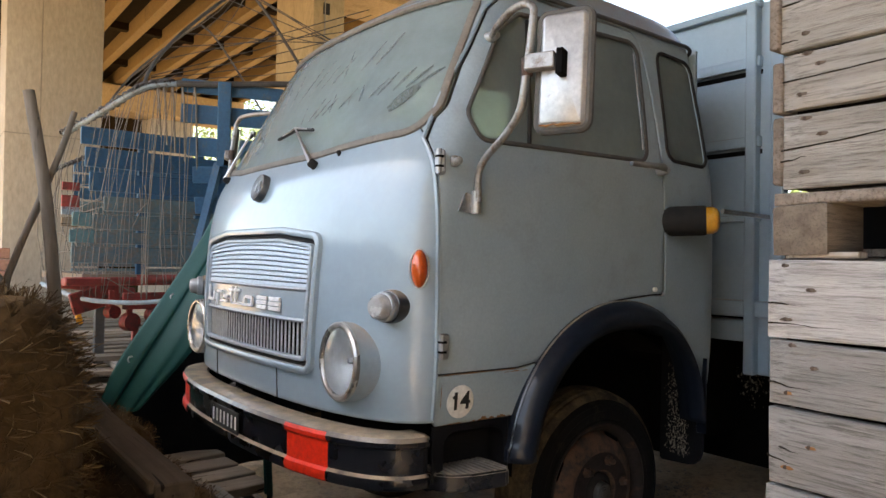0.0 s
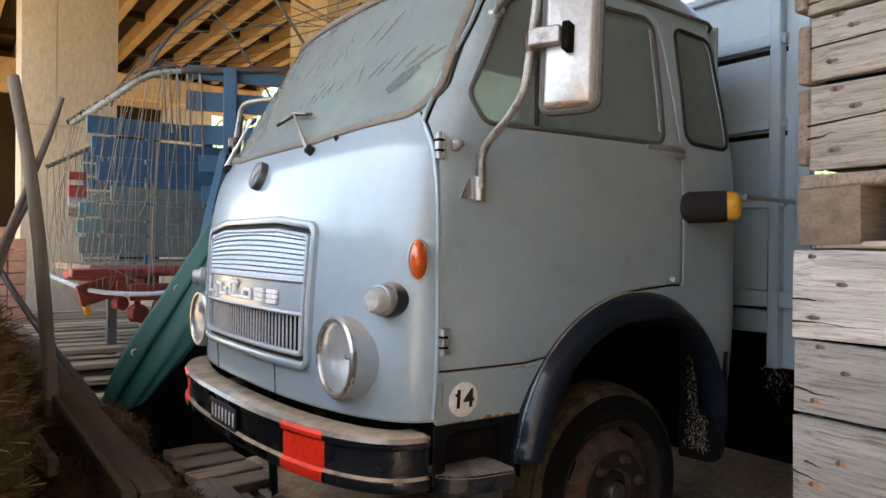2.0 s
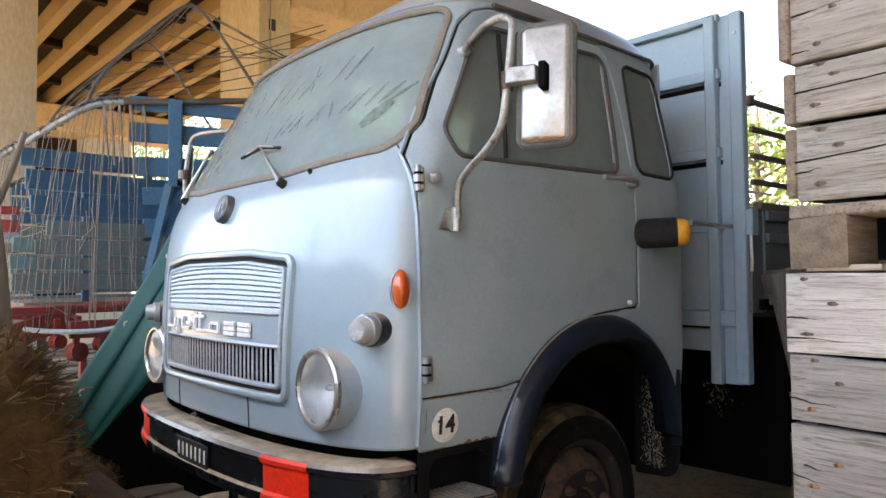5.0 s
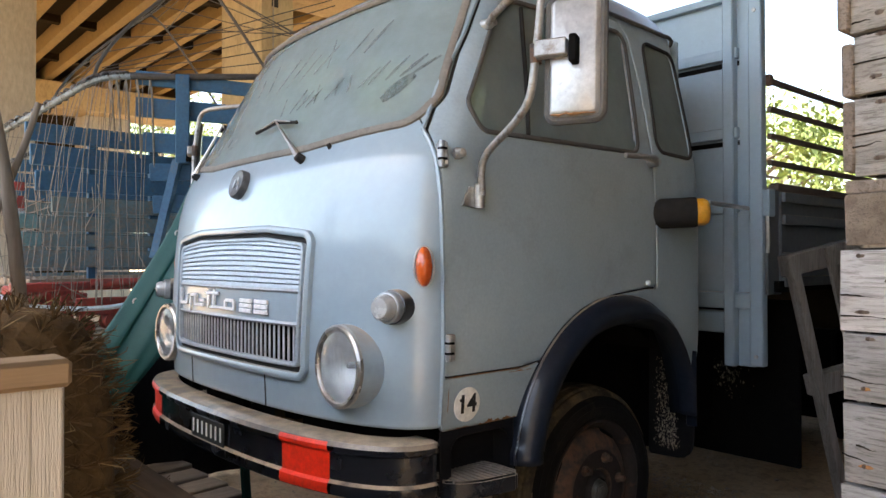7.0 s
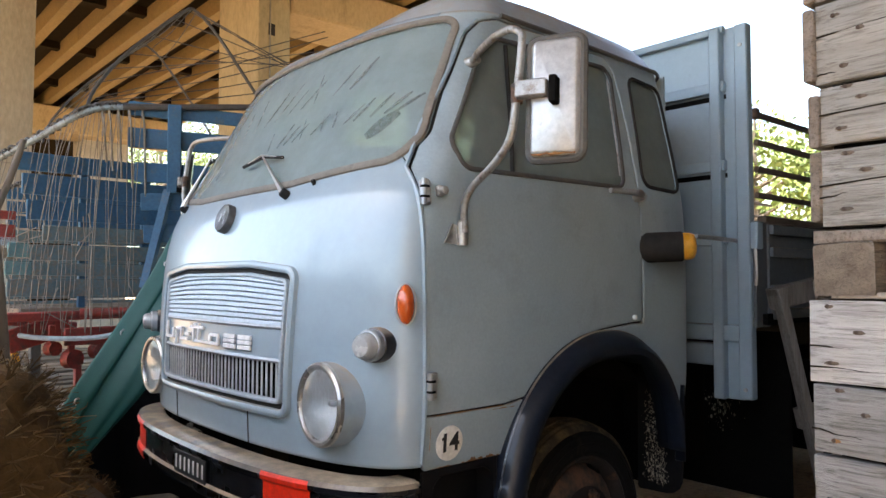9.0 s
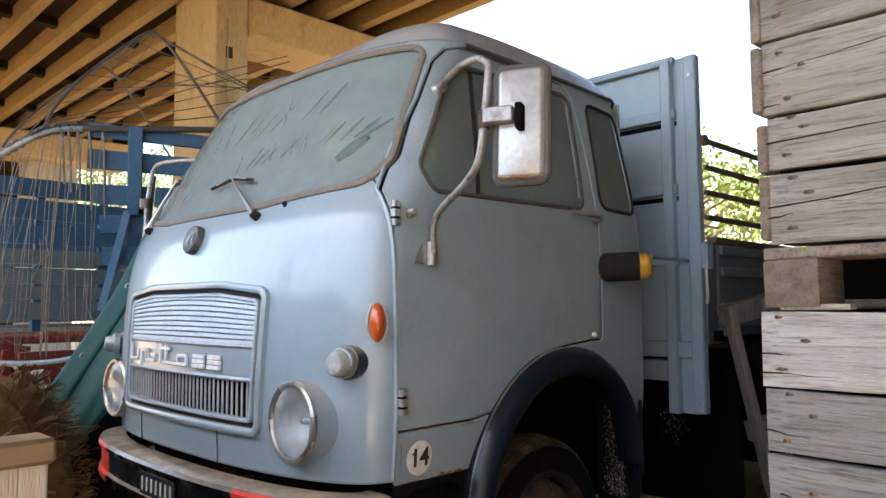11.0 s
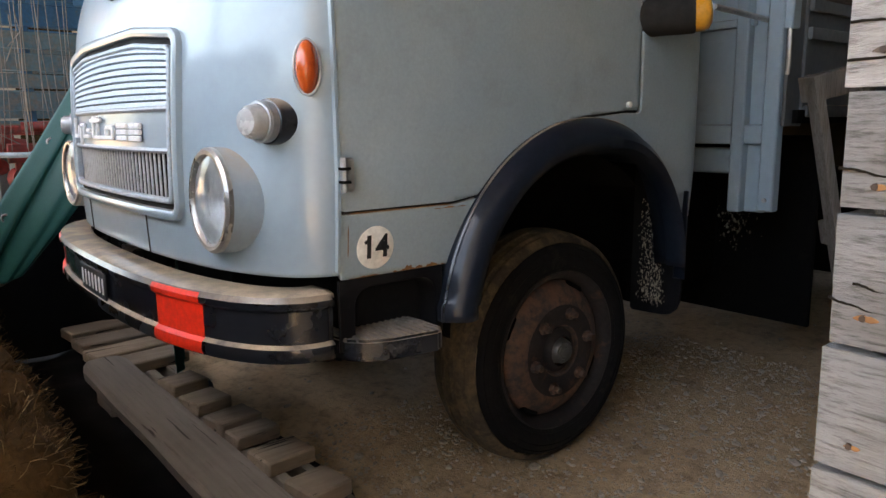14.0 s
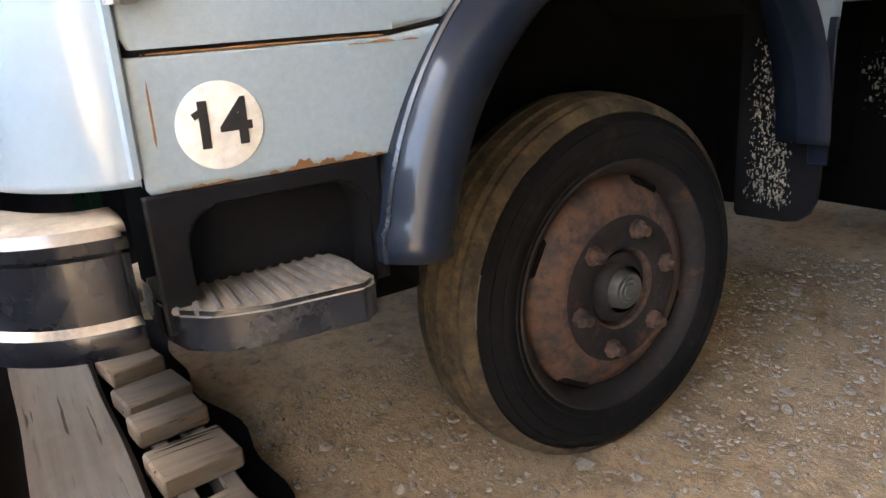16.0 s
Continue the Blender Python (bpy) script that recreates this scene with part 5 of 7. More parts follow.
def wheel(sgn, yc, x_out):
    X = lambda x: x * sgn
    c = Vector((X(x_out), yc, HUB_Z))
    ax = Vector((sgn, 0, 0))
    w = part("wheel", lathe(bmesh.new(), c, ax, [(-0.025, 0.244), (0.0, 0.249), (0.006, 0.256), (0.0085, 0.262), (0.0065, 0.265), (0.012, 0.277), (0.0135, 0.292), (0.011, 0.297), (0.013, 0.300), (0.009, 0.309), (0.004, 0.318), (0.005, 0.322), (-0.004, 0.328), (-0.012, 0.336)], 72), RUBBER, TRUCK, "worn dusty front tyre on a rusty steel wheel")
    prof = [(-0.012, 0.338), (-0.018, 0.350), (-0.026, 0.360), (-0.031, 0.356), (-0.038, 0.357), (-0.044, 0.3655), (-0.064, 0.3695), (-0.067, 0.362), (-0.072, 0.362), (-0.075, 0.371), (-0.098, 0.3725), (-0.101, 0.364), (-0.106, 0.364), (-0.109, 0.371), (-0.132, 0.3685), (-0.156, 0.355), (-0.174, 0.330), (-0.181, 0.28), (-0.170, 0.23)]
    prof = [(h * 1.14 if h < -0.02 else h, r) for h, r in prof]
    part("tread", lathe(bmesh.new(), c, ax, prof, 72), TREAD, w, "grooved dusty tread")
    part("rim", lathe(bmesh.new(), c, ax, [(-0.05, 0.215), (-0.03, 0.222), (-0.012, 0.228), (-0.002, 0.236), (0.004, 0.247), (0.0, 0.255), (-0.006, 0.258)], 64), HUB, w, "dark steel rim")
    part("disc", lathe(bmesh.new(), c, ax, [(-0.06, 0.236), (-0.055, 0.226), (-0.026, 0.205), (0.0, 0.172), (0.006, 0.150), (0.006, 0.09), (0.0, 0.078), (-0.03, 0.074), (-0.05, 0.07)], 64), RUST, w, "rust-brown wheel disc")
    part("face", lathe(bmesh.new(), c, ax, [(0.0075, 0.146), (0.0085, 0.14), (0.0085, 0.092), (0.006, 0.082)], 48), HUB, w)
    for a in (62, 152, 242, 332):
        p = c + Vector((X(-0.046), 0.206 * math.cos(radians(a)), 0.206 * math.sin(radians(a))))
        part("slot", boxed(p, (0.045, 0.02, 0.075), Matrix.Rotation(radians(a), 3, "X"), 0.006), DARK, w)
    part("hub", lathe(bmesh.new(), c, ax, [(-0.05, 0.074), (-0.006, 0.070), (-0.004, 0.06), (0.004, 0.052), (0.012, 0.047)], 36), HUB, w)
    part("hub_cap", lathe(bmesh.new(), c, ax, [(-0.01, 0.042), (0.018, 0.038), (0.024, 0.033), (0.022, 0.025), (0.026, 0.023), (0.025, 0.016), (0.028, 0.014), (0.027, 0.006), (0.029, 0.0)], 32), HUBCAP, w, "greasy grey hub cap")
    for k in range(6):
        a = radians(73 - 60 * k)
        p = c + Vector((X(0.006), 0.119 * math.cos(a), 0.119 * math.sin(a)))
        part("wheel_nut", lathe(bmesh.new(), p, ax, [(0.0, 0.02), (0.014, 0.018), (0.018, 0.011), (0.032, 0.0105), (0.034, 0.0)], 6 if k % 2 else 8), RUST, w, "rusty wheel nut")


for sgn in (1, -1):
    wheel(sgn, HUB_Y, 0.735)
# Near-black liner and wall put the wheel arch's shade into their colour.
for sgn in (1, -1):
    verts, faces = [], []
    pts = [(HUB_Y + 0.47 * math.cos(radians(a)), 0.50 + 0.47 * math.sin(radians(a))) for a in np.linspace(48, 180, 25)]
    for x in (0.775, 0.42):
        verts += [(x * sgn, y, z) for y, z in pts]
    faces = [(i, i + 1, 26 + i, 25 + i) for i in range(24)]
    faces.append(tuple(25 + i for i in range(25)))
    raw("arch_liner", verts, faces, DARK, TRUCK, "near-black liner for the shade inside the wheel arch")
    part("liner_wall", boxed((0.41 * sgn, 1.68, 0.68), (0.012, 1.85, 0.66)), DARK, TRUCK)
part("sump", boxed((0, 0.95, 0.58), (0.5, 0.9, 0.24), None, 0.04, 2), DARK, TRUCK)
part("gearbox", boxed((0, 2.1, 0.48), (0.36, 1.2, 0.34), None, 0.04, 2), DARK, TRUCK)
# Made tall so its near-black face closes the view behind the wheel.
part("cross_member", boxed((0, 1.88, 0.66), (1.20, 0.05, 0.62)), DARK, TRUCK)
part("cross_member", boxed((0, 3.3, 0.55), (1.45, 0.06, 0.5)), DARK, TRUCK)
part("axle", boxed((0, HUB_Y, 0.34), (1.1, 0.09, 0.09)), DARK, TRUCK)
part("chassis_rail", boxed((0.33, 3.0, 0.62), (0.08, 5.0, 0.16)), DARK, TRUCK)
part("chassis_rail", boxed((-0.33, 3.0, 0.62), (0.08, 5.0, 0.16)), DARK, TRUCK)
for sgn in (1, -1):
    c = Vector((0.80 * sgn, 4.2, HUB_Z))
    part("rear_tyre", lathe(bmesh.new(), c, (sgn, 0, 0), [(-0.4, 0.2), (-0.4, 0.33), (-0.36, 0.362), (-0.03, 0.362), (0.0, 0.33), (0.0, 0.2), (-0.1, 0.15), (-0.1, 0.0)], 40), RUBBER, TRUCK)

# door furniture
def on_door(name, y, z, size, mat, out, sgn=1, label="", bevel=0.004):
    p = side_point(y, z, out, sgn)
    n = (side_point(y, z, out + 0.02, sgn) - p).normalized()
    return part(name, boxed(p, size, n.to_track_quat("X", "Z").to_matrix(), bevel), mat, doors[sgn], label), p, n


for z in (1.483, 0.955):
    h, p, n = on_door("hinge", 0.317, z, (0.022, 0.030, 0.072), ALU, 0.008, 1, "painted steel door hinge")
    part("pin", tube(bmesh.new(), [p + Vector((0.012, -0.013, -0.036)), p + Vector((0.012, -0.013, 0.036))], 0.008, 8), ALU, h)
    for dz in (-0.014, 0.014):
        part("knuckle", boxed(p + Vector((0.014, -0.012, dz)), (0.018, 0.02, 0.006)), DARK, h)
h, p, n = on_door("hinge_bracket", 0.354, 1.487, (0.02, 0.022, 0.03), STEEL, 0.014, 1)
part("bolt", lathe(bmesh.new(), p + Vector((0.012, 0, 0.0)), (1, 0, 0), [(-0.02, 0.012), (0.012, 0.012), (0.018, 0.0)], 10), STEEL, h)
bm = tube(bmesh.new(), [side_point(1.335, 1.55, 0.03), side_point(1.30, 1.552, 0.045), side_point(1.22, 1.552, 0.045), side_point(1.125, 1.551, 0.036)], [0.013, 0.014, 0.011, 0.009], 10)
hd = part("door_handle", bm, ALU, doors[1], "grey lever door handle")
p = side_point(1.335, 1.55, 0.0)
part("handle_boss", lathe(bmesh.new(), p, (1, 0, 0), [(-0.005, 0.02), (0.03, 0.018), (0.045, 0.012), (0.046, 0.0)], 16), ALU, hd)
p = side_point(1.30, 1.108, 0.004)
part("door_bolt", lathe(bmesh.new(), p, (1, 0, 0), [(-0.005, 0.009), (0.006, 0.009), (0.009, 0.0)], 10), WHITE, doors[1])

# sticker with number
p = side_point(0.396, 0.788, 0.0)
n = (side_point(0.396, 0.788, 0.02) - p).normalized()
turn = n.to_track_quat("Z", "Y").to_matrix().to_4x4()
stk = part("sticker", lathe(bmesh.new(), p, n, [(-0.002, 0.049), (0.0018, 0.049), (0.002, 0.0485), (0.002, 0.0)], 48), STICKER, TRUCK, "round white sticker with black number")
cu = bpy.data.curves.new("number", "FONT")
cu.body, cu.size, cu.extrude, cu.align_x, cu.align_y, cu.offset = "14", 0.072, 0.0006, "CENTER", "CENTER", 0.0017
tmp = bpy.data.objects.new("tmp_number", cu)
scene.collection.objects.link(tmp)
bpy.context.view_layer.update()
me = bpy.data.meshes.new_from_object(tmp.evaluated_get(bpy.context.evaluated_depsgraph_get()))
bpy.data.objects.remove(tmp)
bpy.data.curves.remove(cu)
zz = Vector((0, 0, 1))
yy = (zz - n * zz.dot(n)).normalized()
xx = yy.cross(n)
rot = Matrix((xx, yy, n)).transposed().to_4x4()
me.transform(Matrix.Translation(p + n * 0.0028) @ rot @ Matrix.Rotation(radians(0), 4, "Z"))
mesh_object("number", me, None, stk, "black printed number 14", False)
me.materials.clear()
me.materials.append(INK)
part("number_stroke", boxed(p + n * 0.0031 + xx * -0.0225 + yy * 0.0165, (0.016, 0.0075, 0.0012), rot.to_3x3() @ Matrix.Rotation(radians(28), 3, "Z")), INK, stk)
# rust along the sill
random.seed(21)
def rust_strip(y0, y1, z0, tall, seed, n=70):
    """Ragged rust creeping up from a lower edge of the side panel."""
    verts, faces = [], []
    for k in range(n + 1):
        y = y0 + (y1 - y0) * k / n
        e = math.sin(math.pi * k / n) ** 0.4
        h = tall * e * max(0.06, 0.5 + 1.1 * noise.noise(Vector((y * 42, seed, 0))) + 0.5 * noise.noise(Vector((y * 160, seed, 3))))
        verts += [side_point(y, z0, 0.0012), side_point(y, z0 + h, 0.0012)]
    faces = [(2 * k, 2 * k + 2, 2 * k + 3, 2 * k + 1) for k in range(n)]
    raw("rust_patch", verts, faces, PAINT_RUST, sides[1], "flaking orange-brown rust", False)


rust_strip(0.445, 0.60, 0.7235, 0.013, 1.0)
rust_strip(0.33, 0.41, 0.7235, 0.004, 5.0)
rust_strip(0.56, 0.66, 0.861, 0.005, 9.0)
for pts in ([side_point(y, 0.8695, -0.001) for y in np.linspace(0.33, 0.61, 16)], [side_point(0.3255, z, -0.001) for z in np.linspace(0.75, 0.87, 8)]):
    part("seam_rust", tube(bmesh.new(), pts, [random.uniform(0.0006, 0.002) for _ in pts], 5), PAINT_RUST, sides[1], "rust creeping from the door seam")

# wing mirror and its arm
def mirror(sgn, parent):
    S = lambda x, y, z: (x * sgn, y, z)
    arm_pts = [S(0.895, 0.425, 1.375), S(0.895, 0.422, 1.445), S(0.925, 0.42, 1.495), S(1.03, 0.41, 1.555), S(1.09, 0.405, 1.61), S(1.108, 0.408, 1.70), S(1.11, 0.43, 1.86), S(1.10, 0.437, 1.895), S(1.06, 0.44, 1.915), S(0.98, 0.46, 1.92), S(0.86, 0.515, 1.918), S(0.80, 0.545, 1.912)]
    arm = part("mirror_arm", tube(bmesh.new(), smooth_path(arm_pts, 5), 0.011, 10), ARM_STEEL, parent, "bent steel mirror arm with chipped paint")
    part("foot", lathe(bmesh.new(), S(0.885, 0.425, 1.35), (0, 0, 1), [(-0.01, 0.0), (-0.01, 0.014), (0.055, 0.016), (0.06, 0.012)], 14), STEEL, arm)
    bm = bmesh.new()
    outl = [(-0.034, -0.024), (0.014, -0.028), (0.014, 0.026), (-0.006, 0.030)]
    pp = side_point(0.40, 1.37, 0.003, sgn)
    prism(bm, outl, 0.006, Matrix.Translation(pp) @ Matrix.Rotation(radians(90 * sgn), 4, "Z") @ Matrix.Rotation(radians(90), 4, "X"))
    part("bracket", bm, STEEL, arm, "triangular steel bracket")
    q = side_point(0.555, 1.912, 0.0, sgn)
    part("top_foot", lathe(bmesh.new(), q, (sgn, 0, 0), [(-0.01, 0.018), (0.02, 0.016), (0.04, 0.01), (0.042, 0)], 12), STEEL, arm)
    # the head: its painted back faces the front of the truck
    c = Vector(S(1.197, 0.465, 1.706))
    yaw = Matrix.Rotation(radians(24 * sgn), 3, "Z") @ Matrix.Rotation(radians(-4), 3, "X")
    hw, hh = 0.077, 0.166
    ring = []
    for (cx, cz, a0) in ((hw - 0.03, hh - 0.03, 0), (-hw + 0.03, hh - 0.03, 90), (-hw + 0.03, -hh + 0.03, 180), (hw - 0.03, -hh + 0.03, 270)):
        for a in np.linspace(a0, a0 + 90, 7):
            ring.append((cx, cz, math.cos(radians(a)), math.sin(radians(a))))
    def shell(offsets):
        bm = bmesh.new()
        rr = []
        for k, dy in offsets:
            rr.append([bm.verts.new(c + yaw @ Vector((x * 1.0 + ca * (0.03 + k), dy, z + sa * (0.03 + k)))) for x, z, ca, sa in ring])
        for a, b in zip(rr, rr[1:]):
            for i in range(len(ring)):
                j = (i + 1) % len(ring)
                bm.faces.new((a[i], a[j], b[j], b[i]))
        return bm, rr
    bm, rr = shell([(-0.012, 0.012), (0.0, 0.012), (0.004, 0.004), (0.003, -0.006), (-0.004, -0.012), (-0.012, -0.012)])
    head = part("mirror_head", bm, FRAME_GREY, arm, "rectangular wing mirror with rubber edge")
    bm, rr = shell([(-0.012, -0.010), (-0.018, -0.020), (-0.024, -0.024)])
    bm.faces.new(rr[-1])
    edge = [c + yaw @ Vector((x, -0.026, -hh + 0.016 + 0.006 * noise.noise(Vector((x * 90, 2, 1))))) for x in np.linspace(-hw + 0.02, hw - 0.02, 12)]
    part("rust_line", tube(bmesh.new(), edge, [0.002 + 0.004 * abs(noise.noise(Vector((k * 0.9, 0, 4)))) for k in range(12)], 5), PAINT_RUST, head, "rusty lower edge of the mirror back")
    part("mirror_back", bm, MIRRORBACK, head, "scuffed white-grey metal back, rusty below")
    bm, rr = shell([(-0.010, 0.011), (-0.013, 0.012)])
    bm.faces.new(rr[-1])
    part("mirror_glass", bm, CHROME, head, "mirror glass")
    part("clamp", boxed(c + yaw @ Vector((-0.055 * sgn, -0.035, 0.02)), (0.085, 0.03, 0.045), yaw, 0.004), ARM_STEEL, head, "rusty clamp plate")
    part("clamp_block", boxed(c + yaw @ Vector((0.005 * sgn, -0.038, 0.01)), (0.02, 0.04, 0.07), yaw, 0.003), DARK, head)
    part("clamp_collar", lathe(bmesh.new(), S(1.108, 0.412, 1.70), (0, 0, 1), [(0, 0.016), (0.05, 0.016)], 10), RUST, head)


mirror(1, doors[1])
mirror(-1, doors[-1])

# wipers
def wiper(x, z, ang, length, blade):
    p = skin_point(x, z, 0.0)
    n = (skin_point(x, z, 0.03) - p).normalized()
    part_w = part("wiper", lathe(bmesh.new(), p, n, [(-0.01, 0.016), (0.02, 0.015), (0.026, 0.01), (0.027, 0)], 14), SEAM, TRUCK, "small windscreen wiper")
    e = skin_point(x + length * math.sin(ang), z + length * math.cos(ang), 0.025)
    part("wiper_arm", tube(bmesh.new(), [p + n * 0.018, p * 0.6 + e * 0.4 + n * 0.012, e], [0.011, 0.006, 0.0035], 6), STEEL, part_w)
    ex, ez = x + length * math.sin(ang), z + length * math.cos(ang)
    bl = [skin_point(ex + blade * t, ez - 0.02 * abs(t) , 0.014) for t in (-1, -0.5, 0, 0.5, 1)]
    part("wiper_blade", tube(bmesh.new(), bl, 0.006, 6), SEAM, part_w)
    part("wiper_bow", tube(bmesh.new(), [bl[0], e, bl[-1]], 0.003, 5), STEEL, part_w)


wiper(0.352, 1.508, radians(-59), 0.302, 0.14)
wiper(-0.55, 1.53, radians(22), 0.22, 0.03)
p = skin_point(0.47, 1.537, 0.0)
part("washer_jet", lathe(bmesh.new(), p, (0, -0.6, 0.8), [(-0.005, 0.008), (0.012, 0.007), (0.014, 0)], 10), SEAM, TRUCK)

# seats, dash and steering wheel inside
for sgn in (1, -1):
    seat = part("seat", boxed((0.46 * sgn, 1.02, 1.12), (0.5, 0.46, 0.14), None, 0.04, 3), FABRIC, TRUCK, "grey vinyl seat")
    part("backrest", boxed((0.46 * sgn, 1.27, 1.46), (0.5, 0.12, 0.58), Matrix.Rotation(radians(-8), 3, "X"), 0.045, 3), FABRIC, seat)
part("dashboard", boxed((0, 0.40, 1.42), (1.36, 0.28, 0.16), None, 0.03, 2), FABRIC, TRUCK, "grey dashboard")
cc, ax = Vector((0.44, 0.74, 1.50)), Vector((0, 0.62, 0.78))
q = ax.to_track_quat("Z", "Y").to_matrix()
sw = part("steering_wheel", tube(bmesh.new(), [cc + q @ Vector((0.21 * math.cos(a), 0.21 * math.sin(a), 0)) for a in np.linspace(0, 6.2832, 33)[:-1]], 0.012, 8, True), WHITE, TRUCK, "pale thin-rimmed steering wheel")
part("steering_column", tube(bmesh.new(), [cc, cc - ax * 0.5], 0.02, 8), DARK, sw)
for a in (0, 120, 240):
    part("spoke", tube(bmesh.new(), [cc, cc + q @ Vector((0.2 * math.cos(radians(a + 90)), 0.2 * math.sin(radians(a + 90)), 0))], 0.009, 6), WHITE, sw)

# amber marker lamp on its dark tube, behind the door
MK, MD = Vector((0.783, 1.372, 1.362)), Vector((0.84, 0.54, 0.03)).normalized()
ml = part("marker_lamp", lathe(bmesh.new(), MK, MD, [(-0.05, 0.056), (0.0, 0.057), (0.19, 0.056), (0.2, 0.05)], 28), SEAM, TRUCK, "dark rubber lamp stalk with amber lens")
part("lens", lathe(bmesh.new(), MK + MD * 0.196, MD, [(0.0, 0.052), (0.024, 0.051), (0.038, 0.044), (0.046, 0.028), (0.049, 0.0)], 24), YELLOW, ml, "ribbed amber lens")

# cargo bed: headboard, corner posts, drop side and rack
BED_Y = 2.20
hb = part("headboard", boxed((0, BED_Y + 0.012, 1.70), (1.62, 0.016, 1.40)), HEADBOARD, TRUCK, "blue-grey pressed steel headboard")
for z in (2.40, 2.135, 1.77, 1.42):
    h = 0.035 if z == 2.40 else (0.05 if z > 1.5 else 0.03)
    box_b = boxed((0, BED_Y - 0.012, z), (1.50, 0.036, h), None, 0.008, 2)
    part("rib", box_b, HEADBOARD, hb)
    if z < 2.3 and z > 1.5:
        part("rib_groove", boxed((0, BED_Y + 0.002, z - 0.045), (1.50, 0.006, 0.022)), DARK, hb)
part("sill_beam", boxed((0, BED_Y - 0.005, 1.005), (1.66, 0.06, 0.075), None, 0.006), HEADBOARD, hb)
part("cross_beam", boxed((0, BED_Y + 0.05, 0.90), (1.62, 0.08, 0.10), None, 0.006), HEADBOARD, hb)
for sgn in (1, -1):
    post = part("corner_post", boxed((0.713 * sgn, BED_Y - 0.018, 1.557), (0.052, 0.05, 1.70), None, 0.006), HEADBOARD, hb, "folded steel corner post")
    part("web", boxed((0.775 * sgn, BED_Y + 0.01, 1.557), (0.08, 0.02, 1.70), None, 0.004), HEADBOARD, post)
    part("flange", boxed((0.84 * sgn, BED_Y - 0.018, 1.557), (0.06, 0.05, 1.68), None, 0.006), HEADBOARD, post)
    for z in (2.30, 0.76):
        part("bolt", lathe(bmesh.new(), (0.84 * sgn, BED_Y - 0.044, z), (0, -1, 0), [(-0.002, 0.009), (0.005, 0.009), (0.007, 0)], 8), STEEL, post)
    ds = part("drop_side", boxed((0.89 * sgn, 4.2, 1.28), (0.02, 3.85, 0.43), None, 0.004), BEDSIDE, TRUCK, "dark grey steel drop side")
    for z in (1.47, 1.37, 1.20, 1.09):
        part("rib", boxed((0.907 * sgn, 4.2, z), (0.025, 3.84, 0.045), None, 0.010, 2), BEDSIDE, ds)
    part("top_board", boxed((0.88 * sgn, 4.2, 1.515), (0.045, 3.9, 0.035), None, 0.006), RACK, ds, "worn timber capping board")
    hk = part("latch", boxed((0.872 * sgn, 2.195, 1.44), (0.055, 0.06, 0.12), None, 0.006), HEADBOARD, ds, "steel side latch")
    part("latch_rod", tube(bmesh.new(), [(0.885 * sgn, 2.175, 1.40), (0.890 * sgn, 2.172, 1.26), (0.885 * sgn, 2.175, 1.22)], 0.008, 6), STEEL, hk)
    for z in (1.985, 1.86, 1.74, 1.622):
        part("rack_rail", boxed((0.880 * sgn, 4.2, z), (0.022, 3.98, 0.024), None, 0.003), RACK, TRUCK, "dark timber side rack rail")
    part("rail_bracket", boxed((0.875 * sgn, 2.22, 1.99), (0.03, 0.035, 0.05), None, 0.006), RUST, TRUCK, "rusty rail bracket")
    part("hinge_plate", boxed((0.882 * sgn, 2.235, 1.27), (0.014, 0.13, 0.47), None, 0.003), BEDSIDE, TRUCK)
# Added near-black board stands in for the deep shade under the load bed.
board = part("splash_board", boxed((0.03, 2.56, 0.595), (1.66, 0.02, 0.80), None, 0.006), DARK, TRUCK, "black mud-splashed board added for the shade under the load bed")
random.seed(67)
mv, mf = [], []
for k in range(170):
    x, z = random.gauss(0.505, 0.045), random.gauss(0.61, 0.055)
    if abs(x - 0.505) > 0.16 or abs(z - 0.60) > 0.2:
        continue
    w, h, o = 0.001 + 0.006 * random.random() ** 3, 0.0015 + 0.010 * random.random() ** 3, len(mv)
    mv += [(x + w * math.cos(a) * random.uniform(0.6, 1.2), 2.5485, z + h * math.sin(a) * random.uniform(0.6, 1.2)) for a in (0.2, 1.2, 2.2, 3.3, 4.3, 5.4)] + [(x, 2.5455, z)]
    mf += [(o + q, o + (q + 1) % 6, o + 6) for q in range(6)]
tagged(raw("dried_mud", mv, mf, MUD, board, "thin dried mud splashes", False), "thin dried mud splashes", kind="stuff")
part("bed_floor", boxed((0, 4.2, 1.07), (1.82, 3.95, 0.05)), DARK, TRUCK)
part("tailgate", boxed((0, 6.12, 1.28), (1.82, 0.03, 0.43)), BEDSIDE, TRUCK)
part("exhaust_bar", tube(bmesh.new(), [(0.86, 1.72, 1.42), (0.80, 2.19, 1.42)], 0.010, 6), STEEL, TRUCK, "thin steel stay")

# ---- stacked timber crates beside the truck ----
CR_DIR = rotz(-2)
CR_O = Vector((1.925, 0.180, 0))
NAIL = worn("dark_rusty_nail", (0.035, 0.022, 0.016), (0.06, 0.036, 0.024), None, (0.7, 0.9), bumps=0.2)
STAIN = worn("nail_stain", (0.075, 0.058, 0.045), (0.12, 0.095, 0.075), None, (0.85, 0.95), big=30, bumps=0.2)
RUSTSTAIN = worn("rust_stain", (0.20, 0.095, 0.035), (0.29, 0.15, 0.06), (0.12, 0.07, 0.04), (0.85, 0.95), big=30, bumps=0.2)
CRACK = worn("open_crack", (0.012, 0.010, 0.008), (0.022, 0.018, 0.014), None, (0.9, 1.0), bumps=0.0, spec=0.05)


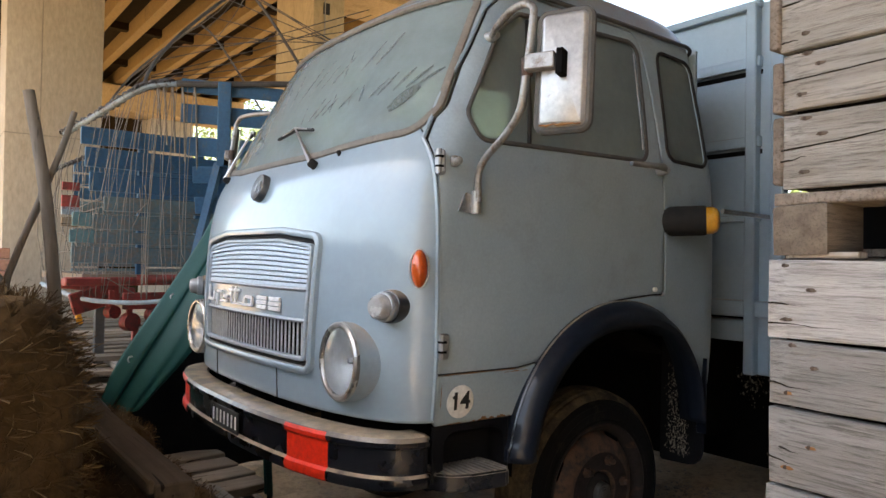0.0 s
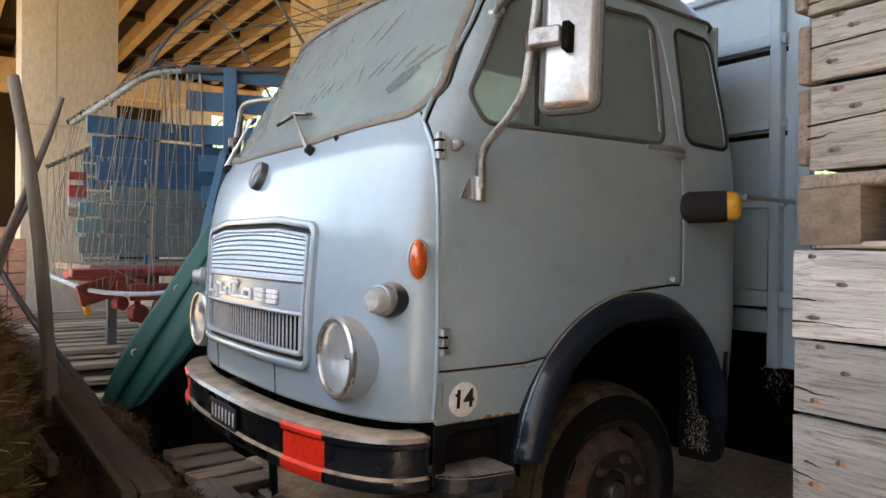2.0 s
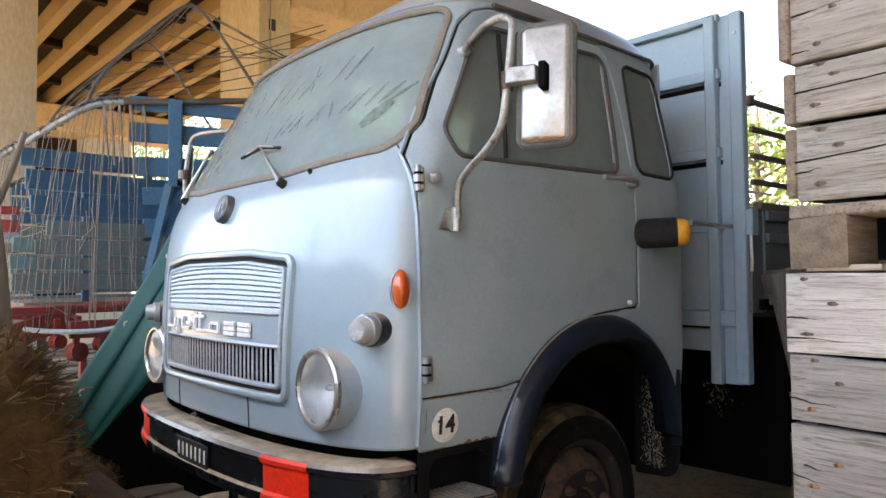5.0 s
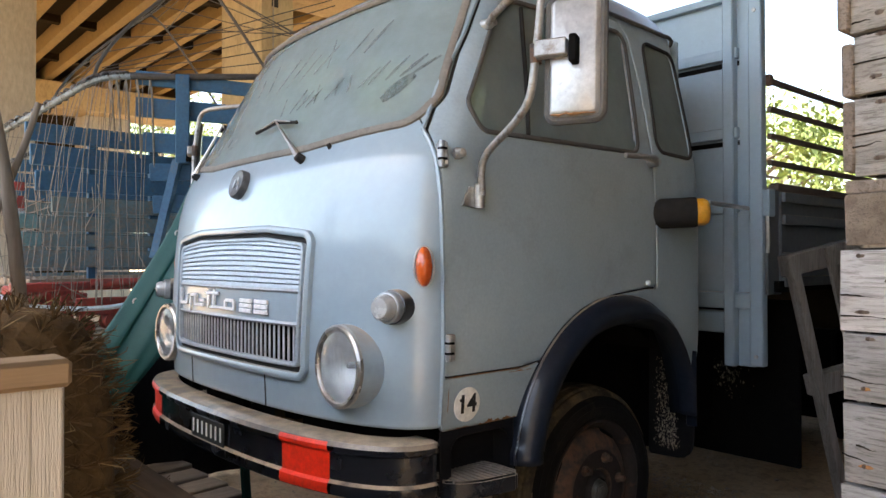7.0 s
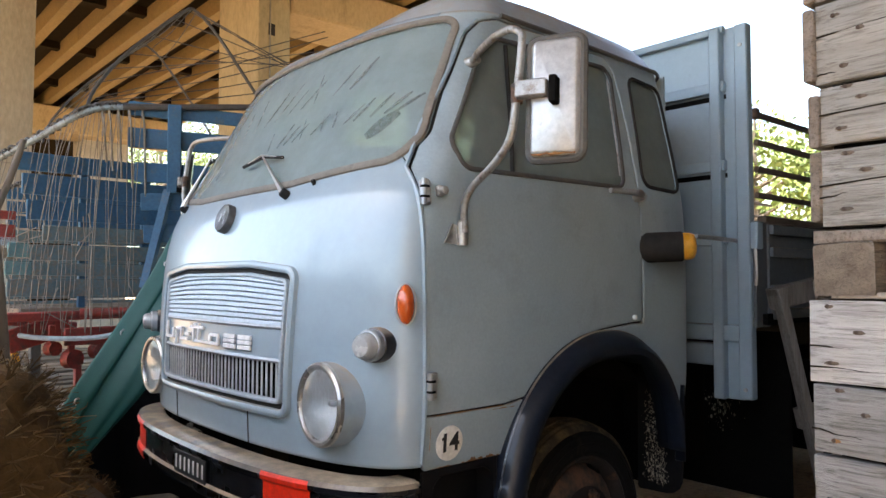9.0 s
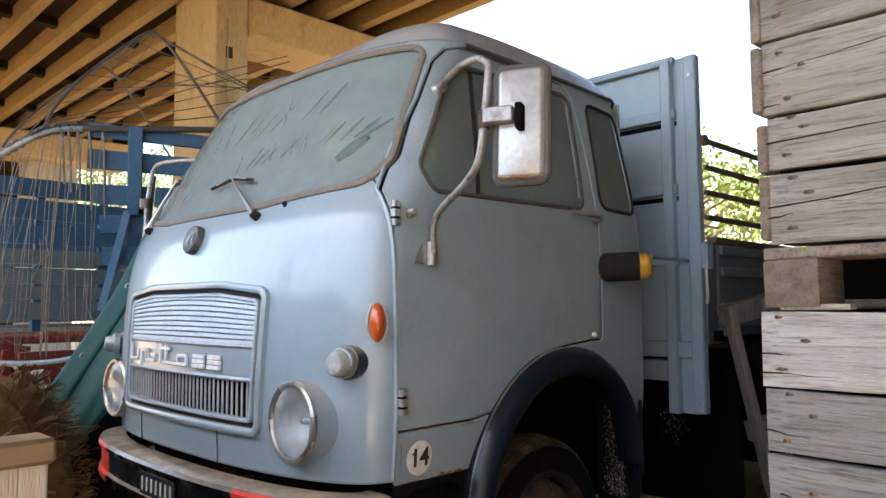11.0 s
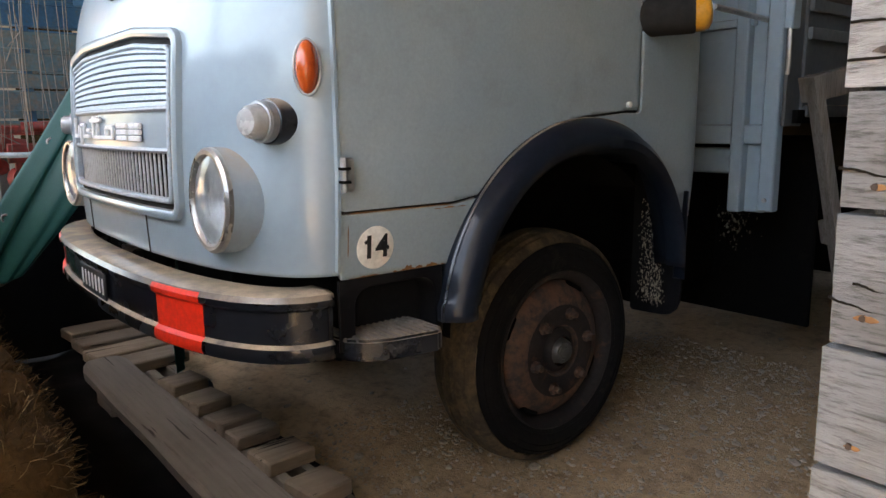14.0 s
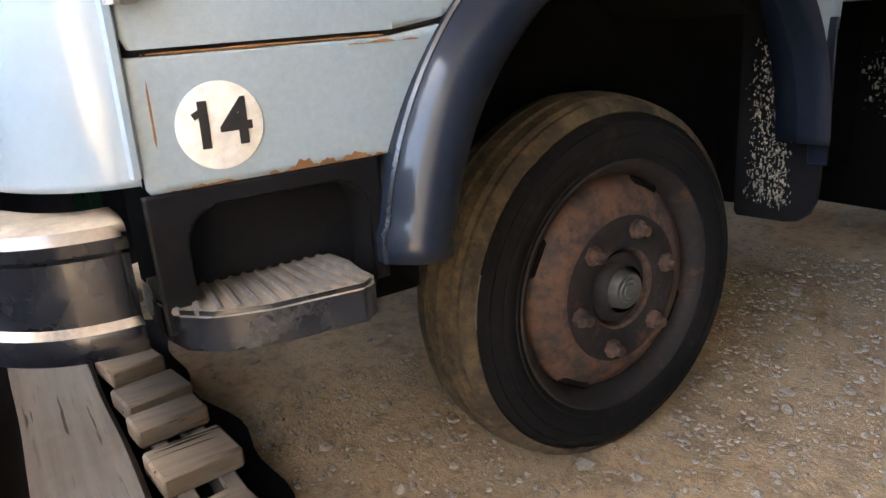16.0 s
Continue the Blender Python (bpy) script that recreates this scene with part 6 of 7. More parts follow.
def rough_board(origin, length, height, thick, wave, seed):
    """A weathered board along the crate: its edges wander, its corners are worn, its ends are uneven."""
    bm, n, rings = bmesh.new(), 30, []
    N = lambda a, b: noise.noise(Vector((a, b, seed * 3.7)))
    for i in range(n + 1):
        u = i / n
        lo = wave * N(u * 5, 1.3) + 0.5 * wave * N(u * 17, 7.1)
        hi = height + wave * N(u * 5, 4.2) + 0.5 * wave * N(u * 17, 9.4)
        end = max(0.0, 1 - min(i, n - i) / 1.0) * 0.003
        x, c = u * length, 0.003
        prof = ((0.0 + end, lo + c), (0.0 + end, hi - c), (c, hi), (thick, hi), (thick, lo), (c, lo))
        skew = 0.004 * N(seed, 2.0) if i in (0, n) else 0.0
        rings.append([bm.verts.new(origin + CR_DIR @ Vector((x + skew * (b - height / 2) / height, a + 0.0015 * N(u * 7, b * 9), 0)) + Vector((0, 0, b))) for a, b in prof])
    for a, b in zip(rings, rings[1:]):
        for k in range(6):
            bm.faces.new((a[k], a[(k + 1) % 6], b[(k + 1) % 6], b[k]))
    bm.faces.new(rings[0]), bm.faces.new(rings[-1][::-1])
    return bm


def face_blot(P, x, z, rx, rz, seed):
    """A thin uneven patch on the front of a board."""
    bm = bmesh.new()
    k = 16
    rim = []
    for i in range(k):
        a = 6.28318 * i / k
        r = 1 + 0.35 * noise.noise(Vector((math.cos(a) * 1.5, math.sin(a) * 1.5, seed)))
        rim.append(bm.verts.new(P(x + rx * r * math.cos(a), -0.0012, z + rz * r * math.sin(a))))
    mid = bm.verts.new(P(x, -0.0022, z))
    for i in range(k):
        bm.faces.new((rim[i], rim[(i + 1) % k], mid))
    return bm


def crate(name_z, h_boards, base_h, label, x_shift=0.0, lap=0.0, mats=(), cracks=()):
    """A pallet crate: front and end boards, corner posts, bearers. Its corner nearest the truck stands at CR_O."""
    z0 = name_z
    t = thing("wooden_crate", (CR_O.x + 0.5, CR_O.y + 0.3, z0), label, "crate", "stacked crates")
    W, D = 1.1, 0.95
    P = lambda x, y, z: CR_O + CR_DIR @ Vector((x + x_shift, y, 0)) + Vector((0, 0, z))
    z = z0 + base_h
    for k, h in enumerate(h_boards):
        gap = random.uniform(0.006, 0.010) if lap else random.uniform(0.003, 0.006)
        mat = mats[k % len(mats)] if mats else CRATE_X
        x0 = lap + random.uniform(-0.004, 0.004)
        part("board", rough_board(P(x0, 0, z + gap / 2), W - 2 * lap, h - gap, 0.022, 0.0022, z0 * 10 + k), mat, t)
        for side in (0, 1):
            y0 = -0.004 + random.uniform(-0.006, 0.003) if lap else 0.024
            dz = random.uniform(-0.007, 0.007)
            bm = boxed(P(side * (W - 0.02) + 0.013 + random.uniform(-0.004, 0.004), D / 2 + y0, z + h / 2 + dz), (0.017, D, h - random.uniform(0.010, 0.018)), CR_DIR, 0.003)
            part("end_board", bm, CRATE_Y, t)
        part("board", boxed(P(W / 2, D, z + h / 2), (W - 0.02, 0.02, h - 0.007), CR_DIR), mat, t)
        for nx, nz in ((0.032, 0.26), (0.062, 0.64), (0.030, 0.86))[: random.choice((2, 3, 3))]:
            nx, nz = x0 + nx + random.uniform(-0.006, 0.010), z + h * nz + random.uniform(-0.010, 0.010)
            rusty = random.random() < (0.45 if mat is CRATE_GREY else 0.12)
            part("stain", face_blot(P, nx + 0.003, nz, random.uniform(0.006, 0.011), random.uniform(0.0022, 0.0036), nz * 90), RUSTSTAIN if rusty else STAIN, t, "dark stain round a nail")
            part("nail", lathe(bmesh.new(), P(nx, -0.0015, nz), CR_DIR @ Vector((0, -1, 0)), [(-0.002, 0.0036), (0.0010, 0.003), (0.0014, 0.0)], 7), NAIL, t)
        z += h
    for x0, x1, zc, rise in cracks:
        pts = [P(x0 + (x1 - x0) * q, 0.0003, zc + rise * q + 0.0022 * noise.noise(Vector((q * 3, zc * 50, 1))) + 0.0009 * noise.noise(Vector((q * 19, zc * 50, 5)))) for q in np.linspace(0, 1, 22)]
        part("crack", tube(bmesh.new(), pts, [0.0013 * (1 - 0.8 * q) + 0.0005 * abs(noise.noise(Vector((q * 15, zc, 2)))) for q in np.linspace(0, 1, 22)], 5), CRACK, t, "dark split along the grain")
    # Near-black panel gives the gaps between the boards their shade.
    part("lining", boxed(P(W / 2, 0.032, (z0 + base_h + z) / 2), (W - 0.06, 0.008, z - z0 - base_h - 0.01), CR_DIR), DARK, t, "near-black panel for the shade inside the crate")
    for cx in (0.05, W - 0.05):
        for cy in (0.06, D - 0.05):
            part("corner_post", boxed(P(cx, cy, (z0 + base_h + z) / 2), (0.05, 0.05, z - z0 - base_h - 0.01), CR_DIR, 0.003), CRATE_Z, t)
    if base_h > 0.05:
        part("deck_board", rough_board(P(0.008, 0.0, z0 + base_h - 0.021), W, 0.020, 0.12, 0.0018, z0 + 5), CRATE_Y, t)
        for bx in (0.052, W / 2, W - 0.05):
            for by in (0.052, D - 0.06):
                bm = boxed(P(bx, by, z0 + (base_h - 0.02) / 2), (0.085, 0.11, base_h - 0.022), CR_DIR, 0.005, 2)
                for v in bm.verts:
                    v.co += Vector((noise.noise(v.co * 40), noise.noise(v.co * 40 + Vector((3, 0, 0))), noise.noise(v.co * 40 + Vector((0, 7, 0))))) * 0.004
                part("bearer_block", bm, BLOCK, t, "rough sawn bearer block")
        part("slip", rough_board(P(0.03, 0.004, z0 - 0.004), 0.105, 0.009, 0.03, 0.001, 3), CRATE_Z, t, "broken sliver of wood")
    # Near-black board and bearer stand in for the shade under the crate.
    part("inner_board", boxed(P(W / 2, 0.20, z0 + base_h / 2 + 0.004), (W - 0.02, 0.01, base_h - 0.012), CR_DIR), DARK, t, "near-black board for the shade under the crate")
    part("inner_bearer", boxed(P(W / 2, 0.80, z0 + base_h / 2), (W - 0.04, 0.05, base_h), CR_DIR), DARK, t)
    part("base_board", boxed(P(W / 2, D / 2 + 0.06, z0 + 0.006), (W - 0.04, D - 0.12, 0.012), CR_DIR), CRATE_Y, t)
    part("crate_floor", boxed(P(W / 2, D / 2 + 0.06, z0 + base_h + 0.008), (W - 0.05, D - 0.16, 0.015), CR_DIR), CRATE_X, t)
    return t


random.seed(8)
crate(0.0, [0.115, 0.11, 0.11, 0.11], 0.084, "bleached grey timber crate at the bottom of a stack", 0.010, 0.0, (CRATE_X, CRATE_GREY), ((0.0, 0.22, 0.254, 0.004),))
crate(0.529, [0.112, 0.118, 0.122, 0.106, 0.125], 0.10, "bleached grey slatted timber crate with rusty nails", 0.002, 0.0, (CRATE_X, CRATE_GREY, CRATE_GREY, CRATE_GREY, CRATE_PALE),
      ((0.0, 0.10, 1.142, -0.004), (0.0, 0.16, 1.112, -0.006), (0.0, 0.07, 1.019, -0.008), (0.02, 0.06, 0.919, -0.006), (0.0, 0.05, 0.904, -0.010)))
crate(1.217, [0.122, 0.095, 0.127, 0.12], 0.098, "weathered timber crate on block feet, stacked on another", 0.001, 0.019, (CRATE_X,),
      ((0.02, 0.50, 1.380, 0.040), (0.02, 0.06, 1.363, 0.004), (0.02, 0.38, 1.486, 0.014), (0.02, 0.42, 1.606, 0.030), (0.02, 0.05, 1.549, 0.0)))

# ---- leaning pallet behind the crates ----
def leaning_pallet():
    t = thing("wooden_pallet", (1.25, 2.55, 0), "worn timber pallet leaning on edge against the crates", "pallet")
    m = Matrix.Translation((0.998, 2.128, 1.205)) @ Matrix.Rotation(radians(58), 4, "Z") @ Matrix.Rotation(radians(-13), 4, "Y")
    def bar(name, x0, x1, z0, z1, y, th):
        bm = boxed(((x0 + x1) / 2, y, (z0 + z1) / 2), (x1 - x0, th, z1 - z0), None, 0.003)
        bm.transform(m)
        part(name, bm, PALLET, t)
    bar("side_board", 0.0, 0.034, -1.2, 0.0, 0.02, 0.06)
    for x in (0.17, 0.34, 0.51):
        bar("slat", x, x + 0.034, -1.2, 0.0, 0.0, 0.02)
    for z in (-1.2, -0.62, -0.09):
        bar("cross_bar", 0.0, 0.62, z, z + 0.09, 0.05, 0.075)
    for x in (0.26, 0.51):
        bar("slat", x, x + 0.034, -1.2, 0.0, 0.10, 0.02)


leaning_pallet()

# ---- slatted hay wagon with its net ----
def wagon():
    t = thing("hay_wagon", (-2.6, 0.4, 0), "old hay wagon with blue slatted sides, net cage and red chassis", "wagon")
    random.seed(31)
    # slatted side, turned away from the truck
    E1 = Vector((-0.09, 0.996, 0))
    turn = rotz(math.degrees(math.atan2(E1.y, E1.x)))
    O = Vector((-2.35, -0.10, 0))
    for s0, s1, z, h, mat in ((0.02, 1.05, 1.942, 0.108, BLUEWOOD), (0.045, 1.05, 1.806, 0.122, BLUEWOOD), (0.075, 1.05, 1.660, 0.118, BLUEWOOD), (0.16, 1.05, 1.525, 0.092, FADEDWOOD),
                              (0.10, 1.05, 1.410, 0.094, FADEDWOOD), (0.12, 1.05, 1.308, 0.078, FADEDWOOD), (-0.02, 1.05, 1.200, 0.104, FADEDWOOD), (-0.02, 0.09, 1.418, 0.085, TURQUOISE), (-0.03, 0.11, 1.315, 0.08, TURQUOISE)):
        m = Matrix.Rotation(radians(random.uniform(-0.6, 0.6)), 3, "Y")
        c = O + E1 * (s0 + s1) / 2 + Vector((random.uniform(-0.01, 0.01), 0, z))
        part("board", boxed(c, (s1 - s0, 0.022, h), turn @ m, 0.004), mat, t)
    for z, h, mat in ((1.52, 0.09, REDIRON), (1.62, 0.05, REDIRON), (1.40, 0.06, PLANK_Y), (1.47, 0.05, PALEROPE)):
        part("patch_board", boxed(O + E1 * -0.02 + Vector((-0.06, 0, z)), (0.10, 0.018, h), turn, 0.003), mat, t)
    for l in (0.40, 0.78):
        part("upright", boxed(O + E1 * l + Vector((-0.03, 0, 1.52)), (0.055, 0.03, 0.95), turn, 0.003), BLUEWOOD, t)
    # the far side of the wagon, seen between the boards
    O2 = O + Vector((-0.95, 0.14, 0))
    for k in range(9):
        part("far_board", boxed(O2 + E1 * 0.65 + Vector((0, 0, 1.06 + 0.098 * k)), (1.3, 0.022, 0.084), turn, 0.003), FADEDWOOD if k < 6 else BLUEWOOD, t)
    # near corner with post and short boards
    D2 = Vector((0.42, 0.91, 0))
    t2 = rotz(math.degrees(math.atan2(D2.y, D2.x)))
    Q = Vector((-1.69, 0.516, 0))
    for s0, s1, z, h, tilt in ((-0.19, 0.50, 2.190, 0.078, -3), (-0.19, 0.50, 2.032, 0.110, -2), (-0.15, 0.30, 1.845, 0.110, -1), (-0.115, 0.10, 1.685, 0.098, 2), (-0.098, 0.08, 1.505, 0.10, 2)):
        part("board", boxed(Q + D2 * (s0 + s1) / 2 + Vector((-0.03, 0.01, z)), (s1 - s0, 0.022, h), t2 @ Matrix.Rotation(radians(-tilt), 3, "Y"), 0.003), BLUEWOOD, t)
    part("post", boxed(Q + D2 * 0.057 + Vector((0, 0, 1.98)), (0.075, 0.05, 0.50), t2, 0.005), BLUEWOOD, t, "blue steel corner post")
    a, b = Q + D2 * 0.03 + Vector((0, 0, 1.75)), Q + D2 * -0.09 + Vector((0, 0, 1.2))
    part("brace", tube(bmesh.new(), [a, b], 0.03, 4), BLUEWOOD, t, "slanting blue brace")
    # pipe frame
    rail = smooth_path([(-2.76, -0.105, 1.995), (-2.35, 0.01, 2.07), (-1.97, 0.12, 2.15), (-1.86, 0.20, 2.19), (-1.80, 0.30, 2.205), (-1.70, 0.50, 2.215), (-1.50, 0.95, 2.25), (-1.25, 1.5, 2.29)], 6)
    part("top_rail", tube(bmesh.new(), rail[:26], 0.018, 9), PIPE, t, "pale blue pipe rail wrapped with cord")
    part("end_rail", tube(bmesh.new(), rail[25:], 0.0185, 9), PIPE_DARK, t, "dark grey-brown pipe rail")
    hoop = smooth_path([(-2.05, 0.20, 2.20), (-2.1, 0.26, 2.36), (-2.15, 0.45, 2.62), (-2.2, 0.80, 2.97), (-2.2, 0.90, 3.00), (-2.15, 1.02, 2.86), (-2.05, 1.20, 2.55), (-1.95, 1.36, 2.25)], 5)
    part("hoop", tube(bmesh.new(), hoop, 0.011, 8), PIPE_DARK, t, "bent pipe hoop")
    hoop2 = [(p.x - 0.55, p.y - 0.10, p.z - 0.10 - 0.06 * k / len(hoop)) for k, p in enumerate(hoop)]
    part("hoop", tube(bmesh.new(), hoop2, 0.008, 6), PIPE_DARK, t)
    for k in range(8):
        a = hoop[min(6 + k * 2, 20)]
        b = Vector((-1.35 + 0.02 * k, 1.35 + 0.10 * k, 2.75 - 0.09 * k))
        part("cord", tube(bmesh.new(), [a, (a + b) / 2 - Vector((0, 0, 0.025)), b], 0.003, 5), PIPE_DARK, t)
        c = Vector(hoop2[min(2 + k * 3, len(hoop2) - 1)])
        part("cord", tube(bmesh.new(), [c, (a + c) / 2 - Vector((0, 0, 0.02)), a], 0.003, 5), PIPE_DARK, t)
    for k in range(5):
        a, b = Vector((-1.95, 0.22, 2.22 + k * 0.012)), Vector((-1.4, 1.4, 2.34 + 0.10 * k))
        part("cord", tube(bmesh.new(), [a, (a + b) / 2 + Vector((0, 0, -0.02)), b], 0.003, 5), PIPE_DARK, t)
    # net of hanging cords, gathered on a lower rope
    low = smooth_path([(-2.45, -0.26, 1.02), (-2.2, -0.10, 0.945), (-2.02, 0.06, 0.925), (-1.9, 0.25, 0.93), (-1.8, 0.42, 0.97)], 6)
    part("lower_rope", tube(bmesh.new(), low, 0.014, 7), PALEROPE, t, "frayed pale blue rope")
    N = 36
    for k in range(N):
        f = k / (N - 1)
        a = Vector(rail[int(f * 28)]) - Vector((0, 0, 0.015))
        b = low[min(len(low) - 1, max(0, int((f * 0.96 + random.uniform(-0.05, 0.05)) * (len(low) - 1))))]
        b = b + Vector((0, 0, random.uniform(-0.03, 0.06)))
        w1, w2 = random.gauss(0, 0.012), random.gauss(0, 0.012)
        pts = []
        for s in np.linspace(0, 1, 10):
            q = a * (1 - s) + b * s
            pts.append(q + Vector((0.06 * math.sin(math.pi * s), w1 * math.sin(6 * s) + w2 * math.sin(3 * s) - 0.03 * math.sin(math.pi * s), 0)))
        part("net_cord", tube(bmesh.new(), pts, random.choice((0.0018, 0.0024)), 5), ROPE, t)
    for k in range(5):
        f = random.random()
        a = Vector(rail[int(f * 26)])
        b = low[int(min(0.99, max(0, f + random.uniform(-0.25, 0.25))) * (len(low) - 1))]
        s0, s1 = sorted((random.uniform(0.3, 1), random.uniform(0.3, 1)))
        part("net_cord", tube(bmesh.new(), [a.lerp(b, s0), a.lerp(b, (s0 + s1) / 2) + Vector((0.04, random.gauss(0, 0.03), -0.02)), a.lerp(b, s1) + Vector((0, random.gauss(0, 0.06), 0))], 0.003, 5), ROPE, t)
    for k in range(64):
        p = Vector(rail[int(k / 64 * 25)]) + Vector((random.gauss(0, 0.006), random.gauss(0, 0.006), 0.006))
        part("lashing", lathe(bmesh.new(), p, (random.uniform(-0.8, -0.3), 0.3, 0.3), [(-0.010, 0.020), (0.0, 0.027), (0.010, 0.020)], 7), PIPE_DARK, t)
    for k in range(5):
        a = Vector(rail[20 + k * 2])
        part("knot_tail", tube(bmesh.new(), [a, a + Vector((0.01, 0.01, -0.1)), a + Vector((-0.01, 0.03, -0.3 - 0.05 * k))], 0.006, 5), ROPE, t)
    # far lower netted frame
    r2 = [(-3.0, -0.22, 1.72), (-3.0, 0.18, 1.95)]
    part("low_rail", tube(bmesh.new(), r2, 0.013, 7), PIPE_DARK, t)
    for k in range(13):
        part("lashing", lathe(bmesh.new(), Vector(r2[0]).lerp(Vector(r2[1]), k / 12), (0, 1, 0.5), [(-0.008, 0.014), (0.0, 0.021), (0.008, 0.014)], 7), PIPE_DARK, t)
    for k in range(15):
        c = Vector((-2.85 + 0.02 * (k % 3), -0.12 + random.uniform(-0.05, 0.12), 1.66 - k * 0.05))
        part("net_cord", tube(bmesh.new(), [c, c + Vector((0.1, 0.1, -0.03 + random.gauss(0, 0.03))), c + Vector((0.22, 0.25, random.gauss(0, 0.04)))], 0.003, 5), ROPE, t)
    for k in range(13):
        a = Vector(r2[0]).lerp(Vector(r2[1]), k / 12)
        part("net_cord", tube(bmesh.new(), [a, a + Vector((0.06, 0.01 + random.gauss(0, 0.02), -0.4)), a + Vector((0.25, 0.06 + random.gauss(0, 0.03), -0.80))], 0.0035, 5), ROPE, t)
    # red chassis, pulleys, drawbar
    part("chassis_beam", boxed((-2.12, 0.22, 1.045), (0.07, 0.85, 0.05), rotz(8), 0.008), REDIRON, t, "red painted iron chassis")
    part("chassis_beam", boxed((-2.28, 0.02, 1.00), (0.07, 0.5, 0.05), rotz(24) @ Matrix.Rotation(radians(-7), 3, "X"), 0.008), REDIRON, t)
    part("chassis_plate", boxed((-2.2, 0.02, 0.95), (0.02, 0.34, 0.13), rotz(10) @ Matrix.Rotation(radians(16), 3, "X"), 0.006), REDIRON, t)
    part("chassis_plate", boxed((-2.05, 0.32, 0.93), (0.02, 0.42, 0.10), rotz(4), 0.006), REDIRON, t)
    part("roller", tube(bmesh.new(), [(-2.0, 0.18, 1.06), (-1.9, 0.62, 1.07)], 0.026, 12), REDIRON, t)
    for x, y, z, r in ((-2.1, 0.17, 0.80, 0.055), (-2.08, 0.30, 0.84, 0.045), (-2.05, 0.42, 0.82, 0.05), (-2.15, 0.08, 0.86, 0.04)):
        part("pulley", lathe(bmesh.new(), (x, y, z), (1, 0.4, 0), [(-0.03, 0.0), (-0.03, r), (-0.01, r * 0.75), (0.01, r * 0.75), (0.03, r), (0.03, 0.0)], 16), REDIRON, t, "red iron pulley")
        part("hanger", boxed((x - 0.02, y, z + 0.07), (0.03, 0.035, 0.12), None, 0.004), REDIRON, t)
    part("strut", boxed((-2.1, 0.20, 0.70), (0.04, 0.035, 0.14), None, 0.004), REDIRON, t)
    part("hook", boxed((-2.3, -0.08, 0.84), (0.03, 0.035, 0.12), Matrix.Rotation(radians(12), 3, "X"), 0.006), YELLOW, t)
    part("wagon_floor", boxed((-2.9, 0.45, 1.06), (1.1, 1.0, 0.04), turn), PLANK_Y, t)
    for sx, sy in ((-3.3, 0.9), (-3.6, 0.3)):
        part("leg", boxed((sx - 0.02, sy, 0.5), (0.07, 0.07, 1.0), None, 0.004), PIPE_DARK, t)


wagon()

# ---- green tarpaulin draped beside the truck ----
def tarpaulin():
    t = thing("tarpaulin", (-1.2, 0.1, 0), "dark green tarpaulin hanging in folds with metal eyelets", "tarpaulin")
    verts, faces = [], []
    NU, NV = 26, 40
    left = smooth_path([(-1.15, 0.50, 1.76), (-1.15, 0.30, 1.33), (-1.15, 0.105, 1.01), (-1.15, -0.10, 0.695), (-1.13, -0.20, 0.46)], 10)
    right = smooth_path([(-1.0, 0.60, 1.80), (-0.99, 0.47, 1.35), (-0.95, 0.33, 1.06), (-0.95, 0.22, 0.80), (-1.05, 0.0, 0.50)], 10)
    for j in range(NV + 1):
        s = j / NV
        a, b = left[j], right[j]
        for i in range(NU + 1):
            u = i / NU
            fold = 0.03 * math.sin(math.pi * u) * (math.sin(u * 8 + 2.0 * s) * 0.7 + 0.4 * math.sin(u * 19 + s * 4)) * (0.3 + s)
            verts.append(a.lerp(b, u) + Vector((fold, fold * 0.4, -0.03 * math.sin(math.pi * u) * s)))
    n = NU + 1
    for j in range(NV):
        for i in range(NU):
            faces.append((j * n + i, j * n + i + 1, (j + 1) * n + i + 1, (j + 1) * n + i))
    sh = raw("sheet", verts, faces, TARP, t)
    so = sh.modifiers.new("thickness", "SOLIDIFY")
    so.thickness = 0.003
    for y, z in ((0.105, 1.0), (-0.085, 0.705), (0.30, 1.32)):
        part("eyelet", tube(bmesh.new(), [Vector((-1.118, y + 0.035, z)) + Vector((0, 0.014 * math.cos(a), 0.014 * math.sin(a))) for a in np.linspace(0, 6.2832, 17)[:-1]], 0.004, 6, True), STEEL, t, "metal eyelet")
    # near-black sheet hanging behind it, added in place of deep shade
    verts, faces = [], []
    for j in range(15):
        for i in range(25):
            fold = 0.03 * math.sin(i * 0.9 + 0.1 * j)
            y = -0.45 + 1.45 * i / 24
            top = 0.34 + 0.62 * min(1.0, max(0.0, (y + 0.12) / 0.55))
            verts.append((-1.46 + fold, y + 0.10 * j / 14, 0.025 + top * j / 14))
    for j in range(14):
        for i in range(24):
            faces.append((j * 25 + i, j * 25 + i + 1, (j + 1) * 25 + i + 1, (j + 1) * 25 + i))
    raw("lining", verts, faces, SHADE_SHEET, t, "black sheet added for the shade behind the tarpaulin")
    # end hanging under the bumper
    verts, faces = [], []
    for j in range(9):
        for i in range(7):
            verts.append((-0.60 + i * 0.03 + 0.01 * math.sin(j), 0.42 + 0.02 * math.sin(i * 1.7) - i * 0.01, 0.56 - j * 0.05))
    for j in range(8):
        for i in range(6):
            faces.append((j * 7 + i, j * 7 + i + 1, (j + 1) * 7 + i + 1, (j + 1) * 7 + i))
    raw("loose_end", verts, faces, TARP, t)


tarpaulin()

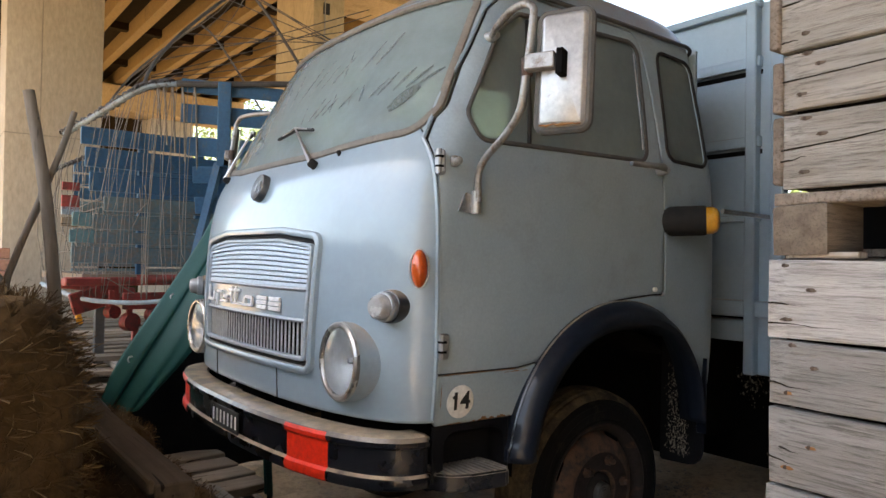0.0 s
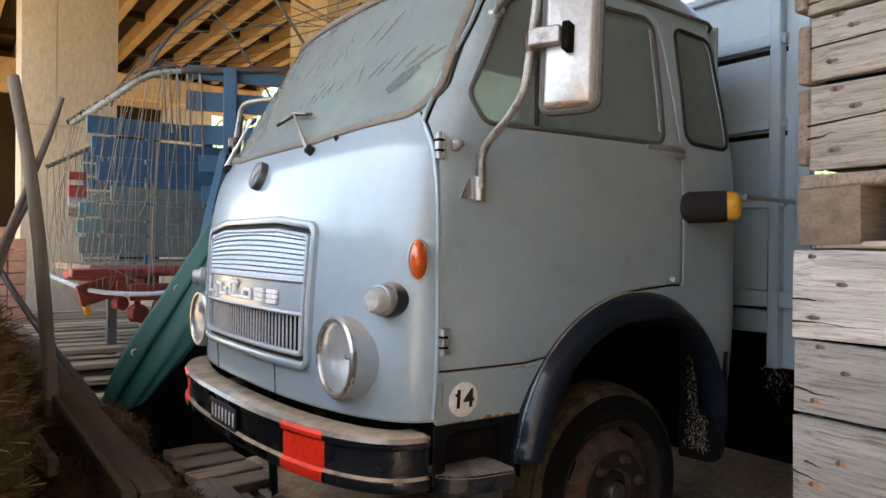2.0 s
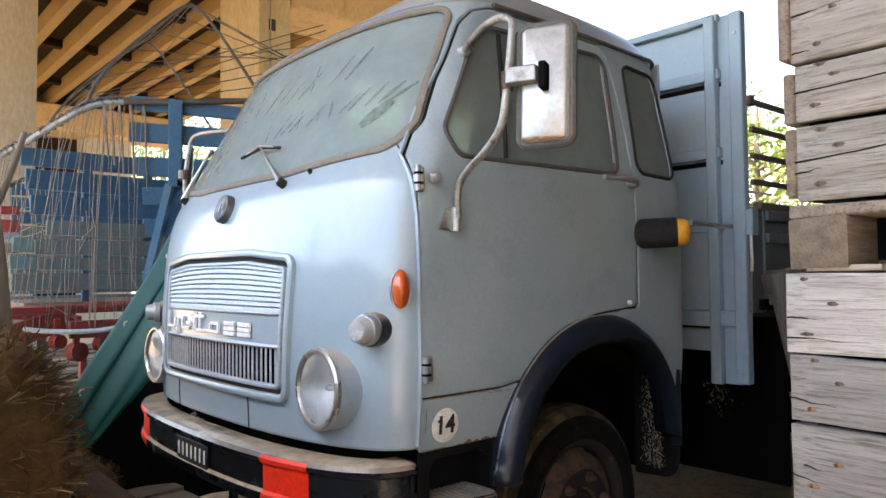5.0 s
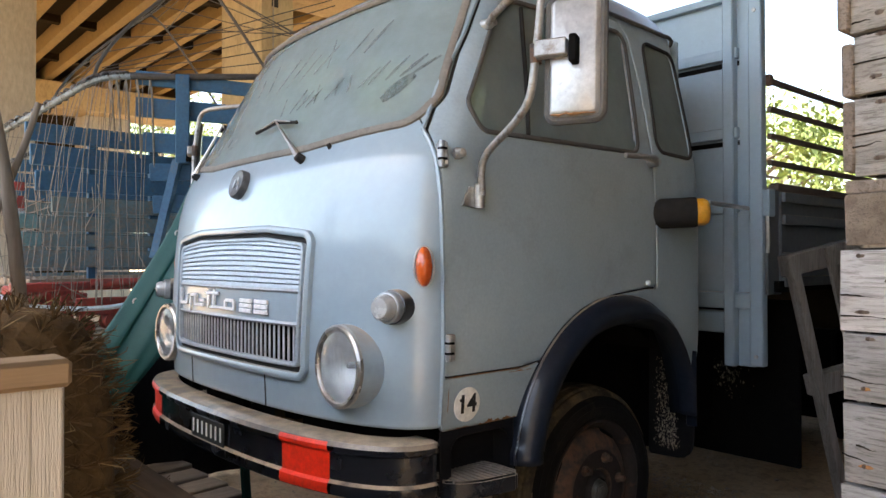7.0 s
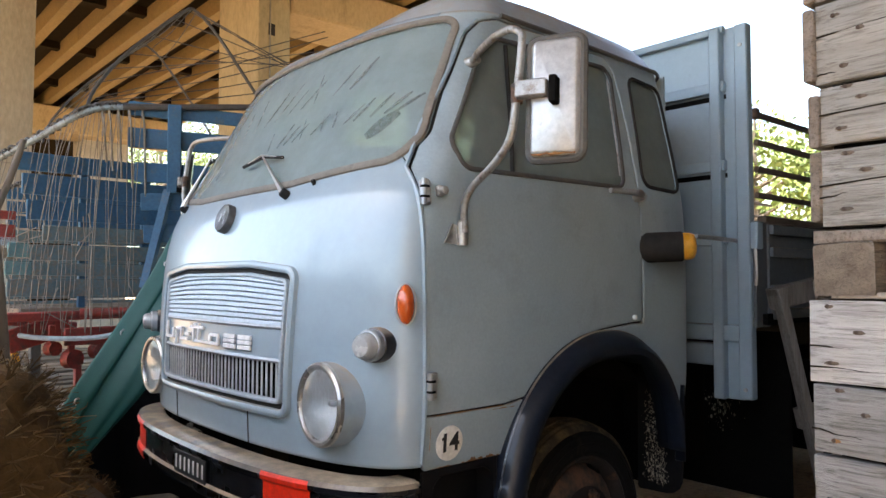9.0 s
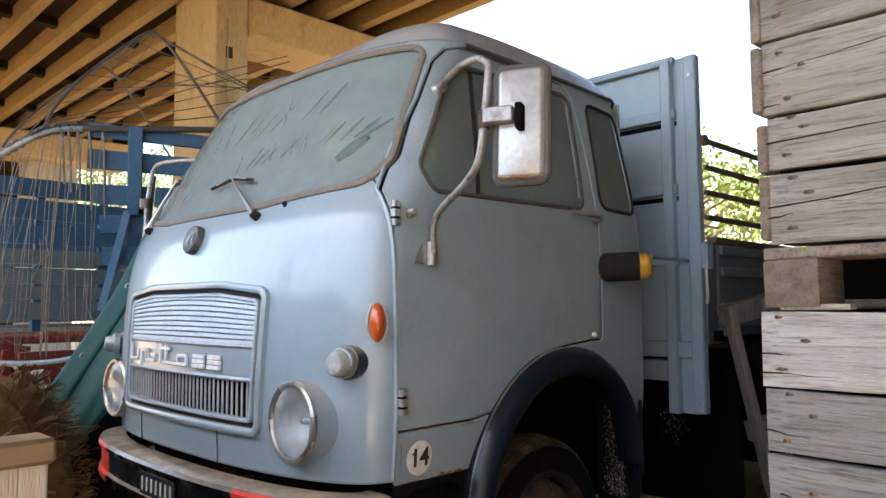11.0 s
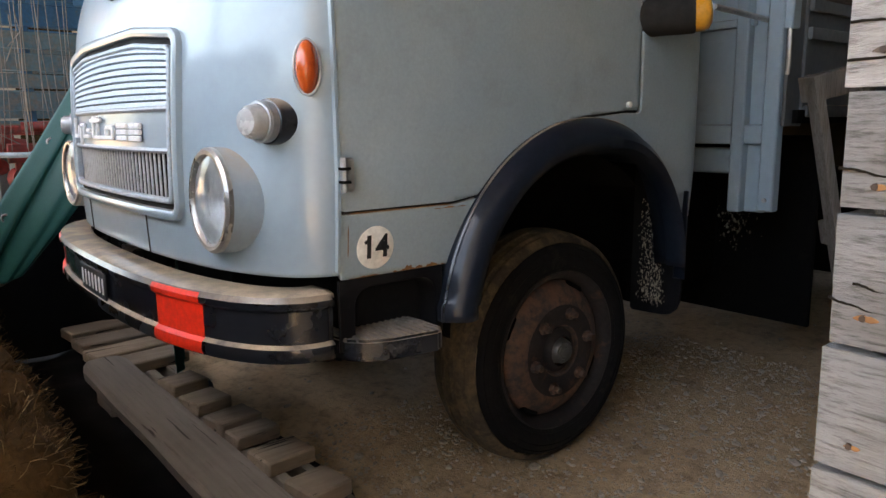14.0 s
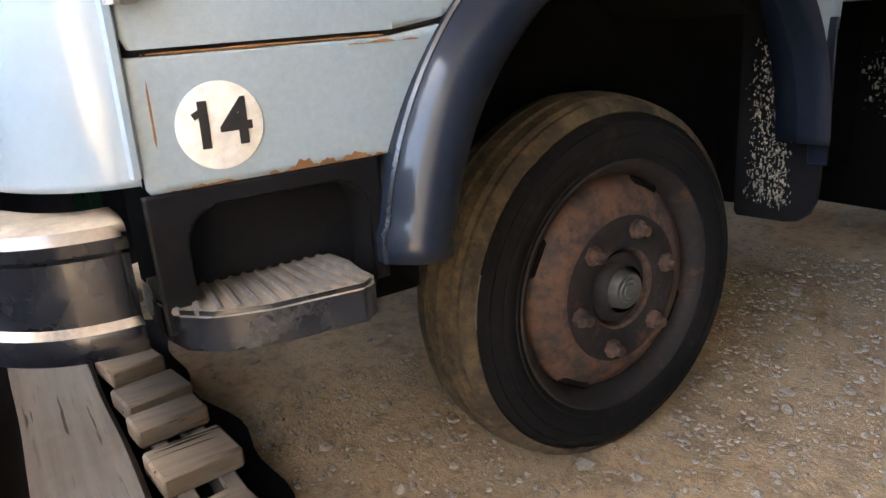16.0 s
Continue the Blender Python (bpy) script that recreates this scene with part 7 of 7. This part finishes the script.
# ---- timber on the ground ----
def plank_pile():
    """Long boards in layers under and beyond the wagon, with bearers between the layers."""
    random.seed(9)
    z = 0.0
    for layer in range(5):
        for y in (-0.9, 0.4, 1.6):
            tagged(part("bearer", boxed((-5.15, y, z + 0.022), (5.0, 0.08, 0.044), rotz(random.uniform(-1, 1)), 0.003), PLANK_X), "grey bearer under stacked boards", "bearer", "timber pile")
        z += 0.044
        for k in range(18 - layer):
            x = -2.78 - k * 0.275 - layer * 0.16 + random.uniform(-0.05, 0.05)
            bm = boxed((x, 0.45 + random.uniform(-0.3, 0.2), z + 0.018 + random.uniform(0, 0.008)), (random.uniform(0.11, 0.21), random.uniform(2.6, 3.2), 0.036), rotz(random.uniform(-4, 4)), 0.004)
            tagged(part("board", bm, random.choice((PLANK_Y, OLD_BOARD, OLD_BOARD))), "grey-brown rough board in a low timber pile", "board", "timber pile")
        z += 0.046


OLD_BOARD = wood("dark_old_board", (0.09, 0.07, 0.05), (0.16, 0.13, 0.10), (0.04, 0.03, 0.022), "y")
plank_pile()

# slatted duckboard and the long plank in front of the wheel
def duckboard():
    t = thing("duckboard", (0.1, 0.39, 0), "dusty slatted timber duckboard lying on the soil", "duckboard")
    random.seed(14)
    for x, w in ((0.60, 0.13), (0.36, 0.125), (0.17, 0.085), (0.02, 0.12), (-0.20, 0.135), (-0.43, 0.13), (-0.80, 0.15), (-0.99, 0.15), (-1.19, 0.16), (-1.40, 0.16)):
        y0, y1 = (0.302, 0.445) if x > -0.6 else (0.17, 0.50)
        y1 += random.uniform(-0.015, 0.015)
        part("slat", boxed((x, (y0 + y1) / 2, 0.112 + random.uniform(-0.005, 0.004)), (w, y1 - y0, 0.046), rotz(7 + random.uniform(-3, 3)), 0.006), PLANK_Y, t)
    for y in (0.345, 0.425):
        part("runner", boxed((-0.42, y, 0.045), (2.2, 0.035, 0.088), None, 0.004), PLANK_X, t)
    p = thing("plank", (0.05, 0.2, 0), "long wide dusty plank lying beside the duckboard", "plank")
    bm = bmesh.new()
    for k in range(25):
        x = -0.86 + k * 0.077
        ya, yb = 0.110 + 0.002 * math.sin(k * 0.7), 0.286 + 0.002 * math.sin(k * 0.9 + 1)
        if k == 0:
            ya, yb = 0.13, 0.27
        ring = [(ya, 0.085), (ya - 0.004, 0.12), (ya + 0.012, 0.136), ((ya + yb) / 2, 0.142), (yb - 0.012, 0.136), (yb, 0.12), (yb, 0.085)]
        ring = [bm.verts.new((x, y, z)) for y, z in ring]
        if k:
            for a in range(7):
                b = (a + 1) % 7
                bm.faces.new((prev[a], prev[b], ring[b], ring[a]))
        else:
            bm.faces.new(ring)
        prev = ring
    bm.faces.new(prev[::-1])
    part("board", bm, PLANK_X, p)
    part("block", boxed((-0.6, 0.2, 0.042), (0.2, 0.14, 0.09), None, 0.004), PLANK_X, p)
    part("block", boxed((0.7, 0.2, 0.042), (0.2, 0.14, 0.09), None, 0.004), PLANK_X, p)


duckboard()


def ground_shade():
    """Crumpled near-black sheet in place of the shade between the bales and the plank."""
    verts, faces, nx, ny = [], [], 80, 22
    for i in range(nx + 1):
        for j in range(ny + 1):
            x = -2.60 + 4.30 * i / nx
            e = 0.02 * math.sin(x * 7) + 0.015 * math.sin(x * 17)
            y = -0.40 + (0.88 + e if x < -0.72 else 0.92 + e if x < 0.72 else 0.56 + e) * j / ny
            z = max(ground_height(x, y), -0.004) + 0.016 + 0.012 * noise.noise(Vector((x * 5, y * 7, 2)))
            verts.append((x, y, z))
    n = ny + 1
    faces = [(i * n + j, (i + 1) * n + j, (i + 1) * n + j + 1, i * n + j + 1) for i in range(nx) for j in range(ny)]
    tagged(raw("plastic_sheet", verts, faces, SHADE_SHEET), "crumpled black sheet on the soil in place of deep shade", "plastic sheet")


ground_shade()

# ---- hay, crate end and poles in front ----
def straw_blades(name, count, place, mat, parent=None, label="", L=(0.04, 0.11), W=0.0016, seed=1):
    random.seed(seed)
    verts, faces = [], []
    for k in range(count):
        p, n = place()
        d = Vector((random.gauss(0, 1), random.gauss(0, 1), random.gauss(0, 0.5)))
        d = (d - n * d.dot(n) * random.uniform(0.4, 1.0)).normalized()
        l = random.uniform(*L)
        s = d.cross(n).normalized() * W
        q = p + d * l + n * random.uniform(0, 0.02)
        mid = (p + q) / 2 + n * random.uniform(0.0, 0.018)
        o = len(verts)
        verts += [p + s, p - s, mid - s, mid + s, q + s * 0.5, q - s * 0.5]
        faces += [(o, o + 1, o + 2, o + 3), (o + 3, o + 2, o + 5, o + 4)]
    return raw(name, verts, faces, mat, parent, label, False)


def bale(cx, cy, z0, sx, sy, h, turn, label, seed, n=5000, pale=0.33):
    t = thing("hay_bale", (cx, cy, z0), label, "hay bale", "hay bales")
    bm = bmesh.new()
    bmesh.ops.create_cube(bm, size=1.0)
    bmesh.ops.subdivide_edges(bm, edges=bm.edges[:], cuts=18, use_grid_fill=True)
    M = Matrix.Translation((cx, cy, z0 + h / 2)) @ turn.to_4x4() @ Matrix.Diagonal((sx, sy, h, 1))
    for v in bm.verts:
        c = v.co
        k = (abs(c.x) * 2) ** 6 + (abs(c.y) * 2) ** 6 + (abs(c.z) * 2) ** 6
        v.co = c * (1.0 / max(1.0, k ** (1 / 6)))
    bm.transform(M)
    for v in bm.verts:
        q = v.co * 7
        v.co += Vector((noise.noise(q + Vector((seed, 0, 0))), noise.noise(q + Vector((0, seed, 5))), noise.noise(q + Vector((9, 0, seed))))) * 0.035
    bm.normal_update()
    fs = [(f.calc_center_median(), f.normal.copy()) for f in bm.faces]
    part("body", bm, STRAW, t, smooth=False)
    straw_blades("loose_straw", n * 3, lambda: random.choice(fs), STRAW, t, "", (0.010, 0.034), 0.0007, seed)
    straw_blades("pale_straw", int(n * pale), lambda: random.choice(fs), STRAW_PALE, t, "paler straw", (0.012, 0.042), 0.0007, seed + 1)
    return t


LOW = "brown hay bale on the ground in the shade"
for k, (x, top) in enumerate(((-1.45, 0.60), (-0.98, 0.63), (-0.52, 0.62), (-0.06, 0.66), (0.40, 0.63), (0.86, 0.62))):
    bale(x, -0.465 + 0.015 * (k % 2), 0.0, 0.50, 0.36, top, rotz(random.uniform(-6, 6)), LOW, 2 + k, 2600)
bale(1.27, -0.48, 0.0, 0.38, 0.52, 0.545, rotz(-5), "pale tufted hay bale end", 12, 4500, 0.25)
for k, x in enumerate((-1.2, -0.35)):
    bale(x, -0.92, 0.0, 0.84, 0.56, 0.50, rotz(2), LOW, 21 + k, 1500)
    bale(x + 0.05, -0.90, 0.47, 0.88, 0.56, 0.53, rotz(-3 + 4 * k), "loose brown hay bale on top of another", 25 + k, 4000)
# Unseen upper bales and their supports, added to keep light off the hay.
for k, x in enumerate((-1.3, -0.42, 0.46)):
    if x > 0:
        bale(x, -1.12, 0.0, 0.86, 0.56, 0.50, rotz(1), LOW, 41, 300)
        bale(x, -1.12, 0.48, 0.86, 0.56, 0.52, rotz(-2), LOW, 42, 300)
    bale(x, -1.12, 0.98, 0.86, 0.56, 0.50, rotz(2), "unseen brown hay bale added to shade the hay in front", 43 + k, 300)
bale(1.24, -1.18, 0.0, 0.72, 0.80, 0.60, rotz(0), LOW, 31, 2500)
bale(1.21, -1.155, 0.57, 0.74, 0.86, 0.570, rotz(4), "loose tufted straw bale behind a timber box", 33, 9000, 0.22)


def hay_box():
    t = thing("timber_box", (1.85, -1.1, 0), "bleached timber box end standing against the hay", "box")
    for k, (y0, y1) in enumerate(((-0.874, -0.950), (-0.953, -1.095), (-1.099, -1.225), (-1.229, -1.365))):
        part("board", boxed((1.848, (y0 + y1) / 2, 0.56 - 0.004 * (k % 2)), (0.018, y0 - y1, 1.118), None, 0.002), BLEACHED, t)
    part("top_rail", boxed((1.846, -1.128, 1.126), (0.036, 0.515, 0.018), rotz(0.5), 0.003), OLD_RAIL, t, "brown splintered top rail")
    part("top_rail", boxed((1.826, -1.124, 1.112), (0.03, 0.50, 0.03), rotz(-0.4), 0.003), OLD_RAIL, t)
    for y in (-0.90, -1.33):
        part("corner_post", boxed((1.815, y, 0.55), (0.04, 0.045, 1.10), None, 0.003), OLD_RAIL, t)


OLD_RAIL = wood("brown_rail", (0.12, 0.085, 0.055), (0.20, 0.145, 0.095), (0.09, 0.06, 0.035), "y")
hay_box()


def poles():
    for k, (a, b, r0, r1, m) in enumerate((((0.0, -0.632, 1.70), (0.0, -0.50, 0.62), 0.017, 0.022, POLE), ((0.0, -0.516, 1.65), (0.0, -0.70, 1.0), 0.009, 0.011, POLE), ((-0.3, -0.565, 1.38), (-0.3, -0.66, 1.0), 0.010, 0.010, POLE),
                                       ((-1.3, -0.60, 1.12), (-0.15, -0.36, 0.66), 0.012, 0.014, PIPE_DARK))):
        a, b = Vector(a), Vector(b)
        mid = [a.lerp(b, t) + Vector((0.01 * math.sin(7 * t + k), 0.014 * math.sin(4 * t + k), 0.006 * math.sin(5 * t))) for t in np.linspace(0, 1, 10)]
        bm = tube(bmesh.new(), mid, [r0 + (r1 - r0) * t for t in np.linspace(0, 1, 10)], 10)
        tagged(part("pole", bm, m), "weathered grey pole leaning on the hay bales", "pole", "leaning poles")
    # boarded frame laid along the bales
    t = thing("ladder", (0.0, -0.46, 0.62), "long narrow brown timber ladder lying on hay bales", "ladder")
    def bar(name, p, q, w, h, mat):
        p, q = Vector(p), Vector(q)
        d = q - p
        turn = d.to_track_quat("X", "Z").to_matrix()
        part(name, boxed((p + q) / 2, (d.length, w, h), turn, 0.004), mat, t)
    bar("rail", (0.975, -0.452, 0.700), (-1.95, -0.475, 0.755), 0.085, 0.040, OLD_PANEL)
    bar("lip", (0.970, -0.500, 0.716), (-1.94, -0.540, 0.772), 0.016, 0.030, OLD_PANEL)
    for x in (0.1, -0.7, -1.5):
        bar("rung", (x, -0.46, 0.69), (x, -0.60, 0.69), 0.03, 0.02, OLD_PANEL)
    bar("rail", (0.60, -0.585, 0.690), (-1.9, -0.72, 0.75), 0.026, 0.045, OLD_PANEL)


OLD_PANEL = wood("dull_brown_board", (0.075, 0.058, 0.042), (0.125, 0.098, 0.072), (0.04, 0.03, 0.02), "x")
poles()

# ---- stack of hollow bricks by the far pillar ----
def brick_stack():
    t = thing("brick_stack", (-6.0, -0.3, 0), "stack of reddish hollow bricks on the soil", "brick stack")
    random.seed(51)
    me = None
    for row in range(12):
        for col in range(4):
            if row == 11 and col > 2:
                continue
            c = (-6.0 + random.uniform(-0.012, 0.012), -0.66 + col * 0.165 + random.uniform(-0.004, 0.004), 0.057 + row * 0.1145)
            if me is None:
                bm = boxed((0, 0, 0), (0.25, 0.158, 0.108), None, 0.006)
                ob = part("brick", bm, BRICK, t)
                me = ob.data
            else:
                ob = mesh_object("brick", me, BRICK, t, "", False)
            ob.matrix_parent_inverse = Matrix.Translation(-Vector(t.location))
            ob.location = c
            ob.rotation_euler = (0, 0, radians(random.uniform(-2, 2)))


brick_stack()
